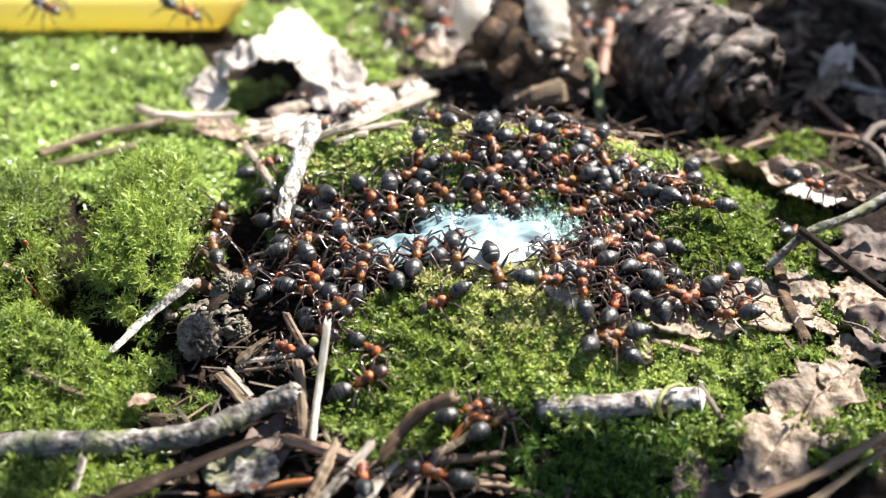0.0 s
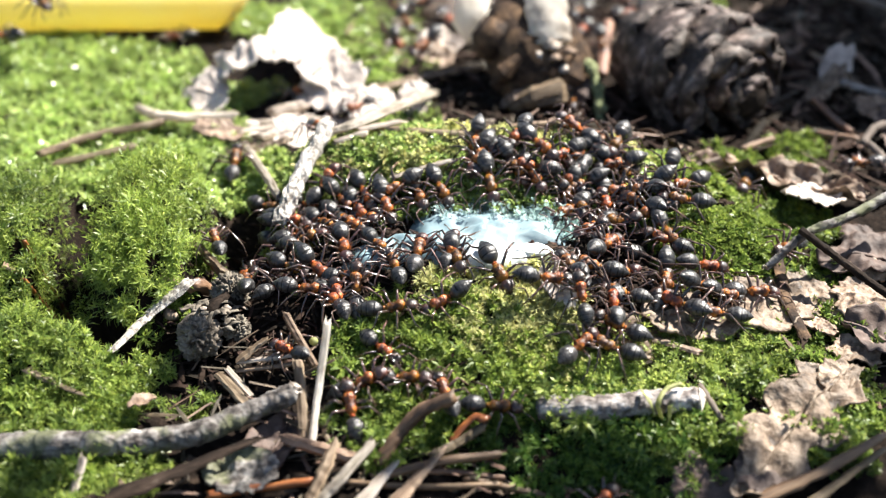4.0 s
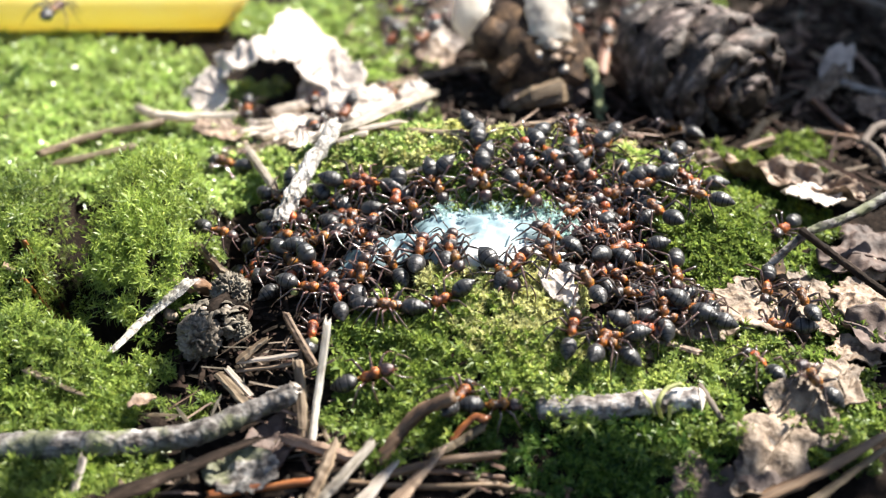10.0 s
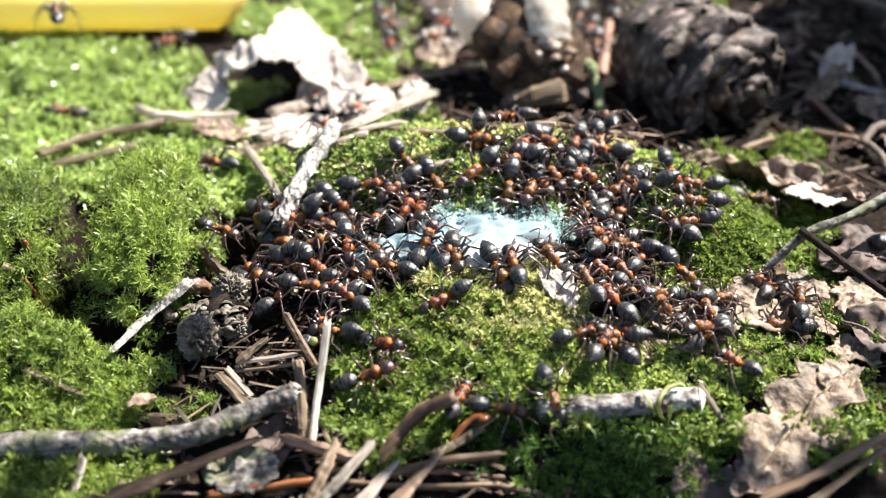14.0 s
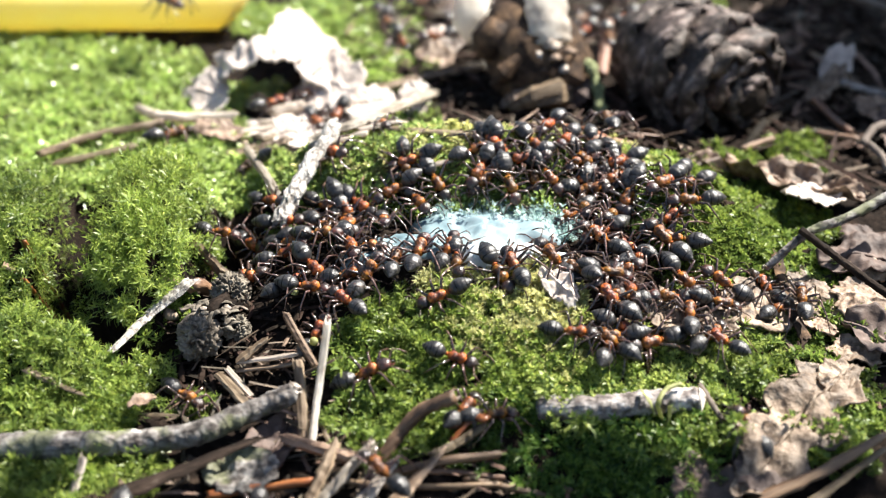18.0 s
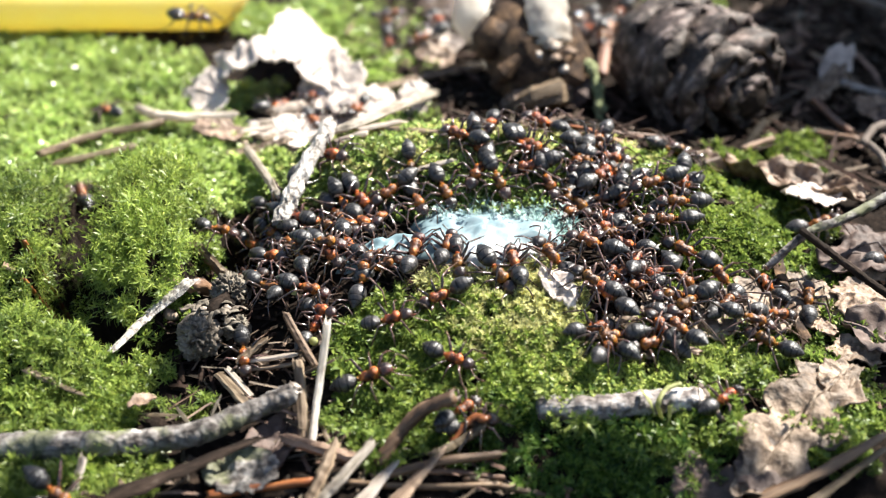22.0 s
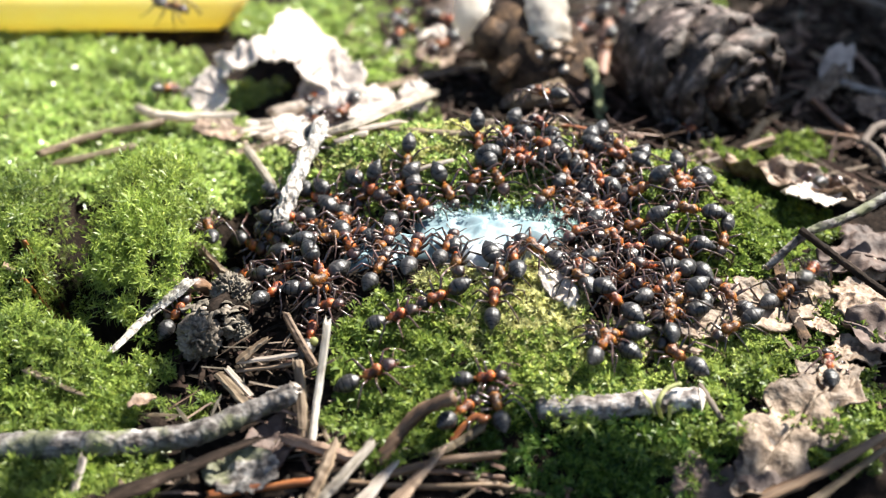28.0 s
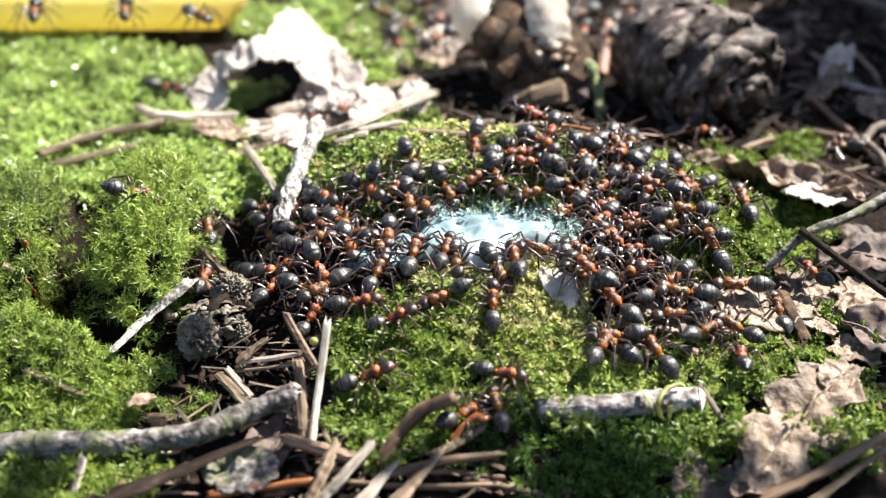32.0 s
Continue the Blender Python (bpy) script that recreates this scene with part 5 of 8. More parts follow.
def bait():
    rng = random.Random(71)
    pools = []
    for cx, cy, rx, ry, high in ((5.0, -1.8, 9.8, 6.6, 1.2), (-6.6, -4.4, 6.2, 2.8, 1.3), (6.5, -7.0, 7.2, 2.0, 1.6)):
        bm = bmesh.new()
        rings, n = 16, 48
        mid = bm.verts.new(on(cx, cy, high))
        last = None
        for i in range(1, rings + 1):
            u = i / rings
            row = []
            for k in range(n):
                a = 6.283 * k / n
                rag = 1 + 0.12 * math.sin(3 * a + 1) + 0.10 * math.sin(5 * a + 2.5) + 0.07 * math.sin(11 * a)
                x, y = cx + rx * u * rag * math.cos(a), cy + ry * u * rag * math.sin(a) + 1.2 * u * math.cos(a)
                z = high * math.sqrt(max(0, 1 - u ** 3)) - 0.5 * u ** 6 + 0.16 * noise.noise((x * 0.8, y * 0.8, 0.0)) + 0.05 * noise.noise((x * 2.2, y * 2.2, 3.0))
                row.append(bm.verts.new(on(x, y, z)))
            for k in range(n):
                if last is None:
                    bm.faces.new((mid, row[k], row[(k + 1) % n]))
                else:
                    bm.faces.new((last[k], row[k], row[(k + 1) % n], last[(k + 1) % n]))
            last = row
        pools.append(bm)
    root = tagged(new("bait"), "pale bluish white sugary bait spread on the moss", "bait")
    for bm, mat in zip(pools, (BAIT, BAIT, PASTE)):
        part("sugar_paste" if mat == PASTE else "jelly", bm, mat, root)
    drops = bmesh.new()
    for _ in range(90):
        a, d = rng.uniform(0, 6.283), math.sqrt(rng.random())
        x, y = 6.5 + 8 * d * math.cos(a), 2.4 + 3.4 * d * math.sin(a)
        ball(drops, on(x, y, 1.0 + 0.6 * rng.random()), rng.uniform(0.08, 0.24), 8)
    tagged(part("wet_sheen", drops, GLASSY, root, "shining wet droplets"), kind="stuff")


bait()
moss("soaked_moss", "green moss tips coated with pale teal jelly", MOSS_TEAL, [(6.0, 2.4, 8.0, 2.0), (14.0, -0.5, 2.0, 2.6)], 7.0, 0.62, 77, slim=0.13, tall=1.5, gaps=0.2)


# ---- wood ants ----
def ant_model(name, label, pose_seed):
    """One ant, 6.4 mm long, facing +x, standing on z = 0; the parts that move have their own origins."""
    rng = random.Random(pose_seed)
    root = tagged(new(name), label, "ant", "wood ants")
    droop = rng.uniform(-0.35, 0.35)
    bm = sweep(bmesh.new(), [(-1.12, 0, 1.25), (-0.95, 0, 1.3), (-0.6, 0, 1.45), (-0.2, 0, 1.5), (0.1, 0, 1.52), (0.45, 0, 1.68), (0.75, 0, 1.66), (1.0, 0, 1.6)],
               [0.16, 0.46, 0.61, 0.53, 0.50, 0.70, 0.60, 0.24], 12, (0.98, 1.0))
    part("thorax", bm, ANT_RED, root)
    bm = sweep(bmesh.new(), [(0, 0, 0), (0.02, 0, 0.25), (0.0, 0, 0.55), (-0.04, 0, 0.7)], [0.12, 0.24, 0.3, 0.1], 8, (1.0, 0.45))
    part("petiole", bm, ANT_RED, root, at=(-1.3, 0, 1.0))
    gaster = bmesh.new()
    prof = [(0, 0.12), (0.10, 0.38), (0.32, 0.68), (0.55, 0.87), (0.70, 0.93), (0.74, 0.915), (0.84, 0.955), (1.0, 1.01), (1.22, 1.00), (1.33, 0.965), (1.37, 0.935), (1.47, 0.925),
            (1.6, 0.87), (1.80, 0.745), (1.84, 0.705), (1.94, 0.655), (2.06, 0.53), (2.16, 0.43), (2.2, 0.40), (2.38, 0.22), (2.52, 0.05)]
    sweep(gaster, [(-1.18 * u, 0, 0.14 * math.sin(1.3 * u) - droop * 0.25 * u * u) for u, r in prof], [0.96 * r for u, r in prof], 18, (1.0, 0.86))
    gaster.faces.ensure_lookup_table()
    for f in gaster.faces:
        u = -f.calc_center_median().x / 1.18
        if 0.74 < u < 0.83 or 1.37 < u < 1.47 or 1.84 < u < 1.94 or 2.15 < u < 2.20:
            f.material_index = 1
    part("gaster", gaster, [ANT_BLACK, ANT_SEAM], root, "glossy black abdomen with darker seams", (-1.42, 0, 1.35))
    head_turn = rng.uniform(-0.35, 0.2)
    bm = sweep(bmesh.new(), [(0, 0, 0), (0.12, 0, 0.02), (0.4, 0, 0.02), (0.75, 0, -0.02), (1.05, 0, -0.08), (1.3, 0, -0.16), (1.42, 0, -0.2)],
               [0.14, 0.48, 0.72, 0.74, 0.63, 0.42, 0.16], 12, (1.02, 0.74))
    bm.transform(Matrix.Rotation(-head_turn, 4, "Y"))
    head = part("head", bm, ANT_HEAD, root, "dark head", (1.02, 0, 1.62))
    for s in (-1, 1):
        bm = sweep(bmesh.new(), [(1.3, 0.2 * s, -0.22), (1.55, 0.24 * s, -0.3), (1.78, 0.06 * s, -0.36)], [0.13, 0.11, 0.03], 6)
        bm.transform(Matrix.Rotation(-head_turn, 4, "Y"))
        part("mandible", bm, ANT_HEAD, head)
        bm = ball(bmesh.new(), (0.42, 0.62 * s, 0.18), 0.18, 6, (0.6, 0.8))
        bm.transform(Matrix.Rotation(-head_turn, 4, "Y"))
        part("eye", bm, ANT_BLACK, head)
        w = rng.uniform(0.7, 1.2)
        pts = smooth_path([(0, 0, 0), (0.45, 0.75 * s * w, 0.35), (0.75, 1.15 * s * w, 0.5)], 3) + smooth_path([(0.85, 1.2 * s * w, 0.42), (1.4, 1.25 * s * w, -0.1), (1.9, 1.05 * s * w, -0.7)], 3)
        part("antenna", sweep(bmesh.new(), pts, [0.065] * 3 + [0.065] * 4 + [0.08] * (len(pts) - 8) + [0.045], 5), ANT_LEG, root, at=(2.1, 0.22 * s, 1.45))
        for kind, hip, knee, ankle, foot in (("front_leg", (0.7, 0.3, 1.25), (0.75, 1.15, 0.85), (1.45, 1.95, -0.35), (2.0, 2.3, -1.22)),
                                             ("middle_leg", (0.1, 0.32, 1.2), (0.05, 1.5, 1.05), (-0.1, 2.5, -0.2), (-0.25, 3.15, -1.18)),
                                             ("hind_leg", (-0.55, 0.32, 1.2), (-0.85, 1.45, 1.3), (-1.9, 2.4, 0.1), (-3.1, 3.0, -1.18))):
            j = lambda p: (p[0] + rng.uniform(-0.25, 0.25), (p[1] + rng.uniform(-0.2, 0.2)) * s, p[2] + rng.uniform(-0.1, 0.1))
            kn, an, ft = j(knee), j(ankle), (foot[0] + rng.uniform(-0.3, 0.3), (foot[1] + rng.uniform(-0.25, 0.25)) * s, foot[2])
            mid = lambda a, b, f: tuple(p + (q - p) * f for p, q in zip(a, b))
            pts = [(0, 0, 0), mid((0, 0, 0), kn, 0.25), mid((0, 0, 0), kn, 0.6), kn, mid(kn, an, 0.1), mid(kn, an, 0.55), an, mid(an, ft, 0.15), ft]
            part(kind, sweep(bmesh.new(), pts, [0.20, 0.165, 0.17, 0.11, 0.105, 0.12, 0.09, 0.07, 0.05], 6), ANT_LEG, root, at=(hip[0], hip[1] * s, hip[2]))
    return root


LABELS = ("red and black wood ant with a glossy black abdomen", "dark wood ant with an orange-red thorax",
          "wood ant with a rusty red thorax and long dark legs", "wood ant with a dark head and bent feelers")
MODELS = [ant_model("wood_ant", LABELS[i], 80 + i) for i in range(4)]


def crowd(count):
    """All the ants: copies of the four models, sizes a little uneven."""
    rng = random.Random(90)
    ants = []
    for k in range(count):
        a = MODELS[k] if k < 4 else copy_thing(MODELS[k % 4], pose(0, 0, 0))
        size = rng.uniform(0.96, 1.15)
        a.scale = (size, size, size)
        ants.append(a)
    return ants


def stand(x, y, heading, lift=0.5, pitch=0.0, lean=0.0):
    """The pose of an ant that stands on the ground at a plan point, in mm and degrees."""
    up = Vector((0, 0, 1)) if lift > 2.9 else slope(x, y)
    ahead = Vector((math.cos(radians(heading)), math.sin(radians(heading)), 0))
    side = up.cross(ahead).normalized()
    ahead = side.cross(up)
    m = Matrix((ahead, side, up)).transposed().to_4x4()
    return Matrix.Translation(Vector(on(x, y, lift)) * MM) @ m @ pose(0, 0, 0, lean, pitch, 0)



# ---- unseen shoot of the stump, added over the mound to dapple the front ----
def leafy_shoot():
    root = tagged(new("leafy_shoot"), "thin leafy shoot added out of view to shade the front", "shoot")
    rng = random.Random(17)
    away = SUN_WAY * 200
    stem = smooth_path([(164, 110, 108), (177, 86, 140), (174, 56, 162), (156, 36, 166), (110, 33, 166), (58, 36, 160)], 6)
    part("stem", sweep(bmesh.new(), stem, [2.6 - 0.06 * i for i in range(len(stem))], 8, lump=0.1), BARK_DARK, root)
    # each leaf hangs sunward of the ground spot it is meant to darken
    for x, y, rx, ry in ((5, -31, 3.2, 2.1), (40, -35.5, 6.0, 2.4), (28, -36.4, 3.6, 1.7), (14.0, -35.6, 8.0, 2.6), (-31, -19, 2.3, 3.3), (47, -20, 2.4, 2.7), (-18, -34, 2.6, 2.3), (-5, -36, 4.1, 1.6), (-43, -37, 4.0, 2.4)):
        c = Vector(on(x, y)) + away
        bm = bmesh.new()
        n, rim = 40, []
        for k in range(n):
            a = 6.2832 * k / n
            f = 1 + 0.16 * math.sin(3 * a + x) + 0.10 * math.sin(7 * a + y) + 0.09 * rng.uniform(-1, 1)
            rim.append((rx * f * math.cos(a), ry * f * math.sin(a), 0.1 * rx * math.cos(2 * a)))
        up = [bm.verts.new(q) for q in rim]
        down = [bm.verts.new((q[0], q[1], q[2] - 0.25)) for q in rim]
        top, low = bm.verts.new((0, 0, -0.4)), bm.verts.new((0, 0, -0.65))
        for k in range(n):
            j = (k + 1) % n
            bm.faces.new((top, up[k], up[j]))
            bm.faces.new((low, down[j], down[k]))
            bm.faces.new((up[k], down[k], down[j], up[j]))
        part("leaf", bm, MOSS_MID, root, at=c)
        near = min(stem, key=lambda q: (Vector(q) - c).length)
        part("leaf_stalk", sweep(bmesh.new(), smooth_path([near, (Vector(near) + c) / 2 + Vector((0, 0, 4)), c], 4), [0.45] * 9, 5), BARK_DARK, root)


leafy_shoot()


HIPS = {"front_leg": (0.7, 0.3, 1.25), "middle_leg": (0.1, 0.32, 1.2), "hind_leg": (-0.55, 0.32, 1.2)}
FEELER = (2.1, 0.22, 1.45)


def turn_by(a, b):
    return (b - a + 180) % 360 - 180


def go(ant, *stops):
    """Keys an ant that waits at its stops (seconds, x, y, heading and lift) and walks between them, with its legs and feelers."""
    rng = random.Random(stops[0][1] * 31 + stops[0][2] * 17)
    rows, walks = [], []
    dip, tip = rng.uniform(-7, 15), rng.uniform(-9, 9)

    def row(t, x, y, h, lift):
        rows.append((t, stand(x, y, h, lift, dip + rng.uniform(-2, 2), tip)))

    first = (*stops[0], 0.5)[:5]
    row(*first)
    now, t_now = first, 0.0
    for stop in [(*s, 0.5)[:5] for s in stops[1:]]:
        t, x, y, h, lift = stop
        dx, dy = x - now[1], y - now[2]
        far = math.hypot(dx, dy)
        room = t - t_now
        need = min(room - 0.2, max(0.7, far / 16))
        start = t_now + 0.1 + (room - 0.2 - need) * rng.random()
        # small shifts of the waiting ant
        wait = t_now + 1.0
        while wait < start - 0.8:
            row(wait, now[1] + rng.uniform(-0.25, 0.25), now[2] + rng.uniform(-0.25, 0.25), now[3] + rng.uniform(-7, 7), now[4])
            wait += rng.uniform(0.7, 1.8)
        row(start, *now[1:])
        steps = max(2, int(need / 0.35) + 1)
        course = math.degrees(math.atan2(dy, dx))
        sway, swing = rng.uniform(-0.12, 0.12), rng.uniform(0, 6.28)
        head = now[3]
        for i in range(1, steps):
            f = i / steps
            if far > 5:
                goal = course + 14 * math.sin(swing + 5 * f) if f < 0.8 else h
            else:
                goal = now[3] + turn_by(now[3], h) * f
            head += max(-62, min(62, turn_by(head, goal)))
            bow = sway * math.sin(math.pi * f)
            row(start + need * f, now[1] + dx * f - dy * bow, now[2] + dy * f + dx * bow, head, now[4] + (lift - now[4]) * f)
        end = start + need
        left = turn_by(head, h)
        if abs(left) > 75:
            row(end - 0.05, x, y, head + left / 2, lift)
        row(end, x, y, h, lift)
        if far > 1.5:
            walks.append((start, end))
        now, t_now = stop, end
    wait = t_now + 1.0
    while wait < 31:
        row(wait, now[1] + rng.uniform(-0.25, 0.25), now[2] + rng.uniform(-0.25, 0.25), now[3] + rng.uniform(-7, 7), now[4])
        wait += rng.uniform(0.7, 1.8)
    row(32, *now[1:])
    walk(ant, rows)
    step_legs(ant, walks, rng)


def step_legs(ant, walks, rng):
    """Swings the six legs in two tripods while the ant walks, and plays its feelers."""
    for limb in ant.children:
        kind = limb.name.split(".")[0]
        side = 1 if limb.location.y > 0 else -1
        if kind in HIPS and walks:
            x, y, z = HIPS[kind]
            beat = 1 if (kind == "middle_leg") == (side > 0) else -1
            rest = pose(x * MM, y * side * MM, z * MM)
            rows = [(0, rest)]
            for a, b in walks:
                t, k = a, 0
                rows.append((max(t, rows[-1][0] + 0.04), rest))
                while t + 0.12 < b:
                    t += 0.12
                    k += 1
                    rows.append((t, pose(x * MM, y * side * MM, z * MM, 7 * side * beat * (-1) ** k, 0, 19 * beat * (-1) ** k)))
                rows.append((b, rest))
            rows.append((max(32, rows[-1][0] + 0.04), rest))
            walk(limb, rows)
        elif kind == "antenna":
            x, y, z = FEELER
            rows, t = [], 0.0
            while t < 32:
                rows.append((t, pose(x * MM, y * side * MM, z * MM, rng.uniform(-9, 9), rng.uniform(-8, 14), rng.uniform(-16, 16))))
                t += rng.uniform(0.3, 0.9)
            rows.append((32, rows[-1][1]))
            walk(limb, rows)


def stick_rows():
    """The pale stick swings round its lower end as the ants drag at it."""
    m = PALE_STICK.matrix_world.copy()
    foot = m.translation.copy()
    turned = lambda deg: Matrix.Translation(foot) @ Matrix.Rotation(radians(deg), 4, "Z") @ m.to_3x3().to_4x4()
    walk(PALE_STICK, [(0, turned(11)), (3, turned(9)), (5, turned(0)), (19, turned(0)), (23, turned(4)), (28, turned(7)), (32, turned(9))])


def motions():
    ants = crowd(138)
    go(ants[0], (0, -22.3, 15.7, 27), (3, -21.3, 5.6, -27), (6, -8, 1.5, -76), (9.5, -8.3, 1.3, -71), (13, -7.6, -0.2, -95), (16.5, -6.8, -0.3, -77), (19, -6.8, -0.6, -84), (22, -7, 1.4, -104), (25, -6.5, -1.7, -86), (28.5, -6.2, -2.8, -88), (32, -6.2, -3.3, -89))
    go(ants[1], (0, -19.6, 8.9, -28), (3, -20.7, 8.2, -33), (6, -20.1, 10, -37), (9.5, -19.6, 9, -35), (13, -4.2, 9.9, -65), (16.5, -5.6, 9, -77), (19, -4, 9.8, -99), (22, -4.6, 9.7, -83), (25, -3.8, 9.5, -90), (28.5, -4.3, 9.8, -89), (32, -3.3, 9.7, -73))
    go(ants[2], (0, -15.1, 8.7, 148), (3, -14.2, 9.4, 135), (6, -13.6, 9.3, 44), (9.5, -10.9, 7.8, -13), (13, -9.7, 7.9, -10), (16.5, -8.3, 7.2, -8), (19, -3.8, 10.2, -158), (22, 2.3, 13, 142), (25, -0.2, 16.5, 115), (28.5, 7.1, 10.8, 142), (32, 8.6, 10.5, 8))
    go(ants[3], (0, -3.8, 8.3, -147), (3, -3.6, 6.7, -145), (6, -5.8, 6.6, -142), (9.5, -2.9, 8.4, -137), (13, -1.4, 7, -141), (16.5, -5.6, 6.3, -136), (19, -6.1, 6.3, -120), (22, -5.9, 5.8, -144), (25, -5.7, 5.6, -144), (28.5, -5.8, 5.7, -139), (32, -5.6, 6.4, -127))
    go(ants[4], (0, -8, 6, -64), (3, -8.7, 6.3, -75), (6, -12.4, 6.3, 149), (9.5, -10.7, 8, 168), (13, -8.7, 8, 153), (16.5, -17.7, -4.3, 12), (19, -17.9, -2, 7), (22, -19.2, -2.9, -39), (25, -18.6, -5.9, -41), (28.5, -18, -4.5, -5), (32, -18, -4.5, -5))
    go(ants[5], (0, -2.5, 3.5, -82), (3, -2.9, 3, -81), (6, -2.5, 4.6, -79), (9.5, -3.4, 3.3, -69), (13, -2.7, 3.6, -67), (16.5, -4.4, 4.7, -72), (19, -4, 3.6, -76), (22, -2.6, 3.7, -61), (25, -2.6, 3.7, -70), (28.5, -2.5, 3, -76), (32, -1.9, 3, -63))
    go(ants[6], (0, -0.3, 5.5, -49), (3, -0.1, 5.5, -56), (6, 0, 5.5, -69), (9.5, 0, 5.4, -58), (13, -0.6, 6, -73), (16.5, -0.4, 6.6, -69), (19, -0.3, 6.6, -66), (22, -0.1, 6.7, -64), (25, 0.4, 5.4, -69), (28.5, 0.7, 5.5, -70), (32, 0.7, 5.5, -70))
    go(ants[7], (0, -7.9, 2.8, -83), (3, -9.7, 4.4, -64), (6, -9.9, 3.9, -70), (9.5, -5.3, 5.1, -91), (13, -5.6, 4.9, -95), (16.5, -2, 2.4, -74), (19, -2.1, 2.4, -91), (22, -9.5, 5.6, -60), (25, -9.6, 6.2, -68), (28.5, -14.4, 7.3, -54), (32, -14.1, 7.6, -47))
    go(ants[8], (0, -6.2, 4.1, -88), (3, -6.7, 3.8, -88), (6, -6.8, 3.9, -86), (9.5, -4.2, 4.9, -79), (13, -11.9, 5.1, -56), (16.5, -12.5, 5.7, -52), (19, -12.5, 5.7, -59), (22, -11.4, 5.4, -75), (25, -10.5, 2.1, -37), (28.5, -9.2, 0.9, -61), (32, -9.2, -1.9, -28))
    go(ants[9], (0, -15.5, 4.3, -28), (3, -13.7, 2.8, -48), (6, -13.4, 0.4, -51), (9.5, -11.4, 0.4, -31), (13, -13.4, 0.2, -43), (16.5, -13.7, 2.4, -54), (19, -13.6, 2.1, -43), (22, -14, 2.5, -36), (25, -14.2, 3, -48), (28.5, -14, 2.5, -40), (32, -14.1, 2.4, -58))
    go(ants[10], (0, -16.7, 1.8, 16), (3, -16.4, 1.6, 13), (6, -16.5, 2.6, 16), (9.5, -17.2, 4.3, 18), (13, -16.2, 1.8, 7), (16.5, -15.9, 3.6, 9), (19, -15.8, 3.2, 25), (22, -16, 3.6, 18), (25, -16.2, 3.2, 0), (28.5, -16.3, 3.6, 7), (32, -16.2, 3.6, 7))
    go(ants[11], (0, -13.9, 6.1, -54), (3, -17, 7.5, -49), (6, -15.7, 6.8, -37), (9.5, -16.6, 7.1, -42), (13, -18.3, 8.1, -43), (16.5, -19.7, 8.3, -9), (19, -20.6, 9, -32), (22, -20.3, 7.8, -30), (25, -20.4, 7.9, -36), (28.5, -19.1, 9, -52), (32, -21.3, 8.1, -26))
    go(ants[12], (0, -11.2, -3.2, -82), (3, -11.5, -3.7, -81), (6, -11, -3, -86), (9.5, -9.6, -2, -34), (13, -10.9, -3.9, -85), (16.5, -10.5, -3.8, -74), (19, -10.8, -3.9, -81), (22, -10.8, -3.8, -80), (25, -10.7, -3.5, -72), (28.5, -10.7, -3.5, -73), (32, -10.7, -4, -77))
    go(ants[13], (0, -2.8, 10.4, -86), (3, -37.3, 65.8, 47), (6, -42, 65.2, 172), (9.5, -27.6, 39.5, -84), (13, -21.4, 38.6, 12), (16.5, -76.2, 44, 180), (25, -47.9, 40.1, 133), (28.5, -40.9, 47.7, 49), (32, -40.5, 48, 25))
    go(ants[14], (0, 1.6, 9.1, -161), (3, 70.2, 26.3, 0), (6, 33.7, 1.6, 68), (9.5, 23.6, -14.3, 101, 1.4), (13, 23.6, -14.1, 148, 1.4), (16.5, 22.9, -10.5, 171), (19, 20.7, -9, 27), (22, 20.8, -9.2, 21), (25, 20.2, -8.6, 49), (28.5, 20.9, -8.9, 38), (32, 21.2, -9.5, 26))
    go(ants[15], (0, -0.8, 17.1, 129), (3, 23.9, 61.8, -129), (6, 22, 5.9, -140), (9.5, 22.1, 5.4, -141), (13, 22, 5.4, -135), (16.5, 21.5, 6.6, -134), (19, 23, 4.5, -129), (22, 12.1, 4.6, -94), (25, 72.8, 6.3, 0), (28.5, 28.6, 6.5, -151), (32, 36, 5.7, 100))
    go(ants[16], (0, -21.6, -1.8, 134), (3, -26.1, 0.9, -144), (6, 7.7, 5.3, -65), (9.5, 10.3, 4.8, -64), (13, 10.9, 5, -78), (16.5, 10.4, 4.9, -126), (19, 17, 10, -62), (22, 17, 10, -62), (25, 16.9, 9.8, -53), (28.5, 16, 10.2, -20), (32, 17, 10.4, -66))
    go(ants[17], (0, -15.3, -10.7, -23), (3, -15.1, -10.3, -12), (6, -14.8, -10.6, -7), (9.5, -15.3, -10, -22), (13, -15.1, -10.1, -22), (16.5, -15.2, -10, -17), (19, -15, -10.1, -16), (22, -15.1, -10.4, -22), (25, -15.1, -10.2, -24), (28.5, -14.5, -10.6, -4), (32, -15, -10.3, -20))
    go(ants[18], (0, -14.2, -7.4, -60), (3, -14.1, -7.3, -56), (6, -13.9, -7.3, -55), (9.5, -14.1, -7.3, -56), (13, -13.6, -7, -45), (16.5, -14.1, -7.3, -56), (19, -14.2, -6.9, -61), (22, -13.1, -5.3, -56), (25, -12.7, -6.3, -36), (28.5, -14.6, -7.6, -73), (32, -14, -7.5, -67))
    go(ants[19], (0, -9.9, -9.1, -5), (3, -9.9, -9.1, -4), (6, -9.9, -9.3, -10), (9.5, -10.1, -9.3, -12), (13, -10, -9.4, -12), (16.5, -10, -9.1, -6), (19, -9.9, -9.3, -10), (22, -10.1, -9.2, -9), (25, -22, -16.9, -86), (28.5, -30.6, -9.9, 77), (32, -29.2, -4.9, 79))
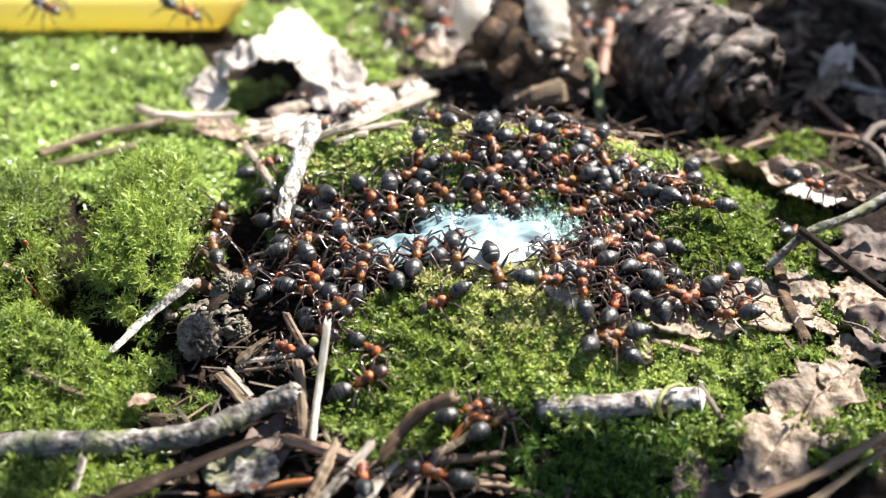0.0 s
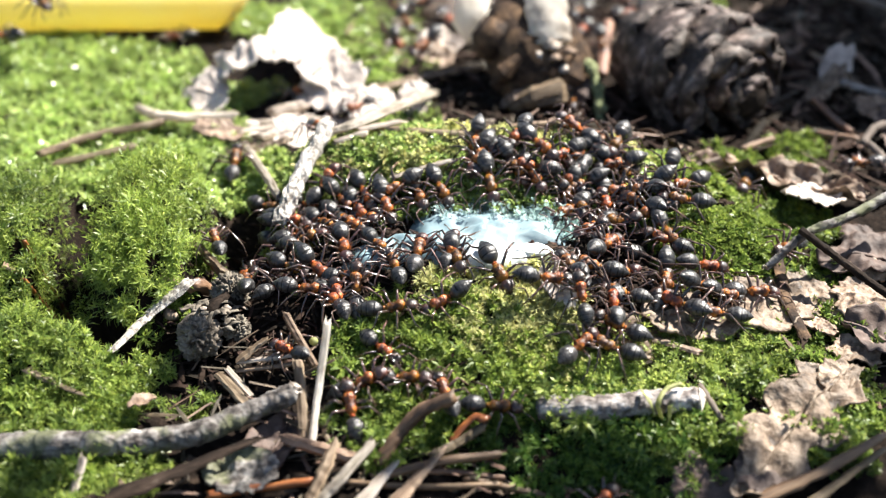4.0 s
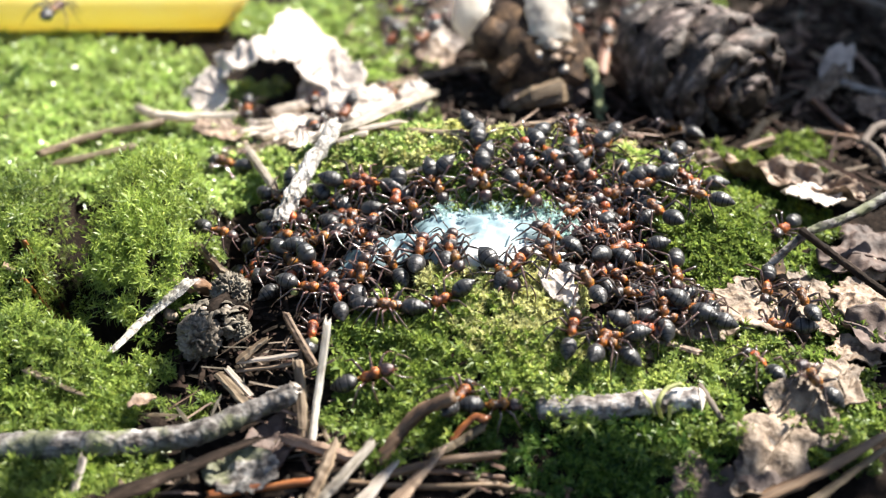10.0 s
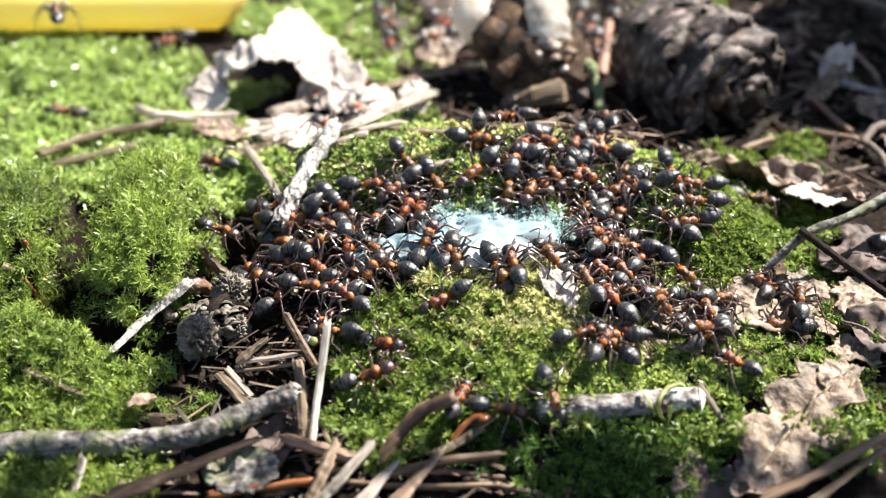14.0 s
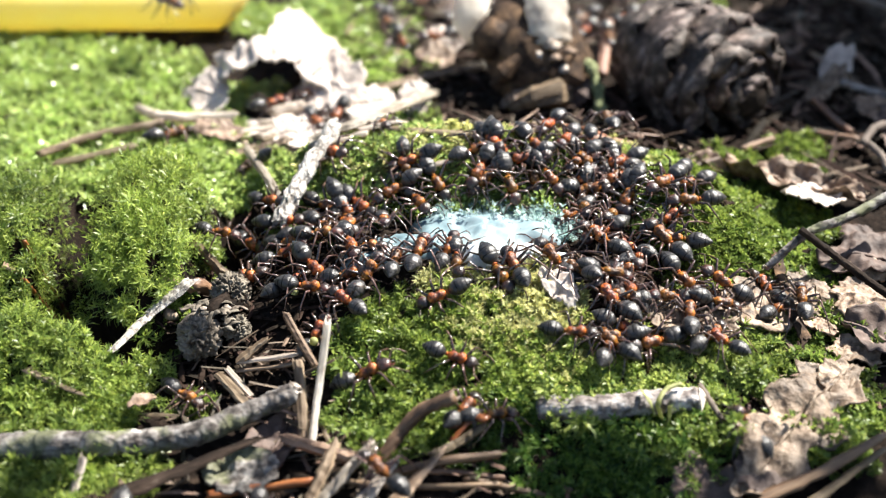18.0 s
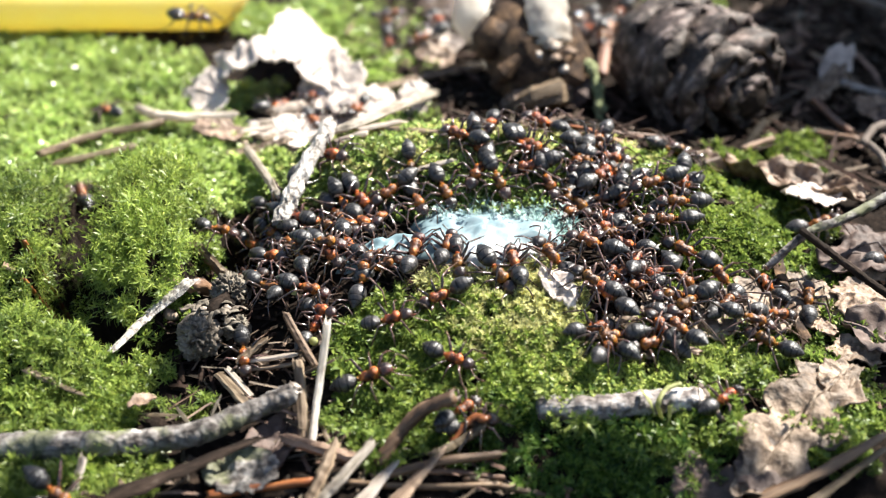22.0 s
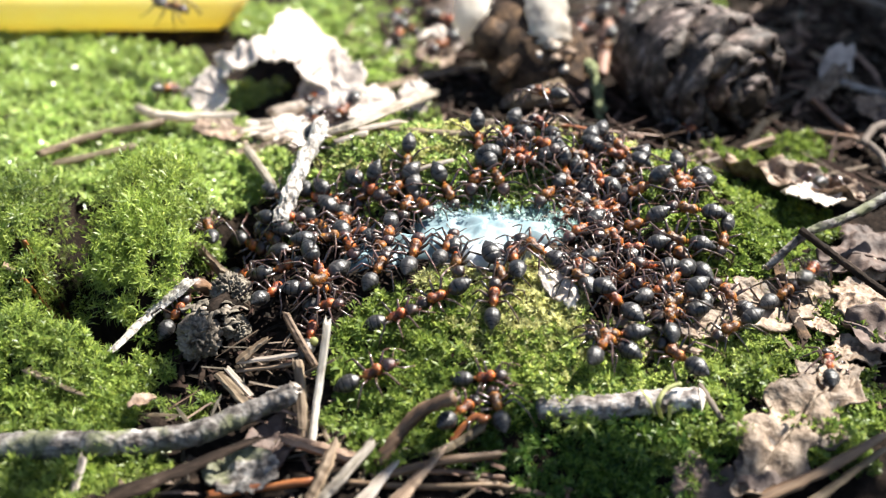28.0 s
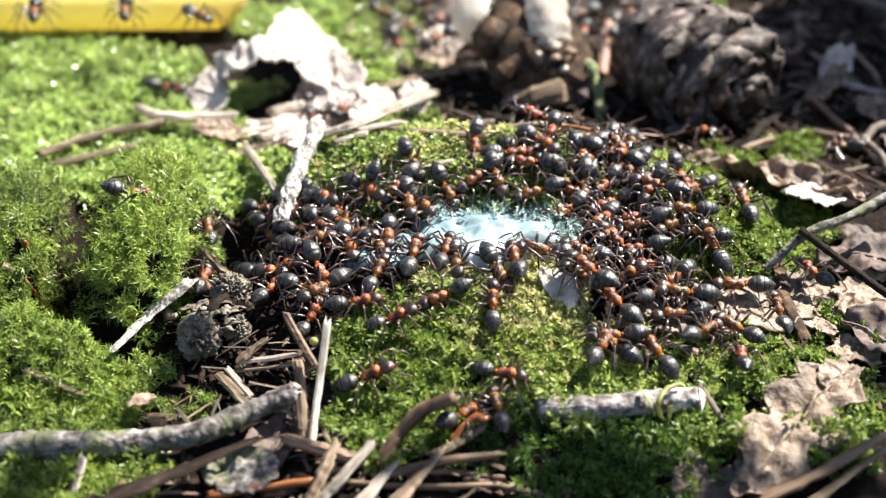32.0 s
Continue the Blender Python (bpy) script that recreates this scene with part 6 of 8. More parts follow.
    go(ants[20], (0, -8.5, -9.7, 76), (3, -7.9, -10, 59), (6, -9, -10.6, 87), (9.5, -8.5, -9.8, 74), (13, -8.5, -9.7, 76), (16.5, -7.8, -9.6, 57), (19, -8.6, -9.7, 77), (22, -8.4, -9.8, 73), (25, -13.9, -23.5, 171), (28.5, -4.4, 4, -100), (32, -4, 3.8, -87))
    go(ants[21], (0, -5.9, -9.4, 112), (3, -5.7, -9.6, 113), (6, -5.6, -8.4, 100), (9.5, -6.1, -8.3, 115), (13, -6.3, -8.9, 155), (16.5, -5.1, -7.5, 122), (19, -5.7, -7.8, 83), (22, -5.1, -8.7, 61), (25, -6.7, -8.7, 28), (28.5, -7.3, -8.7, 68), (32, -7.3, -9, 69))
    go(ants[22], (0, -2.8, -7.4, 82), (3, -2.8, -7.4, 82), (6, -2.4, -7, 80), (9.5, -2.7, -7, 81), (13, -2.4, -7, 82), (16.5, -1.6, -5.1, 68), (19, -2.5, -7, 75), (22, -2.9, -7, 76), (25, -2.9, -7, 76), (28.5, -2.9, -7, 76), (32, -2.9, -7, 76))
    go(ants[23], (0, 0.9, -5.7, 58), (3, 0.8, -5.8, 64), (6, 1.1, -5.9, 74), (9.5, 0.7, -6.2, 74), (13, 0.7, -6, 82), (16.5, 0.7, -6, 80), (19, 0.7, -6.2, 68), (22, 0.4, -6.1, 75), (25, 0.4, -6.3, 72), (28.5, 0.4, -6.1, 75), (32, 0.3, -6.4, 76))
    go(ants[24], (0, 2.1, -8.3, -84), (3, 2.2, -8.3, -81), (6, 2.2, -8.3, -82), (9.5, 2.1, -8.3, -83), (13, 2.1, -8.5, -84), (16.5, 2.1, -8.3, -83), (19, 2.1, -8.8, -88), (22, 2.3, -8.8, -88), (25, 2.2, -8.8, -87), (28.5, 2.2, -8.6, -87), (32, 2.1, -8.9, -87))
    go(ants[25], (0, 6.2, -10.7, -79), (3, 6.7, -10.6, -69), (6, 6.5, -10.6, -72), (9.5, 7.1, -11.2, -61), (13, 6.9, -11.2, -64), (16.5, 6.8, -10.8, -67), (19, 6.7, -10.7, -71), (22, 6.7, -10.7, -67), (25, 6.9, -11.2, -64), (28.5, 6.7, -10.7, -67), (32, 6.7, -10.7, -71))
    go(ants[26], (0, -0.1, -14.5, -159), (3, 0, -14.6, -157), (6, 0, -14.5, -155), (9.5, 0, -14.5, -155), (13, 0.1, -14.5, -157), (16.5, 0, -14.4, -157), (19, -0.4, -13.9, -158), (22, -0.3, -13.8, -154), (25, -0.2, -13.9, -158), (28.5, -0.2, -13.8, -157), (32, -0.3, -14, -156))
    go(ants[27], (0, -12.4, -14, -11), (3, -11.6, -11.9, 98), (6, -11.5, -11.8, 102), (9.5, -11.6, -11.9, 98), (13, -11.6, -11.9, 98), (16.5, -11.6, -11.9, 98), (19, -9.9, -13.7, 150), (22, -11.6, -11.9, 98), (25, -11.6, -11.9, 98), (28.5, -5.2, -16.8, 2), (32, -4.5, -16.4, 8))
    go(ants[28], (0, -10.9, -14.1, -62), (3, -4.9, -15.4, -1), (6, -4.8, -15.7, -14), (9.5, -5.9, -15.1, 173), (13, -12, -16.1, 167), (16.5, -24.4, -20.3, 115), (19, -28, -23.5, -43), (22, -21.8, -7, 79), (25, -20, -8.8, -41), (28.5, -20, -8.8, -41), (32, -23.2, -3, -52))
    go(ants[29], (0, -7.5, -19.4, -47), (3, -5.9, -19.7, -53), (6, -6.4, -19.3, -49), (9.5, -7.3, -18.6, -81), (13, -7.2, -14.9, 2), (16.5, -6.2, -14.6, -18), (19, -5.7, -19.1, -25), (22, 1.4, -21.7, -28), (25, 0.3, -22.4, -45), (28.5, 1, -22.2, -31), (32, 7, -23.5, -19))
    go(ants[30], (0, -16.7, -17.9, 148), (3, -16.8, -17.9, 138), (6, -16.7, -17.8, 136), (9.5, -14.5, -15.5, 80), (13, -12.6, -16.4, 31), (16.5, -13.2, -15.4, 48), (19, -13.5, -15.6, 56), (22, -13.6, -15.1, 58), (25, -13.6, -15.3, 75), (28.5, -14.4, -15.3, 83), (32, -14.2, -13.5, 62))
    go(ants[31], (0, -7.9, -23.2, 20), (3, -7.9, -23.2, 17), (6, -7.3, -22.7, 17), (9.5, -7.2, -22.9, 13), (13, -7.2, -22.9, 13), (16.5, -7.2, -22.8, 10), (19, -7.2, -22.9, 13), (22, -7.2, -22.7, 12), (25, -7.2, -22.6, 14), (28.5, -7.2, -22.7, 12), (32, -7.2, -22.8, 13))
    go(ants[32], (0, -28.9, 5.7, 125), (3, -27.4, 6, 161), (6, -26.8, 26, -46, 1.7), (9.5, -21.1, 15.7, 143), (13, -29.9, 23.1, 144), (16.5, -36.4, 32.8, 39), (19, -36.8, 32.1, 30), (22, -16.3, -3.6, 98), (25, -15, -8.4, 169), (28.5, -14.3, -9.7, -135), (32, -14.4, -10.6, -137))
    go(ants[33], (0, 6.3, 11.3, -85), (3, 3.7, 9.8, -105), (6, 2.9, 9.6, -84), (9.5, 4, 9.6, -84), (13, 0.9, 9.3, -83), (16.5, -27.9, -2.2, 71), (19, -30.1, -53.3, 270), (25, -38.6, -38.3, -40), (28.5, -31.9, -52.6, 270), (32, -36.4, 1, 17))
    go(ants[34], (0, 6, 7.4, -139), (3, 4.9, 9, -109), (6, 5.2, 8.8, -115), (9.5, 4.3, 7.6, -107), (13, 3.8, 7.1, -134), (16.5, 4.1, 7.2, -112), (19, 3.7, 7.5, -130), (22, 4.1, 7.4, -113), (25, 4.2, 7.4, -113), (28.5, 4.1, 7.2, -112), (32, 3.8, 7.1, -134))
    go(ants[35], (0, 10.4, 8.1, -46), (3, 11.8, 8, -49), (6, 11.1, 7.1, -65), (9.5, 12.2, 7.5, -53), (13, 13.2, 7.6, -63), (16.5, 13.1, 7.5, -62), (19, 12.8, 7.4, -64), (22, 12.8, 7.1, -45), (25, 12.8, 7.1, -67), (28.5, 14.5, 7.7, -76), (32, 14.6, 7, -64))
    go(ants[36], (0, 9.1, 5.9, -83), (3, 9.6, 7.7, -102), (6, 5.6, 5.7, -82), (9.5, 5.4, 6.7, -88), (13, 5.2, 6.4, -87), (16.5, 7.6, 5.3, -94), (19, 7.6, 5.7, -72), (22, 7.7, 5.7, -85), (25, 73, 15.2, 0), (28.5, 10.9, 4.5, -84), (32, 17.1, 6.4, -97))
    go(ants[37], (0, 13.9, 9.3, -141), (3, 13.9, 10, -135), (6, 13.3, 9.8, -128), (9.5, 14.2, 11, -141), (13, 10.1, 11.7, -127), (16.5, 14.2, 17.6, 94), (19, 13.2, 14.4, -119), (22, 12.2, 17, 146), (25, 12.4, 17, 95), (28.5, 12.7, 15.6, 117), (32, 11.2, 19, 164))
    go(ants[38], (0, 11.5, 18.1, 153), (3, 29.3, 19.3, -124), (6, 21.1, 12.5, -107), (9.5, 27.7, 9.4, -117), (13, 26.3, 8.1, -142), (16.5, 71, 31.3, 0), (28.5, 23.3, 9.4, -131), (32, 23.7, 9.3, -129))
    go(ants[39], (0, 10.2, 12.2, -2), (3, 11.2, 12.2, 42), (6, 8.9, 8.7, -57), (9.5, 9.2, 8.3, -105), (13, 9, 8.3, -93), (16.5, 7.5, 8.4, -91), (19, 5.3, 6.5, -139), (22, 5.7, 6.5, -130), (25, 6.9, 6.2, -70), (28.5, 6.9, 6.2, -70), (32, 6.9, 6.4, -78))
    go(ants[40], (0, 15.4, 13.3, 6), (3, 16, 14.7, -152), (6, 15.7, 15.9, 86), (9.5, 16.1, 14.8, 82), (13, 16.5, 14.3, 110), (16.5, 19, 12.7, 147), (19, 20.1, 11.3, -105), (22, 23.8, 11.1, -69), (25, 20.4, 10.6, -36), (28.5, 20.8, 10.9, -18), (32, 21.1, 11.6, -19))
    go(ants[41], (0, 5.9, 12.7, -104), (3, 7.1, 13.1, -83), (6, 9.1, 12.3, -113), (9.5, 9.5, 11, -91), (13, 4.8, 11.4, -90), (16.5, 8, 18.1, 169), (19, 7.3, 11.1, -83), (22, 6.4, 15, -97), (25, 5.9, 14.7, -94), (28.5, 8.1, 12.6, -107), (32, 13.8, 13.7, -101))
    go(ants[42], (0, 15.2, 7.6, -156), (3, 16.2, 6.9, -150), (6, 17.8, 7.6, -163), (9.5, -19.7, 8.6, -104), (13, -17, 9.6, -106), (16.5, -18.2, 12.1, -101), (19, -21.2, 17.7, 117), (22, -28, 19.4, 119), (25, -18, 8.7, -100), (28.5, -10, 8.1, -136), (32, -8.9, 7, -124))
    go(ants[43], (0, 13.9, 5.3, -160), (3, 14.5, 7.5, -128), (6, 15.5, 8, -116), (9.5, 14.7, 7.7, -111), (13, 15.1, 7.7, -104), (16.5, 16.2, 8.1, -98), (19, 17.3, 7.7, -161), (22, 19.6, 7.6, -149), (25, 19.1, 6.9, -154), (28.5, 19.4, 6.9, -130), (32, 19.3, 6.4, -122))
    go(ants[44], (0, 19.7, 10.3, 110), (3, 21.2, 10.5, -17), (6, 21.7, 10.3, -21), (9.5, 24.9, 5.6, 43), (13, 27.2, 8, 8), (16.5, 20.1, 6.4, 25), (19, 18, 6.5, -1), (22, 19.7, 4.4, 1), (25, 18.7, 5.3, -160), (28.5, 12.4, 4.6, -117), (32, 11, 4.5, -163))
    go(ants[45], (0, 19.4, 5.4, -99), (3, 16.4, 3.3, -96), (6, 17.4, 4.9, -93), (9.5, 17.5, 4.8, -68), (13, 17.3, 2.9, -111), (16.5, 17.1, 3, -86), (19, 16.8, 3.3, -93), (22, 16.5, 3.7, -67), (25, 16.6, 3, -84), (28.5, 16.5, 3.3, -97), (32, 22.8, 14.3, -102))
    go(ants[46], (0, 18.3, 4.7, -133), (3, 15.3, 5.1, -126), (6, 15.2, 6, -105), (9.5, 15.3, 5.1, -115), (13, 14.4, 5.2, -109), (16.5, 11.4, 7.9, -92), (19, 11.7, 8, -89), (22, 14.3, 5.2, -102), (25, 14.9, 5.4, -97), (28.5, 15.6, 5.2, -127), (32, 16.4, 4.9, -116))
    go(ants[47], (0, 21.7, 6.3, -141), (3, 21.2, 6.5, -166), (6, 21.2, 5.6, -140), (9.5, 20.2, 6.1, -141), (13, 20.4, 6.2, -135), (16.5, 21.5, 6.7, -153), (19, 20.7, 8.4, -136), (22, 21.8, 6.5, -149), (25, 21.5, 6.6, -150), (28.5, 21.9, 4.7, -141), (32, 19.7, 4.4, -155))
    go(ants[48], (0, 23.5, 9.9, 112), (3, 24, 8, 150), (6, 20.8, 9.9, -167), (9.5, 17.7, 9.8, 160), (13, 17.7, 8.5, -52), (16.5, 19.6, 8.3, -100), (19, 21.4, 10.2, -153), (22, 17.4, 8.5, 146), (25, 19, 8.3, 46), (28.5, 18.3, 8.1, 130), (32, 22.5, 9.3, 136))
    go(ants[49], (0, 23.5, 4.1, -195), (3, 22.3, 4.3, -187), (6, 24, 4.4, -205), (9.5, 19.5, 3.2, -185), (13, 22.8, 2.2, -190), (16.5, 71.7, -4.5, 0), (28.5, 16.4, -2.5, 113), (32, 16.8, -8, 64))
    go(ants[50], (0, 25.1, 4, -219), (3, 24, 2.9, -224), (6, 25.1, 1.4, -221), (9.5, 25, 0.4, -237), (13, 26.5, -0.8, -228), (16.5, 25.9, -1.8, -242), (19, 25.6, -3, 122), (22, 27.1, -3.7, 116), (25, 28.1, -4, 147), (28.5, 28.1, -5, 123), (32, 30.7, -2.9, 116))
    go(ants[51], (0, 24.1, -0.4, -146), (3, 24.3, -1, -134), (6, 24.5, 0, -150), (9.5, 22.9, 2.2, -130), (13, 22.2, 2.2, -120), (16.5, 21.6, 3.5, -125), (19, 23, 4.1, -110), (22, 22.8, 4.2, -101), (25, 21.9, 2.6, -124), (28.5, 21, 2.4, -129), (32, 25.4, 4.1, -121))
    go(ants[52], (0, 24.6, -2.8, 149), (3, 25.2, -2.8, 149), (6, 25.6, -2.9, 147), (9.5, 25.6, -3.1, 145), (13, 21.8, -1.1, -163), (16.5, 22.8, -3.6, -159), (19, 23, -6.2, 58), (22, 22.8, -6.6, 44), (25, 21.9, -7.9, 73), (28.5, 23.7, -11.6, 44, 1.4), (32, 24.2, -11.8, 37, 1.4))
    go(ants[53], (0, 22.8, 0, -145), (3, 23.3, 0, -150), (6, 27.7, -5.6, 40), (9.5, 22.7, -9, -26), (13, 22.1, -5.5, -20), (16.5, 31.1, -11.1, 20, 1.5), (19, 30.9, -15.5, -38, 1.4), (22, 34.4, -15.1, -16, 1.5), (25, 35.5, -16.3, -22), (28.5, 32.2, -16.2, -155, 1.4), (32, 32.3, -15.5, 137, 1.4))
    go(ants[54], (0, 19, -5.7, -161), (3, 18.9, -4.8, 177), (6, 19.2, -6.1, -150), (9.5, 17.8, -4.9, -126), (13, 17.6, -4.2, -131), (16.5, 17.4, -6.9, -132), (19, 24.1, -19.8, -82), (22, 23.4, -16.6, 134), (25, 15.4, -9.9, 102), (28.5, 15, -10.2, 103), (32, 15.4, -12.4, 141, 2.5))
    go(ants[55], (0, 7.7, 4, -62), (3, 19.5, 4.3, -76), (6, 19.7, 4.4, -88), (9.5, 19.4, 4.3, -77), (13, 14.3, 5.6, -68), (16.5, 11.7, 6.4, -64), (19, 6.5, 11.7, -63), (22, 10, 11.1, -52), (25, 8.8, 10.6, -54), (28.5, 9.6, 10.4, -54), (32, 10.5, 10.6, -38))
    go(ants[56], (0, 18.4, -4.9, 52), (3, 18.5, -5, 51), (6, 22.2, -5.6, 47), (9.5, 19.5, -5.8, 46), (13, 16.6, -6.8, 127), (16.5, 17.8, -4.8, 60), (19, 17.3, -4.4, 112), (22, 17.3, -4.8, 141), (25, 16.5, -6.2, 157), (28.5, 19.2, -3.6, 134), (32, 19.2, -3.6, 136))
    go(ants[57], (0, 14, -7.5, 135), (3, 12.3, -8.4, -165), (6, 16.2, -9.6, 169), (9.5, 12.3, -4.9, 134), (13, 12.9, -5.1, 132), (16.5, 13.8, -54.5, 270), (25, -64.1, 58.1, 118, 8.1), (28.5, -78, 67, 180), (32, -60.5, 55.7, -81, 7.8))
    go(ants[58], (0, 12.4, -8.4, 98), (3, 12.5, -8.4, 96), (6, 14, -9.8, 114), (9.5, 11.7, -9.9, 160, 2.5), (13, 12, -8.2, 130), (16.5, 11.9, -8.1, 133), (19, 11.9, -8.1, 133), (22, 11.8, -7.8, 136), (25, 10.9, -7, 144), (28.5, 10.2, -6.7, 146), (32, 10.5, -7.1, -180))
    go(ants[59], (0, 11.6, -14.3, 1, 2.5), (3, 11.6, -14.5, -9, 2.5), (6, 11.6, -13.8, 4, 2.5), (9.5, 8.7, -9.8, 56), (13, 8.3, -9.6, 108), (16.5, 8.2, -9.6, 106), (19, 8.3, -9.6, 109), (22, 8.4, -9.5, 102), (25, 8.2, -9.3, 107), (28.5, 8.4, -9.2, 102), (32, 8.6, -8.9, 97))
    go(ants[60], (0, 15.8, -12.3, -154, 2.5), (3, 18, -52.6, 270), (6, 33.9, -20.8, 168), (9.5, 34, -20.5, 125), (13, 31.7, -20.9, 127), (16.5, 30.3, -19.6, 142), (19, 30.1, -18, 136, 1.4), (22, 31.8, -17.8, 112), (25, 30.2, -25, 40), (28.5, 41.7, -19.8, 89), (32, 32.2, -20.2, 86))
    go(ants[61], (0, 19.8, -12.3, 147), (3, 19.5, -12.6, 163), (6, 20.4, -11.6, 149), (9.5, 18.8, -12.8, -171), (13, 20.7, -12.8, -175), (16.5, 19.7, -13.2, 172), (19, 17.1, -12.3, -57), (22, 26.7, -12.2, 2, 1.4), (25, 25.8, -17, -27, 1.4), (28.5, 32.1, -2.4, -93), (32, 29.9, -2.3, -182))
    go(ants[62], (0, 18.8, -14.2, 70), (3, 18.7, -13.8, 92), (6, 19, -13.1, 85), (9.5, 19.9, -15.9, 15), (13, 21.5, -17, -8), (16.5, 19.6, -17.4, -12), (19, 20.5, -15.6, -41), (22, 22.9, -11.3, 56), (25, 23.7, -8.9, -142), (28.5, 22.7, -8, -166), (32, 22.7, -8.2, -160))
    go(ants[63], (0, 15.2, -14.8, 99, 2.5), (3, 15, -15.1, 103, 2.5), (6, 14.1, -12.6, 130, 2.5), (9.5, 12.1, -17.8, 116), (13, 14.1, -17.9, 77), (16.5, 15.8, -19, -3), (19, 14.5, -18.7, -11), (22, 16.6, -17.1, 21), (25, 15.9, -17.3, 0), (28.5, 6.9, -19.5, 123), (32, 5.6, -14.9, 90))
    go(ants[64], (0, 16.7, -17.9, 59), (3, 14.7, -19.7, 51), (6, 16.7, -19.1, 69), (9.5, 16.7, -18.9, 65), (13, 16.7, -19, 65), (16.5, 16.8, -19, 68), (19, 17.4, -19, 71), (22, 17.3, -19.1, 61), (25, 16.7, -19.1, 69), (28.5, 16.7, -19.2, 65), (32, 16.7, -19.4, 65))
    go(ants[65], (0, 17.6, -19.3, 145), (3, 17.4, -19.7, 157), (6, 17.9, -19, 131), (9.5, 17.8, -19, 132), (13, 17.7, -19.1, 135), (16.5, 17.8, -19, 133), (19, 18.2, -18.7, 121), (22, 17.9, -18.8, 130), (25, 17.9, -18.7, 132), (28.5, 17.6, -18.8, 141), (32, 17.6, -19, 142))
    go(ants[66], (0, 18.4, -18.2, -171), (3, 18.4, -17.6, 170), (6, 18.4, -16.8, 150), (9.5, 18.3, -18.3, -174), (13, 18.3, -18.1, 171), (16.5, 18.3, -18.3, -174), (19, 18.3, -18.3, -174), (22, 18.3, -18.3, -174), (25, 18.3, -18.3, -174), (28.5, 18.3, -18.3, -174), (32, 18.3, -18.3, -174))
    go(ants[67], (0, 22.5, -7.6, -127), (3, 24.6, -8.4, -75), (6, 24.4, -10.2, -83), (9.5, 25.8, -9.2, -84, 1.3), (13, 27.3, -8.9, -53, 1.3), (16.5, 27.1, -9.7, -56, 1.3), (19, 27.2, -9.3, -46, 1.3), (22, 27, -9.4, -51, 1.3), (25, 24.8, -10.7, -144, 1.4), (28.5, 25, -10.9, -139, 1.4), (32, 25.4, -10, -129, 1.3))
    go(ants[68], (0, 23.6, -8.5, -170), (3, 23.7, -8.2, -164), (6, 24.5, -9.8, 85), (9.5, 24.7, -12.7, 25, 1.4), (13, 22.2, -14.4, 17), (16.5, 25.4, -16, 4, 1.4), (19, 29.4, -16.4, 47, 1.4), (22, 31.8, -11.7, 51, 1.5), (25, 19.3, -24.6, -145), (28.5, 14.4, -8.8, -162), (32, 15.4, -6.9, 162))
    go(ants[69], (0, 23.6, -11.1, 103), (3, 37.8, 14.1, -110), (6, 46.6, 22.3, 153), (9.5, 41.6, 27.2, 177), (13, 31.9, 32.4, 117), (16.5, 21, 20.3, 93), (19, 21.1, 19.4, 99), (22, 27.2, -13.6, -151, 1.4), (25, 26.9, -13.8, -165, 1.4), (28.5, 26.1, -13, -146, 1.4), (32, 26.3, -11.9, 180, 1.4))
    go(ants[70], (0, 27.6, -12.2, -145, 1.4), (3, 25.8, -10.4, 168, 1.4), (6, 26.1, -12.7, 147, 1.4), (9.5, 26.3, -13.5, 152, 1.4), (13, 17, -18.8, -179), (16.5, 18, -13.8, 133), (19, 18, -13.8, 136), (22, 17.7, -13.6, 136), (25, 17.4, -14, 143), (28.5, 18.4, -13.8, 132), (32, 18.5, -13.8, 129))
    go(ants[71], (0, 34.3, -11.8, -116, 1.5), (3, 36.9, -10.2, -92, 1.5), (6, 31.7, -10.1, 15, 1.5), (9.5, 35.2, -7.1, -129), (13, 36.8, -6.9, -92), (16.5, 37.9, -5.8, 50), (19, 38.2, -9.9, 46), (22, 37.4, -11.7, 11, 1.5), (25, 69.4, -19.3, 0), (32, -47.2, 56.8, -82, 7.8))
    go(ants[72], (0, 31.9, -14.5, 163, 1.5), (3, 31.8, -14.4, 159, 1.5), (6, 29.6, -14, 171, 1.4), (9.5, 28.4, -14.2, 154, 1.4), (13, 28.9, -14, 123, 1.4), (16.5, 26.5, -14.6, 99, 1.4), (19, 27.1, -14.6, 86, 1.4), (22, 26, -17.6, 127, 1.4), (25, 27.2, -16.8, -163, 1.4), (28.5, 26.3, -15.6, 157, 1.4), (32, 25.5, -14.8, -165, 1.4))
    go(ants[73], (0, 31.1, -7.9, -132, 1.3), (3, 35.2, -7.6, -17), (6, 37.8, -8.9, 43), (9.5, 38.7, -10.7, -20), (13, 38, -12.5, 179), (16.5, 32, -7.4, 137, 1.3), (19, 31.3, -7.8, 150, 1.3), (22, 31.5, -7, 134, 1.3), (25, 30.3, -7.2, 142, 1.3), (28.5, 31.9, -10.1, 139, 1.5), (32, 33.4, -8.2, 178, 1.5))
    go(ants[74], (0, 42.6, 4.6, 54), (3, 41.7, 4.2, 58), (6, 40.3, 1.4, -143), (9.5, 71.8, -2.6, 0), (13, 28.6, -1.1, -154), (16.5, 27.3, -3.1, 159), (19, 26, -2.8, 170), (22, 26, -0.9, -175), (25, 25.6, 2.3, -147), (28.5, 25.1, 0.9, -141), (32, 23.1, -1.6, -176))
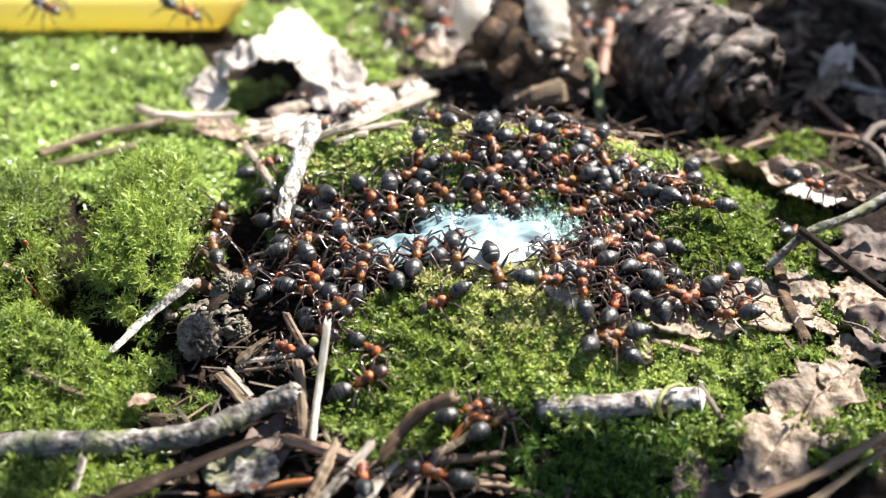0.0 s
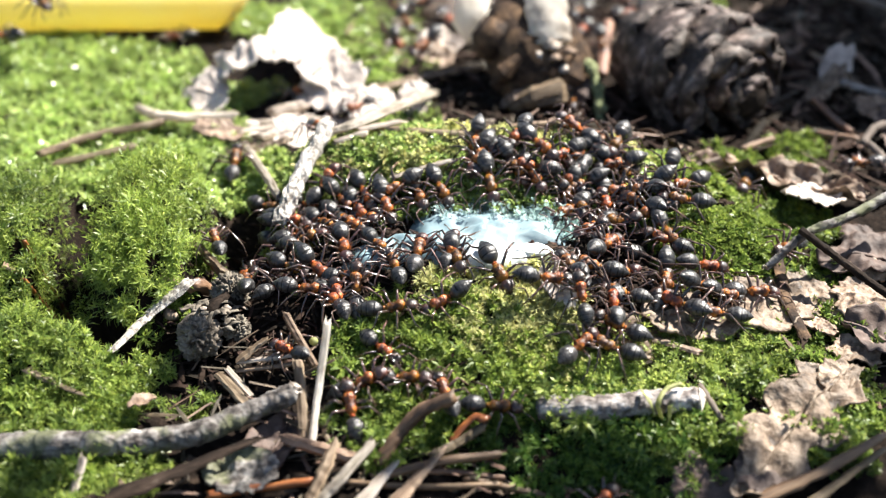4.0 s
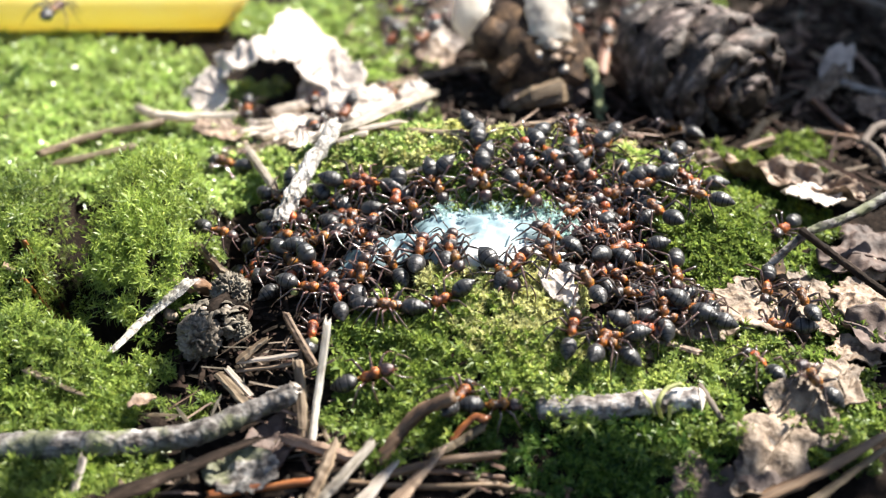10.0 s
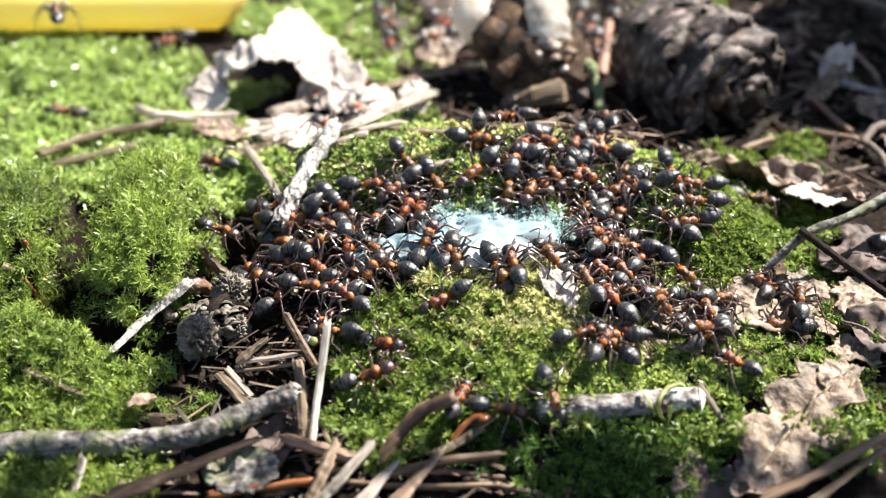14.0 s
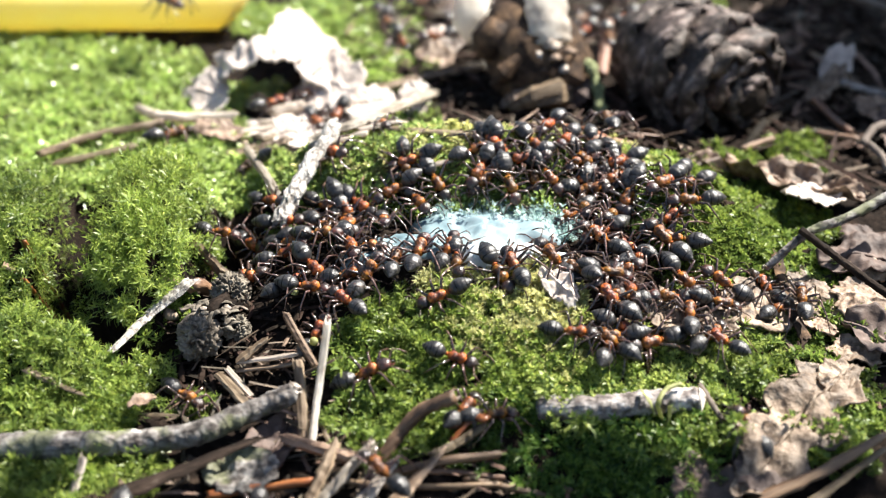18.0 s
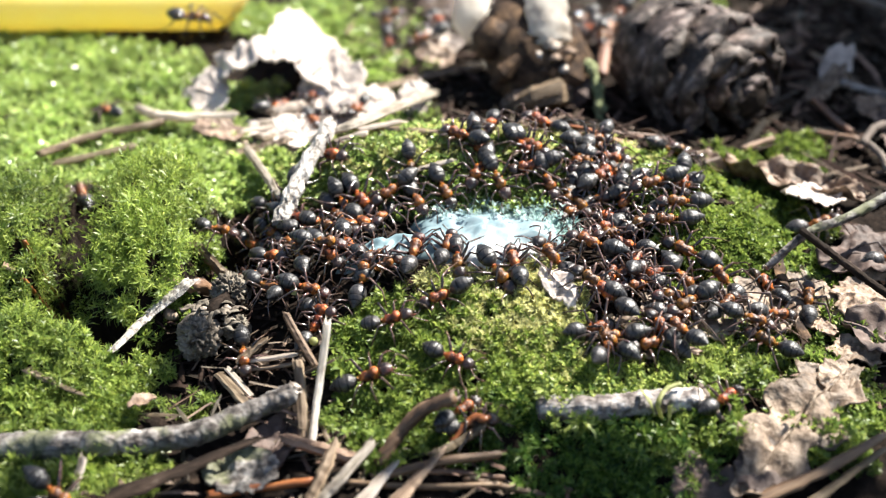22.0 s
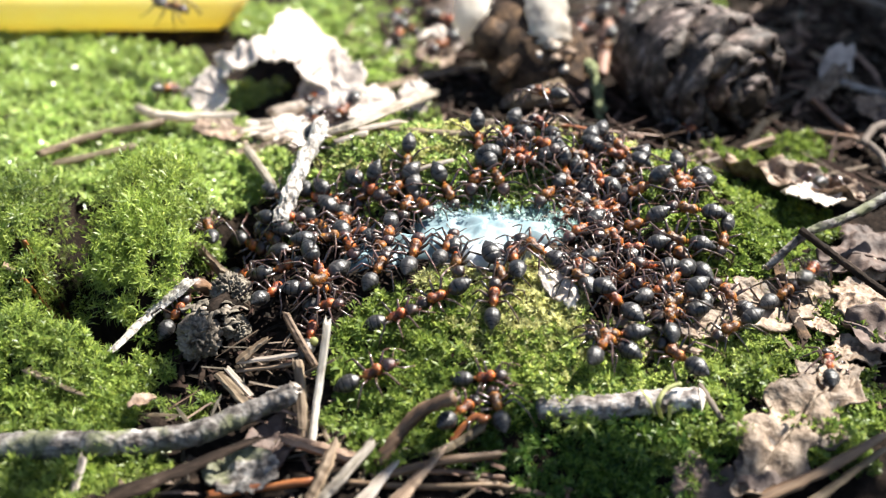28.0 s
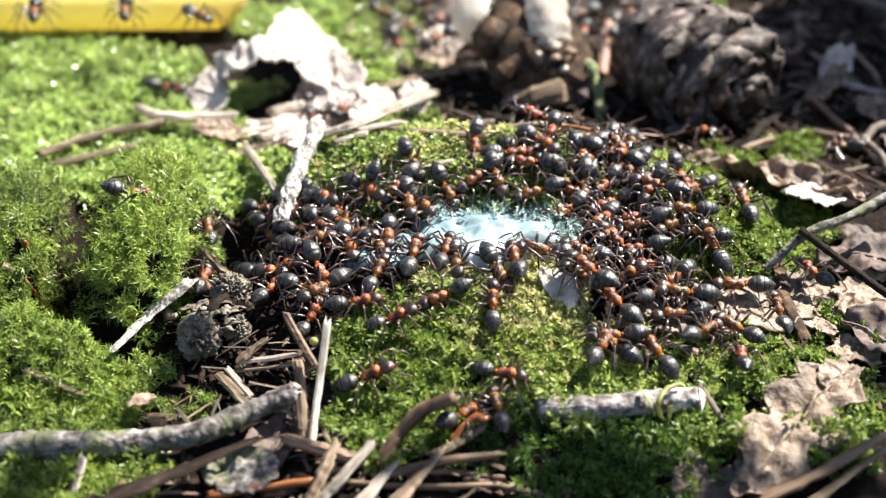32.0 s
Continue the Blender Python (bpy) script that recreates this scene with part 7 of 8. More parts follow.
    go(ants[75], (0, 45.5, 8.9, -28, 4.3), (3, 48.6, 11.1, -142, 4.3), (6, 30, -6.3, -1, 1.3), (9.5, 22.5, -3.8, 151), (13, 22.5, -4.9, -180), (16.5, 22, -4.2, 159), (19, 21.6, -3.7, 146), (22, 21.5, -3.6, 151), (25, 21.7, -3.6, 158), (28.5, 22.3, -3.7, 163), (32, 22.5, -4.9, -175))
    go(ants[76], (0, 2.9, -27.1, 24), (3, 2.9, -26.9, 28), (6, 0, -25.4, 106), (9.5, -0.2, -25.9, 110), (13, -0.5, -25.7, 109), (16.5, 1.4, -25.7, 66), (19, -0.2, -26.3, 110), (22, 2.5, -27.2, 44), (25, 1.5, -27.2, 47), (28.5, 1.7, -27.2, 49), (32, 2, -27.5, 39))
    go(ants[77], (0, 5.7, -29.2, 44), (3, 5.3, -27.7, 36), (6, 5.8, -27.2, 4), (9.5, 5.8, -26.9, 1), (13, 6.1, -27.4, 1), (16.5, 6.1, -27.5, -1), (19, 5.2, -28.2, 11), (22, 5.2, -28.1, 14), (25, 3.4, -28.8, 14), (28.5, 5.2, -26.9, 100), (32, 5.9, -26.8, 99))
    go(ants[78], (0, -8.5, -36, 97), (3, -4.4, -54.4, 270), (13, 41.1, 4.7, -130), (16.5, 39.7, 0.5, 46), (19, 44.2, 2.2, -159), (22, 36.7, -6.5, 129), (25, 34.1, -5, 121), (28.5, 33.6, -5.1, 126), (32, 42.7, -4.6, 117, 1.4))
    go(ants[79], (0, -1.6, -34.7, 172), (3, -7.4, -30.6, -75), (6, -8.4, -34.2, 58), (9.5, -20.7, 4.3, -13), (13, -20.7, 3.9, -10), (16.5, -21.3, 7.2, -79), (19, -22, 4.8, -36), (22, -22, 4.8, -36), (25, -22, 4.8, -36), (28.5, -22, 4.8, -36), (32, -22.8, 0.3, -67))
    go(ants[80], (0, -58.7, 57.4, -49, 8.3), (3, -59.6, 58.7, -65, 8.2), (6, -60.1, 59.4, -62, 8.2), (9.5, -58.2, 57.2, 84, 8.3), (13, -57.6, 56, 106, 8.4), (16.5, -72.4, 56.1, 180), (19, -40.7, 59.8, -49, 7.7), (22, -36.5, 53.7, -24, 8.6), (25, -34.7, 54.7, 120, 8.4), (28.5, -40.2, 57.6, -43, 8.2), (32, -35.6, 54, -49, 8.4))
    go(ants[81], (0, -38.6, 55.9, -27, 8.7), (3, -39.7, 56.1, -21, 8.2), (6, -75.6, 62.1, 180), (13, -42.2, 62.8, -166), (16.5, -35.6, 64.3, 11), (19, -22.7, 39.2, 54), (22, -23.5, 40.7, 34), (25, -12.9, 20.6, -49), (28.5, -17.4, 13.8, -53), (32, -18.2, 6.5, -139))
    go(ants[82], (0, -15.4, 54.1, 68), (3, -14.6, 52.1, -166), (6, -4.5, 40, -24), (9.5, -5.6, 44.9, 119), (13, -16.8, 49, 159), (16.5, -6.1, 47.3, 166), (19, -7.5, 17.4, -67), (22, -19.9, 3.9, -52), (25, -19, 3.4, -48), (28.5, -20, 3.8, -55), (32, -20, 3.8, -55))
    go(ants[83], (0, -22.6, 2.7, 23), (3, -23.9, 0.5, 22), (6, -23.3, 2.1, 13), (9.5, -21.1, -1.8, 43), (13, -21, -2.5, 112), (16.5, -22.7, 2.6, 7), (19, -21.6, -54.9, 270), (22, -12.9, -13.8, -38), (25, -12.9, -13.8, -38), (28.5, -12.1, -13.8, -32), (32, -9.1, -13.8, 10))
    go(ants[84], (0, -17.6, -2.4, -60), (3, -17.6, -2.4, -60), (6, -16.9, -5.7, -41), (9.5, -17.6, -3.9, -55), (13, -17.6, -3.8, -54), (16.5, -16.9, -5.2, -50), (19, 32.1, -14.4, 164, 1.5), (22, 35.7, -16.7, 149), (25, 36.8, -14.1, -172, 1.5), (28.5, 37.3, -12, 146, 1.5), (32, 54.1, 27.5, 130))
    go(ants[85], (0, -14.7, -9.4, -61), (3, -14.7, -9.4, -61), (6, -12.3, -12.5, -56), (9.5, -12.1, -10.9, -24), (13, -12.9, -10.3, -50), (16.5, -12.1, -10.7, -21), (19, 27, 0, 34), (22, 30.1, -1.7, 48), (25, 72.8, 1.1, 0), (28.5, 33.6, 33.2, -47), (32, 35.1, 30.7, -15))
    go(ants[86], (0, -12.3, -16.1, -43), (3, -21.2, -21.9, -84), (6, 14.8, -19.5, -102), (9.5, 24.7, -12.5, -151, 1.4), (13, 24.4, -11.7, 174, 1.4), (16.5, 24, -12.8, -173, 1.4), (19, 23.5, -13, -162, 1.4), (22, 25.4, -12.2, -167, 1.4), (25, 25.4, -12, -173, 1.4), (28.5, 24.4, -14.9, 95, 1.4), (32, 28.7, -16.5, 38, 1.4))
    go(ants[87], (0, 16.6, -9.5, 28), (3, 20, -55.7, 270), (13, 15.5, -18.2, -132), (16.5, 17.6, -52.2, 270), (28.5, -13, 12.8, -42), (32, -8.4, 6.7, -47))
    go(ants[88], (0, 22.6, -7.7, 47), (3, 20.7, -9.6, 20), (6, 20.5, -8.7, 121), (9.5, 20.7, -9.1, 33), (13, 19.9, -9.6, 152), (16.5, 20.5, -8.8, 129), (19, 20.5, -11.1, 119), (22, 21.4, -10.8, -164), (25, 20.3, -11.7, 128), (28.5, 22.9, -11.4, 155), (32, -13.9, -2.7, -62))
    go(ants[89], (0, 21.2, -1.1, -142), (3, 21.2, -1.1, -144), (6, 19.6, -0.4, -143), (9.5, 19.6, -3.8, 169), (13, 20.2, -4, -125), (16.5, 19.6, -2.3, -159), (19, 19.4, 1.5, -123), (22, 23.8, 0.8, -136), (25, 23.6, -0.8, -137), (28.5, 27, -3.1, 163), (32, 26.1, -1.6, -135))
    go(ants[90], (0, 4.6, 4.3, -79), (3, -18.3, 0.7, -41), (6, -18.1, 1.9, -30), (9.5, -18.3, 2, -37), (13, -19.9, 1.8, -52), (16.5, -18.3, 0.7, -43), (19, -17.4, -0.4, -39), (22, -17.8, -0.4, -52), (25, -16.6, 0.5, -19), (28.5, -16.1, -0.1, -14), (32, -17.2, -1.6, -57))
    go(ants[91], (0, 25.6, -11.9, -26, 1.4), (3, 25.7, -14.6, -45, 1.4), (6, 28.9, -11.1, 16, 1.4), (9.5, 27.7, -12.8, 4, 1.4), (13, 29.9, -15.8, -66, 1.4), (16.5, 28.2, -16.9, -147, 1.4), (19, 23.1, -15.9, -140, 1.4), (22, 23.1, -15.9, -140, 1.4), (25, 22.3, -18.3, -159), (28.5, 25.7, -19.5, 132), (32, 22.8, -18.7, 121))
    go(ants[92], (0, -22.3, -7, 104), (3, -22.3, -7, 105), (6, -10, -5.3, 37), (9.5, -4.9, -3.2, -56), (13, -10.5, 2.9, 121), (16.5, -11, 3.8, 144), (19, 4.7, 12.8, -9), (22, 4, 11.5, 38), (25, 18.3, 13.6, 11), (28.5, 27.2, 9, 42), (32, 21.2, 12.4, 134))
    go(ants[93], (0, -27, -2.5, 106, 7.5), (3, -27.2, 0, 111, 6.9), (6, -27.1, -0.5, 109, 7), (9.5, -26.9, 0, -49, 7.3), (13, -26.7, 0.8, -27, 7.5), (16.5, -26.4, 0.8, -28, 7.9), (19, -26.4, 0.5, -18, 7.8), (22, -26.6, 1, -23, 7.6), (25, -28.1, 1.4, 103, 5), (28.5, -28.1, 1.4, 103, 5), (32, -28.1, 1.4, 103, 5))
    go(ants[94], (0, 72.1, 1.6, 180), (13, 41, -7, 99, 1.4), (16.5, 40.6, -10.4, 108, 1.7), (19, 40.6, -10.1, 86, 1.7), (22, 41.7, -8.2, 84, 1.4), (25, 40.1, -6.3, 99, 1.4), (28.5, 39.2, -8.1, 44, 1.4), (32, 37.8, -9.6, 101))
    go(ants[95], (0, 44.6, -54.3, 90), (13, 39.3, -24.1, 124, 2.7), (16.5, 31.7, -52.2, 270), (28.5, 19.2, -2.5, -139), (32, 18.8, -3.2, -138))
    go(ants[96], (0, 73.1, 32.7, 180), (13, 21, 10.2, -128), (16.5, 16, 13, -103), (19, 14.9, 12.6, -112), (22, 18.7, -1.1, -146), (25, 22.4, 0.4, -161), (28.5, 18.6, 1.5, -158), (32, 22.7, 0, -166))
    go(ants[97], (0, -4.8, 78, 221, 0.8), (3, -4.1, 76.8, 226, 0.8), (6, -2.5, 77.7, 204, 0.8), (9.5, -2.3, 78.6, 227, 0.8), (13, -2.6, 78.6, 227, 0.8), (16.5, -2.2, 77.1, 229, 0.8), (19, -4.8, 78.9, 215, 0.8), (22, -4.4, 77.1, 203, 0.8), (25, -3.5, 76.8, 203, 0.8), (28.5, -4.6, 78.3, 226, 0.8), (32, -3.2, 77.4, 221, 0.8))
    go(ants[98], (0, -3.4, 61.2, 218, 0.8), (3, -2.9, 60.7, 229, 0.8), (6, -2.4, 60.9, 209, 0.8), (9.5, -0.7, 60.9, 232, 0.8), (13, -2.6, 62.2, 231, 0.8), (16.5, -3.5, 62.7, 226, 0.8), (19, -1.4, 62.6, 211, 0.8), (22, -2.6, 62.4, 223, 0.8), (25, -2.8, 62.3, 192, 0.8), (28.5, -0.7, 61, 239, 0.8), (32, -1, 62.1, 225, 0.8))
    go(ants[99], (0, -8.2, 69.2, 270, 0.2), (3, -5.8, 70.1, 291, 0.2), (6, -8.3, 69.5, 294, 0.2), (9.5, -7.6, 70.6, 302, 0.2), (13, -7, 68.3, 302, 0.2), (16.5, -8.2, 69.5, 302, 0.2), (19, -8, 70.1, 299, 0.2), (22, -8.2, 71.1, 272, 0.2), (25, -7.9, 70.4, 298, 0.2), (28.5, -6.3, 68.7, 303, 0.2), (32, -5.7, 69.5, 319, 0.2))
    go(ants[100], (0, 0.1, 69, 290, 0.2), (3, -0.4, 70.4, 295, 0.2), (6, 0.7, 70.7, 293, 0.2), (9.5, -1, 70.3, 287, 0.2), (13, -0.1, 68.8, 306, 0.2), (16.5, 1.5, 68.4, 303, 0.2), (19, 1.8, 69.3, 301, 0.2), (22, -0.8, 69.4, 284, 0.2), (25, 0.9, 70.7, 317, 0.2), (28.5, 0.6, 69.7, 319, 0.2), (32, -0.5, 70.3, 278, 0.2))
    go(ants[101], (0, -6.3, 65.4, 282, 0.1), (3, -6.3, 65.5, 270, 0.1), (6, -6.6, 63.5, 282, 0.1), (9.5, -7.5, 64.4, 257, 0.1), (13, -5.4, 65.1, 302, 0.1), (16.5, -8.2, 62.9, 282, 0.1), (19, -6.2, 63.7, 287, 0.1), (22, -5.3, 64.1, 288, 0.1), (25, -7.9, 63.5, 287, 0.1), (28.5, -6.7, 65.4, 262, 0.1), (32, -7, 63.8, 286, 0.1))
    go(ants[102], (0, -8.6, 74, 340, 0.1), (3, -7.7, 75.5, 350, 0.1), (6, -7, 73.3, 320, 0.1), (9.5, -8.6, 75.8, 343, 0.1), (13, -7.5, 74.4, 342, 0.1), (16.5, -9.1, 73.4, 302, 0.1), (19, -9.3, 75.8, 339, 0.1), (22, -7.9, 73, 345, 0.1), (25, -7.6, 73.8, 317, 0.1), (28.5, -7.5, 73.7, 351, 0.1), (32, -9.5, 73.8, 316, 0.1))
    go(ants[103], (0, 28.6, 79.3, 283, 0.8), (3, 29, 78.4, 301, 0.8), (6, 29.3, 80, 308, 0.8), (9.5, 27.3, 78.7, 274, 0.8), (13, 28.2, 79.3, 315, 0.8), (16.5, 27.2, 79.5, 286, 0.8), (19, 27.2, 78.7, 297, 0.8), (22, 28.1, 79.8, 316, 0.8), (25, 27.2, 80, 311, 0.8), (28.5, 29.4, 79.3, 295, 0.8), (32, 27.9, 78.7, 309, 0.8))
    go(ants[104], (0, 23.2, 61.4, 235, 0.8), (3, 24.5, 61.5, 273, 0.8), (6, 24.5, 61.1, 242, 0.8), (9.5, 25, 61.5, 259, 0.8), (13, 23.6, 61.3, 261, 0.8), (16.5, 23.7, 61.8, 258, 0.8), (19, 25.1, 63.3, 270, 0.8), (22, 24.6, 63.5, 264, 0.8), (25, 22.9, 62.4, 268, 0.8), (28.5, 25, 61.1, 256, 0.8), (32, 25.3, 61.7, 243, 0.8))
    go(ants[105], (0, 21.4, 71.4, 242, 0.2), (3, 21.8, 73, 239, 0.2), (6, 22, 73.7, 222, 0.2), (9.5, 20.5, 72.7, 227, 0.2), (13, 23.3, 72.9, 221, 0.2), (16.5, 21.5, 71.9, 256, 0.2), (19, 20.4, 72.7, 239, 0.2), (22, 22.3, 71.3, 230, 0.2), (25, 21.5, 73.1, 236, 0.2), (28.5, 23.4, 71.2, 212, 0.2), (32, 22, 72.7, 225, 0.2))
    go(ants[106], (0, 29.6, 68.4, 309, 0.8), (3, 29.7, 69.2, 288, 0.8), (6, 28.8, 69.8, 294, 0.8), (9.5, 29.9, 69, 270, 0.8), (13, 28, 67.9, 306, 0.8), (16.5, 28.9, 69.6, 302, 0.8), (19, 30.2, 68.8, 308, 0.8), (22, 27.6, 67.6, 285, 0.8), (25, 29.7, 67.9, 274, 0.8), (28.5, 30.3, 70.1, 277, 0.8), (32, 28.1, 67.5, 276, 0.8))
    go(ants[107], (0, 22.7, 67.8, 256, 0.8), (3, 21.4, 67.3, 250, 0.8), (6, 20.6, 66.1, 226, 0.8), (9.5, 21.1, 65.5, 270, 0.8), (13, 23.2, 66.5, 252, 0.8), (16.5, 22.7, 67.5, 232, 0.8), (19, 22.3, 67.2, 243, 0.8), (22, 21.1, 67.6, 246, 0.8), (25, 23, 67.6, 234, 0.8), (28.5, 21.3, 67.6, 257, 0.8), (32, 22.1, 65.9, 258, 0.8))
    go(ants[108], (0, 28.8, 74.9, 220, 0.1), (3, 30.1, 74.5, 208, 0.1), (6, 30.8, 74.1, 212, 0.1), (9.5, 28.7, 74, 214, 0.1), (13, 28, 73.7, 202, 0.1), (16.5, 29, 73, 202, 0.1), (19, 28.8, 73.3, 231, 0.1), (22, 28.4, 75.1, 233, 0.1), (25, 28.8, 75.3, 218, 0.1), (28.5, 28.1, 74.4, 236, 0.1), (32, 30.3, 73.9, 217, 0.1))
    go(ants[109], (0, -19.4, 43.6, 229, 0.8), (3, -20.7, 45.2, 212, 0.8), (6, -18, 44.7, 254, 0.8), (9.5, -18.8, 43, 256, 0.8), (13, -18.2, 44, 258, 0.8), (16.5, -19.5, 44.4, 254, 0.8), (19, -19.7, 43.8, 245, 0.8), (22, -19.3, 43.6, 228, 0.8), (25, -18.2, 43.3, 213, 0.8), (28.5, -18.3, 44.3, 250, 0.8), (32, -19, 44, 253, 0.8))
    go(ants[110], (0, -15.3, 22.2, -72, 0.8), (3, -15.8, 22.2, -73, 0.8), (6, -18, 33, -71, 0.8), (9.5, -16.3, 24, -77, 0.8), (13, -18.1, 32.1, -77, 0.8), (16.5, -15.1, 22.6, -67, 0.8), (19, -17.8, 34.2, -68, 0.8), (22, -18.3, 34.4, -72, 0.8), (25, -18.2, 34.4, -73, 0.8), (28.5, -17.6, 34.2, -66, 0.8), (32, -18, 34.5, -68, 0.8))
    go(ants[111], (0, -12.4, 41, 245, 0.2), (3, -12.4, 40.2, 218, 0.2), (6, -14.3, 39.9, 221, 0.2), (9.5, -12.4, 39, 227, 0.2), (13, -13.7, 39, 255, 0.2), (16.5, -12.7, 40, 264, 0.2), (19, -14.3, 38.3, 252, 0.2), (22, -12.4, 39.5, -114, 0.2), (25, -12.1, 41, 258, 0.2), (28.5, -13.4, 38.6, 223, 0.2), (32, -13.9, 40.5, 244, 0.2))
    go(ants[112], (0, -21.9, -3.7, 348, 0.2), (3, -21.5, -5.5, 347, 0.2), (6, -21.7, -3.7, 328, 0.2), (9.5, -21.5, -5.2, 340, 0.2), (13, -21, -5.5, 322, 0.2), (16.5, -21.2, -5.2, 345, 0.2), (19, -22.2, -5.5, 347, 0.2), (22, -19.9, -3.2, 345, 0.2), (25, -21.5, -5.6, 334, 0.2), (28.5, -21.7, -3, 326, 0.2), (32, -19.8, -4.4, 341, 0.2))
    go(ants[113], (0, -8.9, -5.6, 309, 0.2), (3, -9.4, -7, 334, 0.2), (6, -7.4, -4.9, 295, 0.2), (9.5, -9.5, -5.3, 297, 0.2), (13, -8.1, -5.7, 295, 0.2), (16.5, -8.6, -6.3, 335, 0.2), (19, -8.1, -4.8, 334, 0.2), (22, -8.7, -5.5, 314, 0.2), (25, -7.7, -6.8, 328, 0.2), (28.5, -8.9, -6.7, 314, 0.2), (32, -7.4, -5, 301, 0.2))
    go(ants[114], (0, -22.7, -1, -41, 1.3), (3, -23.1, -0.3, -41, 1.3), (6, -23.3, 1.6, -63, 1.3), (9.5, -21.8, -2, -34, 1.3), (13, -22.7, -0.1, -43, 1.3), (16.5, -21.9, -2.3, -30, 1.3), (19, -22.2, -1.1, -32, 1.3), (22, -22.8, -1.7, -34, 1.3), (25, -23.6, -0.2, -28, 1.3), (28.5, -22.7, -0.2, -36, 1.3), (32, -22.5, 1.1, -33, 1.3))
    go(ants[115], (0, -18.8, -6.9, 62, 0.2), (3, -18.1, -7.5, 41, 0.2), (6, -18, -9.2, 65, 0.2), (9.5, -17.3, -7.4, 26, 0.2), (13, -17.1, -9.7, 50, 0.2), (16.5, -18.1, -9.6, 43, 0.2), (19, -16.9, -7.9, 38, 0.2), (22, -17.1, -8.7, 67, 0.2), (25, -18.4, -9.5, 70, 0.2), (28.5, -19.3, -9, 60, 0.2), (32, -19.2, -8.1, 65, 0.2))
    go(ants[116], (0, -16, -3.4, 15, 1.3), (3, -15.8, -2.1, -13, 1.3), (6, -15.3, -1.3, -12, 1.3), (9.5, -13.6, -2.6, 18, 1.3), (13, -14.4, -3.6, 6, 1.3), (16.5, -14.7, -2.8, 14, 1.3), (19, -13.7, -1.8, -21, 1.3), (22, -16, -2.1, -2, 1.3), (25, -13.6, -4.2, 349, 1.3), (28.5, -13.5, -3, 16, 1.3), (32, -14.6, -3, 2, 1.3))
    go(ants[117], (0, -12.1, 1.2, -51, 0.2), (3, -10.4, 0.9, -53, 0.2), (6, -10.2, -0.1, -60, 0.2), (9.5, -11.7, 1.3, -63, 0.2), (13, -10.8, -0.1, -67, 0.2), (16.5, -12, 0.2, -47, 0.2), (19, -11.6, 1.9, -61, 0.2), (22, -11.2, 0.3, -76, 0.2), (25, -11, 0.9, -71, 0.2), (28.5, -11.8, 1.4, -86, 0.2), (32, -11.9, 1.2, -57, 0.2))
    go(ants[118], (0, -18.9, 4, -19, 0.8), (3, -18.8, 4.1, -13, 0.8), (6, -18, 4.2, -9, 0.8), (9.5, -18.3, 4.6, -19, 0.8), (13, -17.9, 5, -21, 0.8), (16.5, -18.5, 4.6, -13, 0.8), (19, -18.9, 4, -2, 0.8), (22, -17.7, 4.9, -25, 0.8), (25, -18.3, 4, -7, 0.8), (28.5, -18.5, 4.6, -14, 0.8), (32, -19.7, 5.3, -16, 0.8))
    go(ants[119], (0, 28.1, 7, -130, 0.8), (3, 26.8, 7.5, -105, 0.8), (6, 27.7, 7.1, -116, 0.8), (9.5, 28.6, 7.1, -44, 0.8), (13, 28.4, 6.5, -75, 0.8), (16.5, 27.3, 6.9, -62, 0.8), (19, 27.4, 6.5, -126, 0.8), (22, 28.6, 6.5, -89, 0.8), (25, 27.4, 6.6, -66, 0.8), (28.5, 27.8, 6.6, -95, 0.8), (32, 28.5, 6.6, -68, 0.8))
    go(ants[120], (0, 27.1, 5.2, -154, 0.8), (3, 24.7, 4.4, -166, 0.8), (6, 24.7, 4.1, -162, 0.8), (9.5, 24.9, 4.5, -164, 0.8), (13, 24.5, 4.4, -179, 0.8), (16.5, 26.2, 4.6, -133, 0.8), (19, 24.3, 4.1, -136, 0.8), (22, 25.1, 4.5, -166, 0.8), (25, 24.5, 4.1, -163, 0.8), (28.5, 24.3, 4.1, -163, 0.8), (32, 25.2, 4.6, 152, 0.8))
    go(ants[121], (0, 30.3, 1.1, 174, 1.3), (3, 28.8, 1.8, -158, 1.3), (6, 27.7, 1.9, -183, 1.3), (9.5, 30.1, 2.4, 162, 1.3), (13, 29.5, 1.7, -172, 1.3), (16.5, 30.2, 2.3, 164, 1.3), (19, 29, 1.9, -165, 1.3), (22, 27.5, 1.5, -170, 1.3), (25, 30, 2.4, 176, 1.3), (28.5, 30.2, 0.4, 140, 1.3), (32, 28.1, 0.6, -174, 1.3))
    go(ants[122], (0, 28, 5.1, -140, 0.8), (3, 28.5, 6, -148, 0.8), (6, 28.5, 5.2, -134, 0.8), (9.5, 28.1, 5.7, -163, 0.8), (13, 30, 6.7, -178, 0.8), (16.5, 29.2, 6.1, -143, 0.8), (19, 29.6, 6.3, -169, 0.8), (22, 27.7, 6, -149, 0.8), (25, 28, 5.9, -126, 0.8), (28.5, 28.5, 5.4, -156, 0.8), (32, 29.6, 4.9, -148, 0.8))
    go(ants[123], (0, 19.5, 2.7, -139, 0.1), (3, 20.1, 1.8, -133, 0.1), (6, 19.5, 3.7, -136, 0.1), (9.5, 18.6, 1.4, -137, 0.1), (13, 19.2, 1.3, -151, 0.1), (16.5, 17.9, 1.7, -144, 0.1), (19, 20, 2.9, -145, 0.1), (22, 20.5, 2.2, -151, 0.1), (25, 18.3, 1.3, -151, 0.1), (28.5, 19.2, 1.4, -146, 0.1), (32, 19.2, 1.3, -133, 0.1))
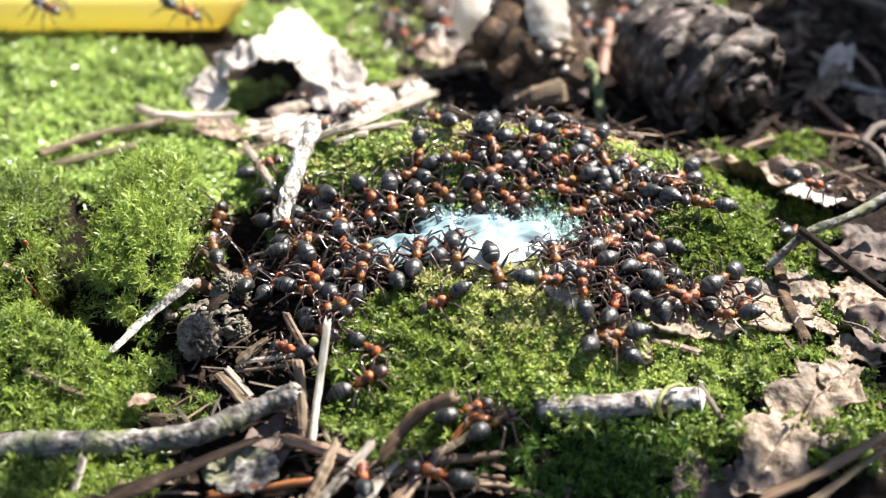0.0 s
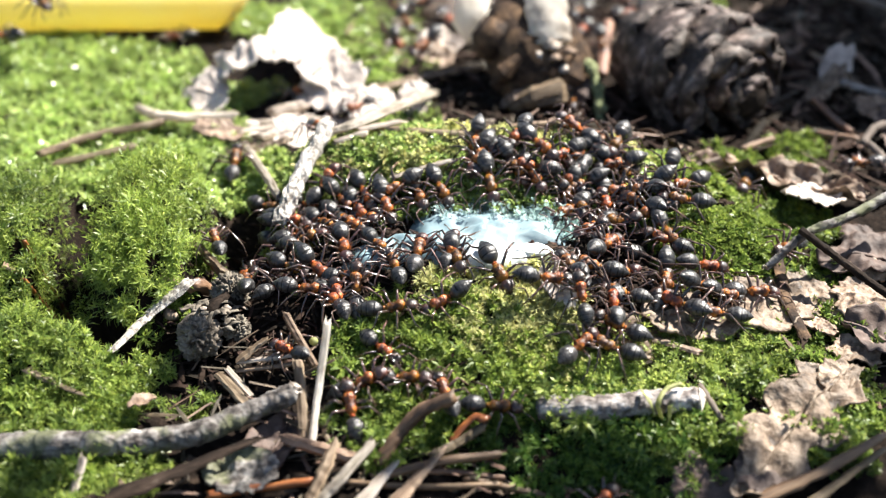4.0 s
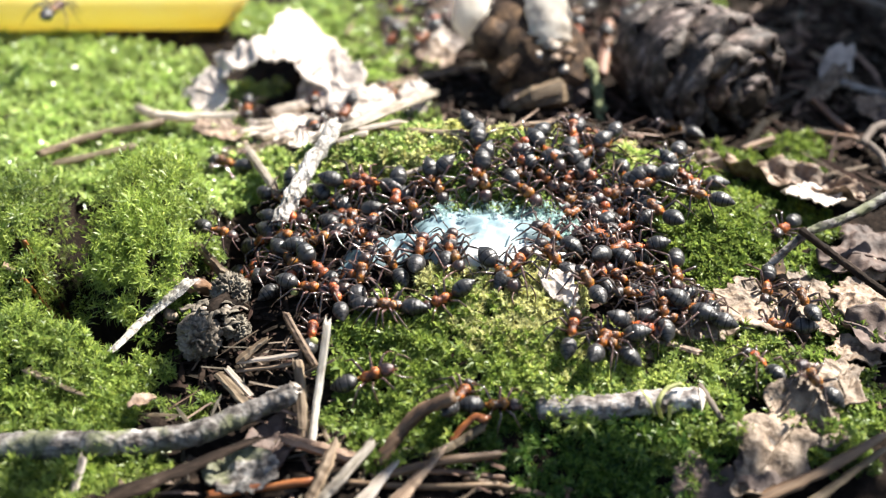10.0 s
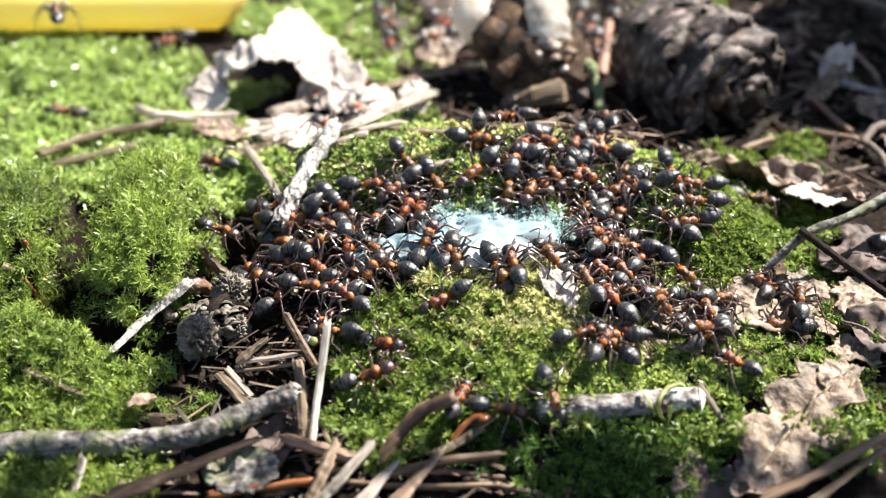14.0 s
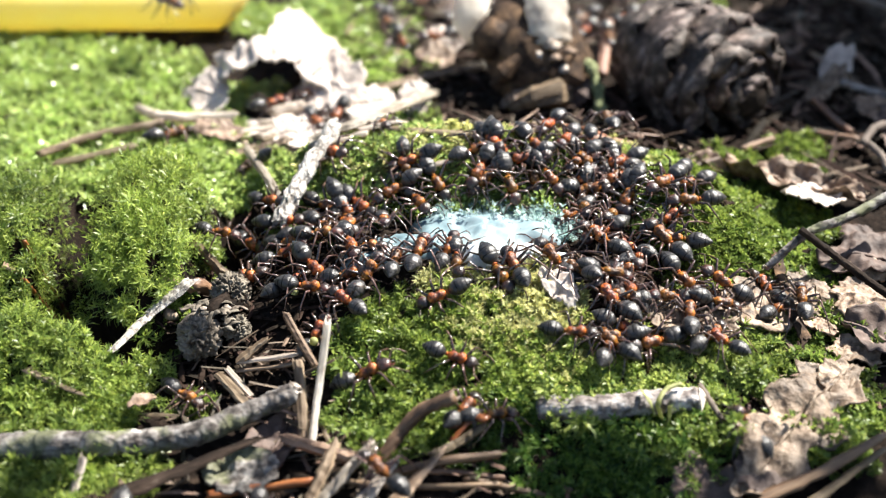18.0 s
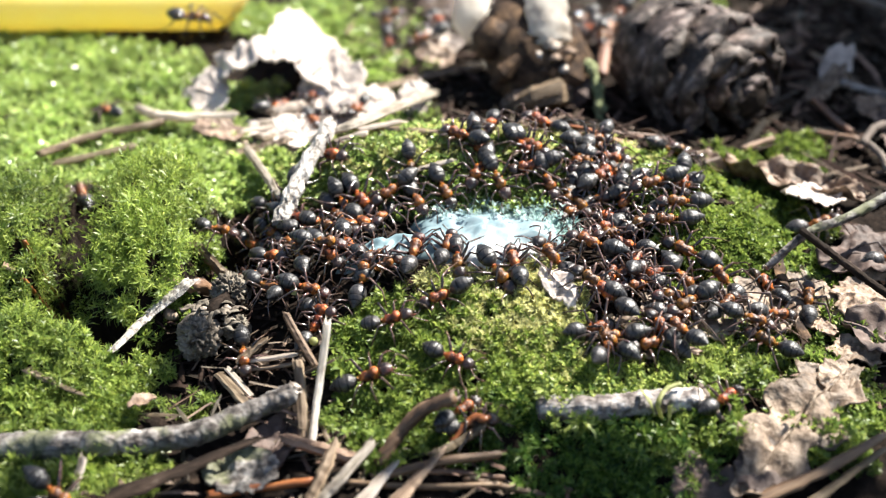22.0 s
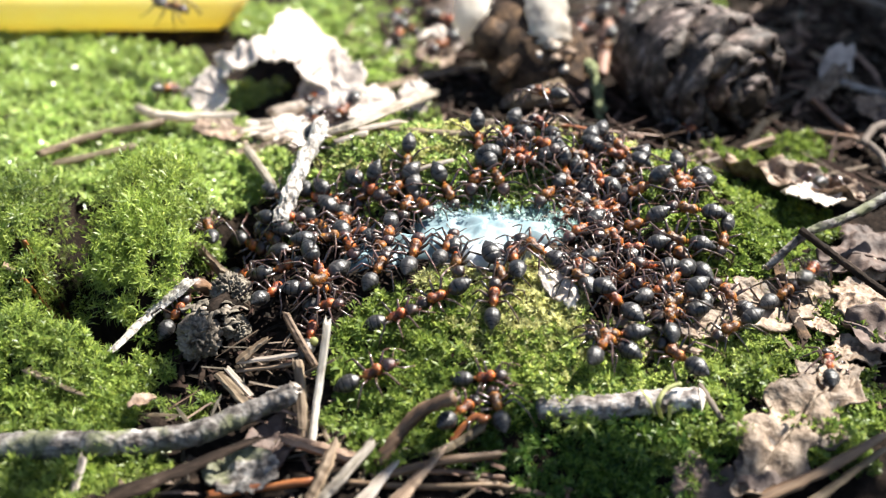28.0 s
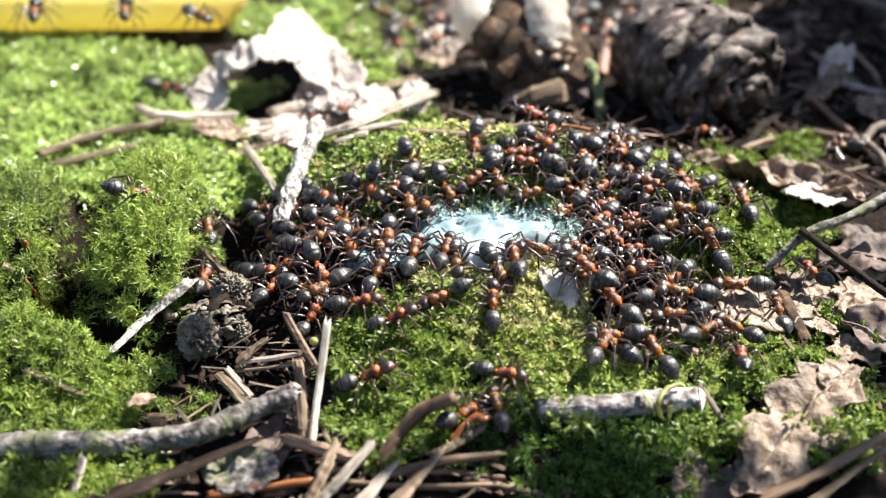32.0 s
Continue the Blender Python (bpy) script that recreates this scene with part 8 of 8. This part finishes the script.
    go(ants[124], (0, 18, -2.4, -145, 0.1), (3, 17.3, -1.5, -136, 0.1), (6, 18.8, -0.2, -144, 0.1), (9.5, 17.4, -1.8, -141, 0.1), (13, 17.6, -1.6, -149, 0.1), (16.5, 17.1, -1.1, -128, 0.1), (19, 18.3, -2.3, -148, 0.1), (22, 18.2, -1.7, -142, 0.1), (25, 18.2, -2, -134, 0.1), (28.5, 16.1, -2.1, -136, 0.1), (32, 18.3, 0.4, -125, 0.1))
    go(ants[125], (0, 21.5, 7.4, -101, 0.1), (3, 21, 9.2, -85, 0.1), (6, 22.1, 9.3, -101, 0.1), (9.5, 22.5, 7.2, -86, 0.1), (13, 20.9, 9.2, -99, 0.1), (16.5, 22.1, 9.6, -92, 0.1), (19, 21.1, 9.2, -88, 0.1), (22, 22.6, 9.8, -79, 0.1), (25, 21, 9.3, -83, 0.1), (28.5, 22.2, 7.3, -87, 0.1), (32, 20.5, 9.2, -93, 0.1))
    go(ants[126], (0, 16.1, 2.6, -147, 0.1), (3, 14.7, 2.4, -133, 0.1), (6, 15.2, 1.8, -124, 0.1), (9.5, 15.7, 2.1, -144, 0.1), (13, 14.9, 2.2, -136, 0.1), (16.5, 16.2, 2, -167, 0.1), (19, 15.2, 2, -144, 0.1), (22, 15.6, 2.3, -136, 0.1), (25, 16.3, 2.9, -144, 0.1), (28.5, 16.2, 2, -137, 0.1), (32, 14.5, 2.4, -131, 0.1))
    go(ants[127], (0, 18.8, -10.1, 115, 0.1), (3, 17.2, -11.1, 119, 0.1), (6, 18.7, -9.4, 111, 0.1), (9.5, 17.4, -9, 106, 0.1), (13, 16.7, -8.7, 136, 0.1), (16.5, 18.1, -8.8, 142, 0.1), (19, 17.5, -10.7, 122, 0.1), (22, 18.6, -9.4, 96, 0.1), (25, 17.9, -9.1, 98, 0.1), (28.5, 18.8, -9.7, 142, 0.1), (32, 17.1, -9.7, 106, 0.1))
    go(ants[128], (0, 15, -10, 109, 0.8), (3, 15.3, -10.4, 112, 0.8), (6, 14.1, -10.1, 112, 0.8), (9.5, 15, -10.4, 115, 0.8), (13, 15.9, -12.5, 112, 0.8), (16.5, 15.2, -10.6, 129, 0.8), (19, 14.1, -11.3, 125, 0.8), (22, 16.3, -12.4, 149, 0.8), (25, 16.2, -11.4, 155, 0.8), (28.5, 15.4, -12.2, 149, 0.8), (32, 15.2, -11.7, 134, 0.8))
    go(ants[129], (0, 19.1, 12.9, -116, 0.2), (3, 19, 13, -92, 0.2), (6, 20.7, 12.5, -111, 0.2), (9.5, 21.2, 13.3, -122, 0.2), (13, 21.1, 13.2, -111, 0.2), (16.5, 19.9, 12.7, -116, 0.2), (19, 19.7, 13.3, -86, 0.2), (22, 19.2, 12.8, -92, 0.2), (25, 19.5, 13.3, -108, 0.2), (28.5, 19.3, 13, -109, 0.2), (32, 20.3, 13.3, -111, 0.2))
    go(ants[130], (0, 4, 12.5, -97, 0.1), (3, 3.5, 12.4, -93, 0.1), (6, 4.9, 12.6, -91, 0.1), (9.5, 4.5, 13.2, -68, 0.1), (13, 4.3, 13.2, -97, 0.1), (16.5, 4.2, 12.3, -87, 0.1), (19, 5.9, 11.8, -105, 0.1), (22, 4.3, 12.4, -86, 0.1), (25, 5.8, 12.3, -92, 0.1), (28.5, 4.2, 13.2, -88, 0.1), (32, 3.6, 12.3, -90, 0.1))
    go(ants[131], (0, 17.1, 11, -88, 0.1), (3, 16.2, 10.9, -112, 0.1), (6, 16.9, 12.2, -128, 0.1), (9.5, 17.4, 10.5, -112, 0.1), (13, 17.8, 11.3, -141, 0.1), (16.5, 15.9, 10.2, -121, 0.1), (19, 16.4, 10.6, -119, 0.1), (22, 16.3, 10.6, -107, 0.1), (25, 17.4, 11, -117, 0.1), (28.5, 17.2, 11.7, -116, 0.1), (32, 17.6, 11.2, -128, 0.1))
    go(ants[132], (0, 12.4, 10.8, -80, 0.8), (3, 12.5, 10.4, -58, 0.8), (6, 12.5, 10.6, -73, 0.8), (9.5, 13.2, 10.9, -54, 0.8), (13, 13.3, 9.7, -64, 0.8), (16.5, 13.4, 11, -59, 0.8), (19, 11.9, 10.7, -64, 0.8), (22, 11.6, 11.1, -55, 0.8), (25, 11.4, 11.1, -52, 0.8), (28.5, 12.6, 10, -58, 0.8), (32, 12.7, 11, -52, 0.8))
    go(ants[133], (0, 28.7, -10.5, 108, 0.1), (3, 29.4, -8.6, 73, 0.1), (6, 27.1, -11.1, 81, 0.1), (9.5, 28.6, -8.6, 117, 0.1), (13, 29.7, -11.3, 75, 0.1), (16.5, 28.4, -8.9, 113, 0.1), (19, 29.5, -9.3, 95, 0.1), (22, 29.7, -9.6, 101, 0.1), (25, 28.6, -10.3, 75, 0.1), (28.5, 29.8, -9.6, 83, 0.1), (32, 28.3, -11.3, 91, 0.1))
    go(ants[134], (0, 16.4, 6.9, -124, 0.2), (3, 15.3, 7.1, -109, 0.2), (6, 16.6, 6.8, -123, 0.2), (9.5, 15.4, 7.3, -116, 0.2), (13, 15.2, 7.3, -87, 0.2), (16.5, 17.2, 6.8, -94, 0.2), (19, 17, 6.1, -98, 0.2), (22, 14.6, 7.5, -77, 0.2), (25, 15.6, 7.3, -118, 0.2), (28.5, 16.1, 7, -97, 0.2), (32, 16.8, 6.9, -120, 0.2))
    go(ants[135], (0, 10.3, 10, -175, 0.8), (3, 10.4, 8.7, 168, 0.8), (6, 9, 8.7, -170, 0.8), (9.5, 10.7, 9.1, -173, 0.8), (13, 9.8, 9.4, -168, 0.8), (16.5, 8.8, 9.2, -165, 0.8), (19, 9.9, 9.7, -158, 0.8), (22, 10.7, 8.8, -169, 0.8), (25, 10.4, 9.2, -161, 0.8), (28.5, 10.2, 9.3, -172, 0.8), (32, 10.2, 8.9, 177, 0.8))
    go(ants[136], (0, -12.7, 4.1, -55, 0.2), (3, -10.8, 4.1, -52, 0.2), (6, -11.9, 2.7, -43, 0.2), (9.5, -10.4, 3.6, -62, 0.2), (13, -11.4, 5, -55, 0.2), (16.5, -12.4, 4.2, -49, 0.2), (19, -12.3, 4.1, -53, 0.2), (22, -11.2, 3.7, -68, 0.2), (25, -12.3, 4.1, -63, 0.2), (28.5, -12, 3.4, -45, 0.2), (32, -12.2, 4.5, -51, 0.2))
    go(ants[137], (0, -12, 6, -51, 0.2), (3, -12.5, 6.9, -35, 0.2), (6, -11.7, 6.5, -64, 0.2), (9.5, -12.8, 6.6, -52, 0.2), (13, -14.7, 7.1, -26, 0.2), (16.5, -13.6, 6.6, -46, 0.2), (19, -13.6, 6, -36, 0.2), (22, -11.9, 5.9, -72, 0.2), (25, -13.9, 6.8, -30, 0.2), (28.5, -12.6, 6.7, -55, 0.2), (32, -12.9, 5.8, -51, 0.2))
    stick_rows()


motions()
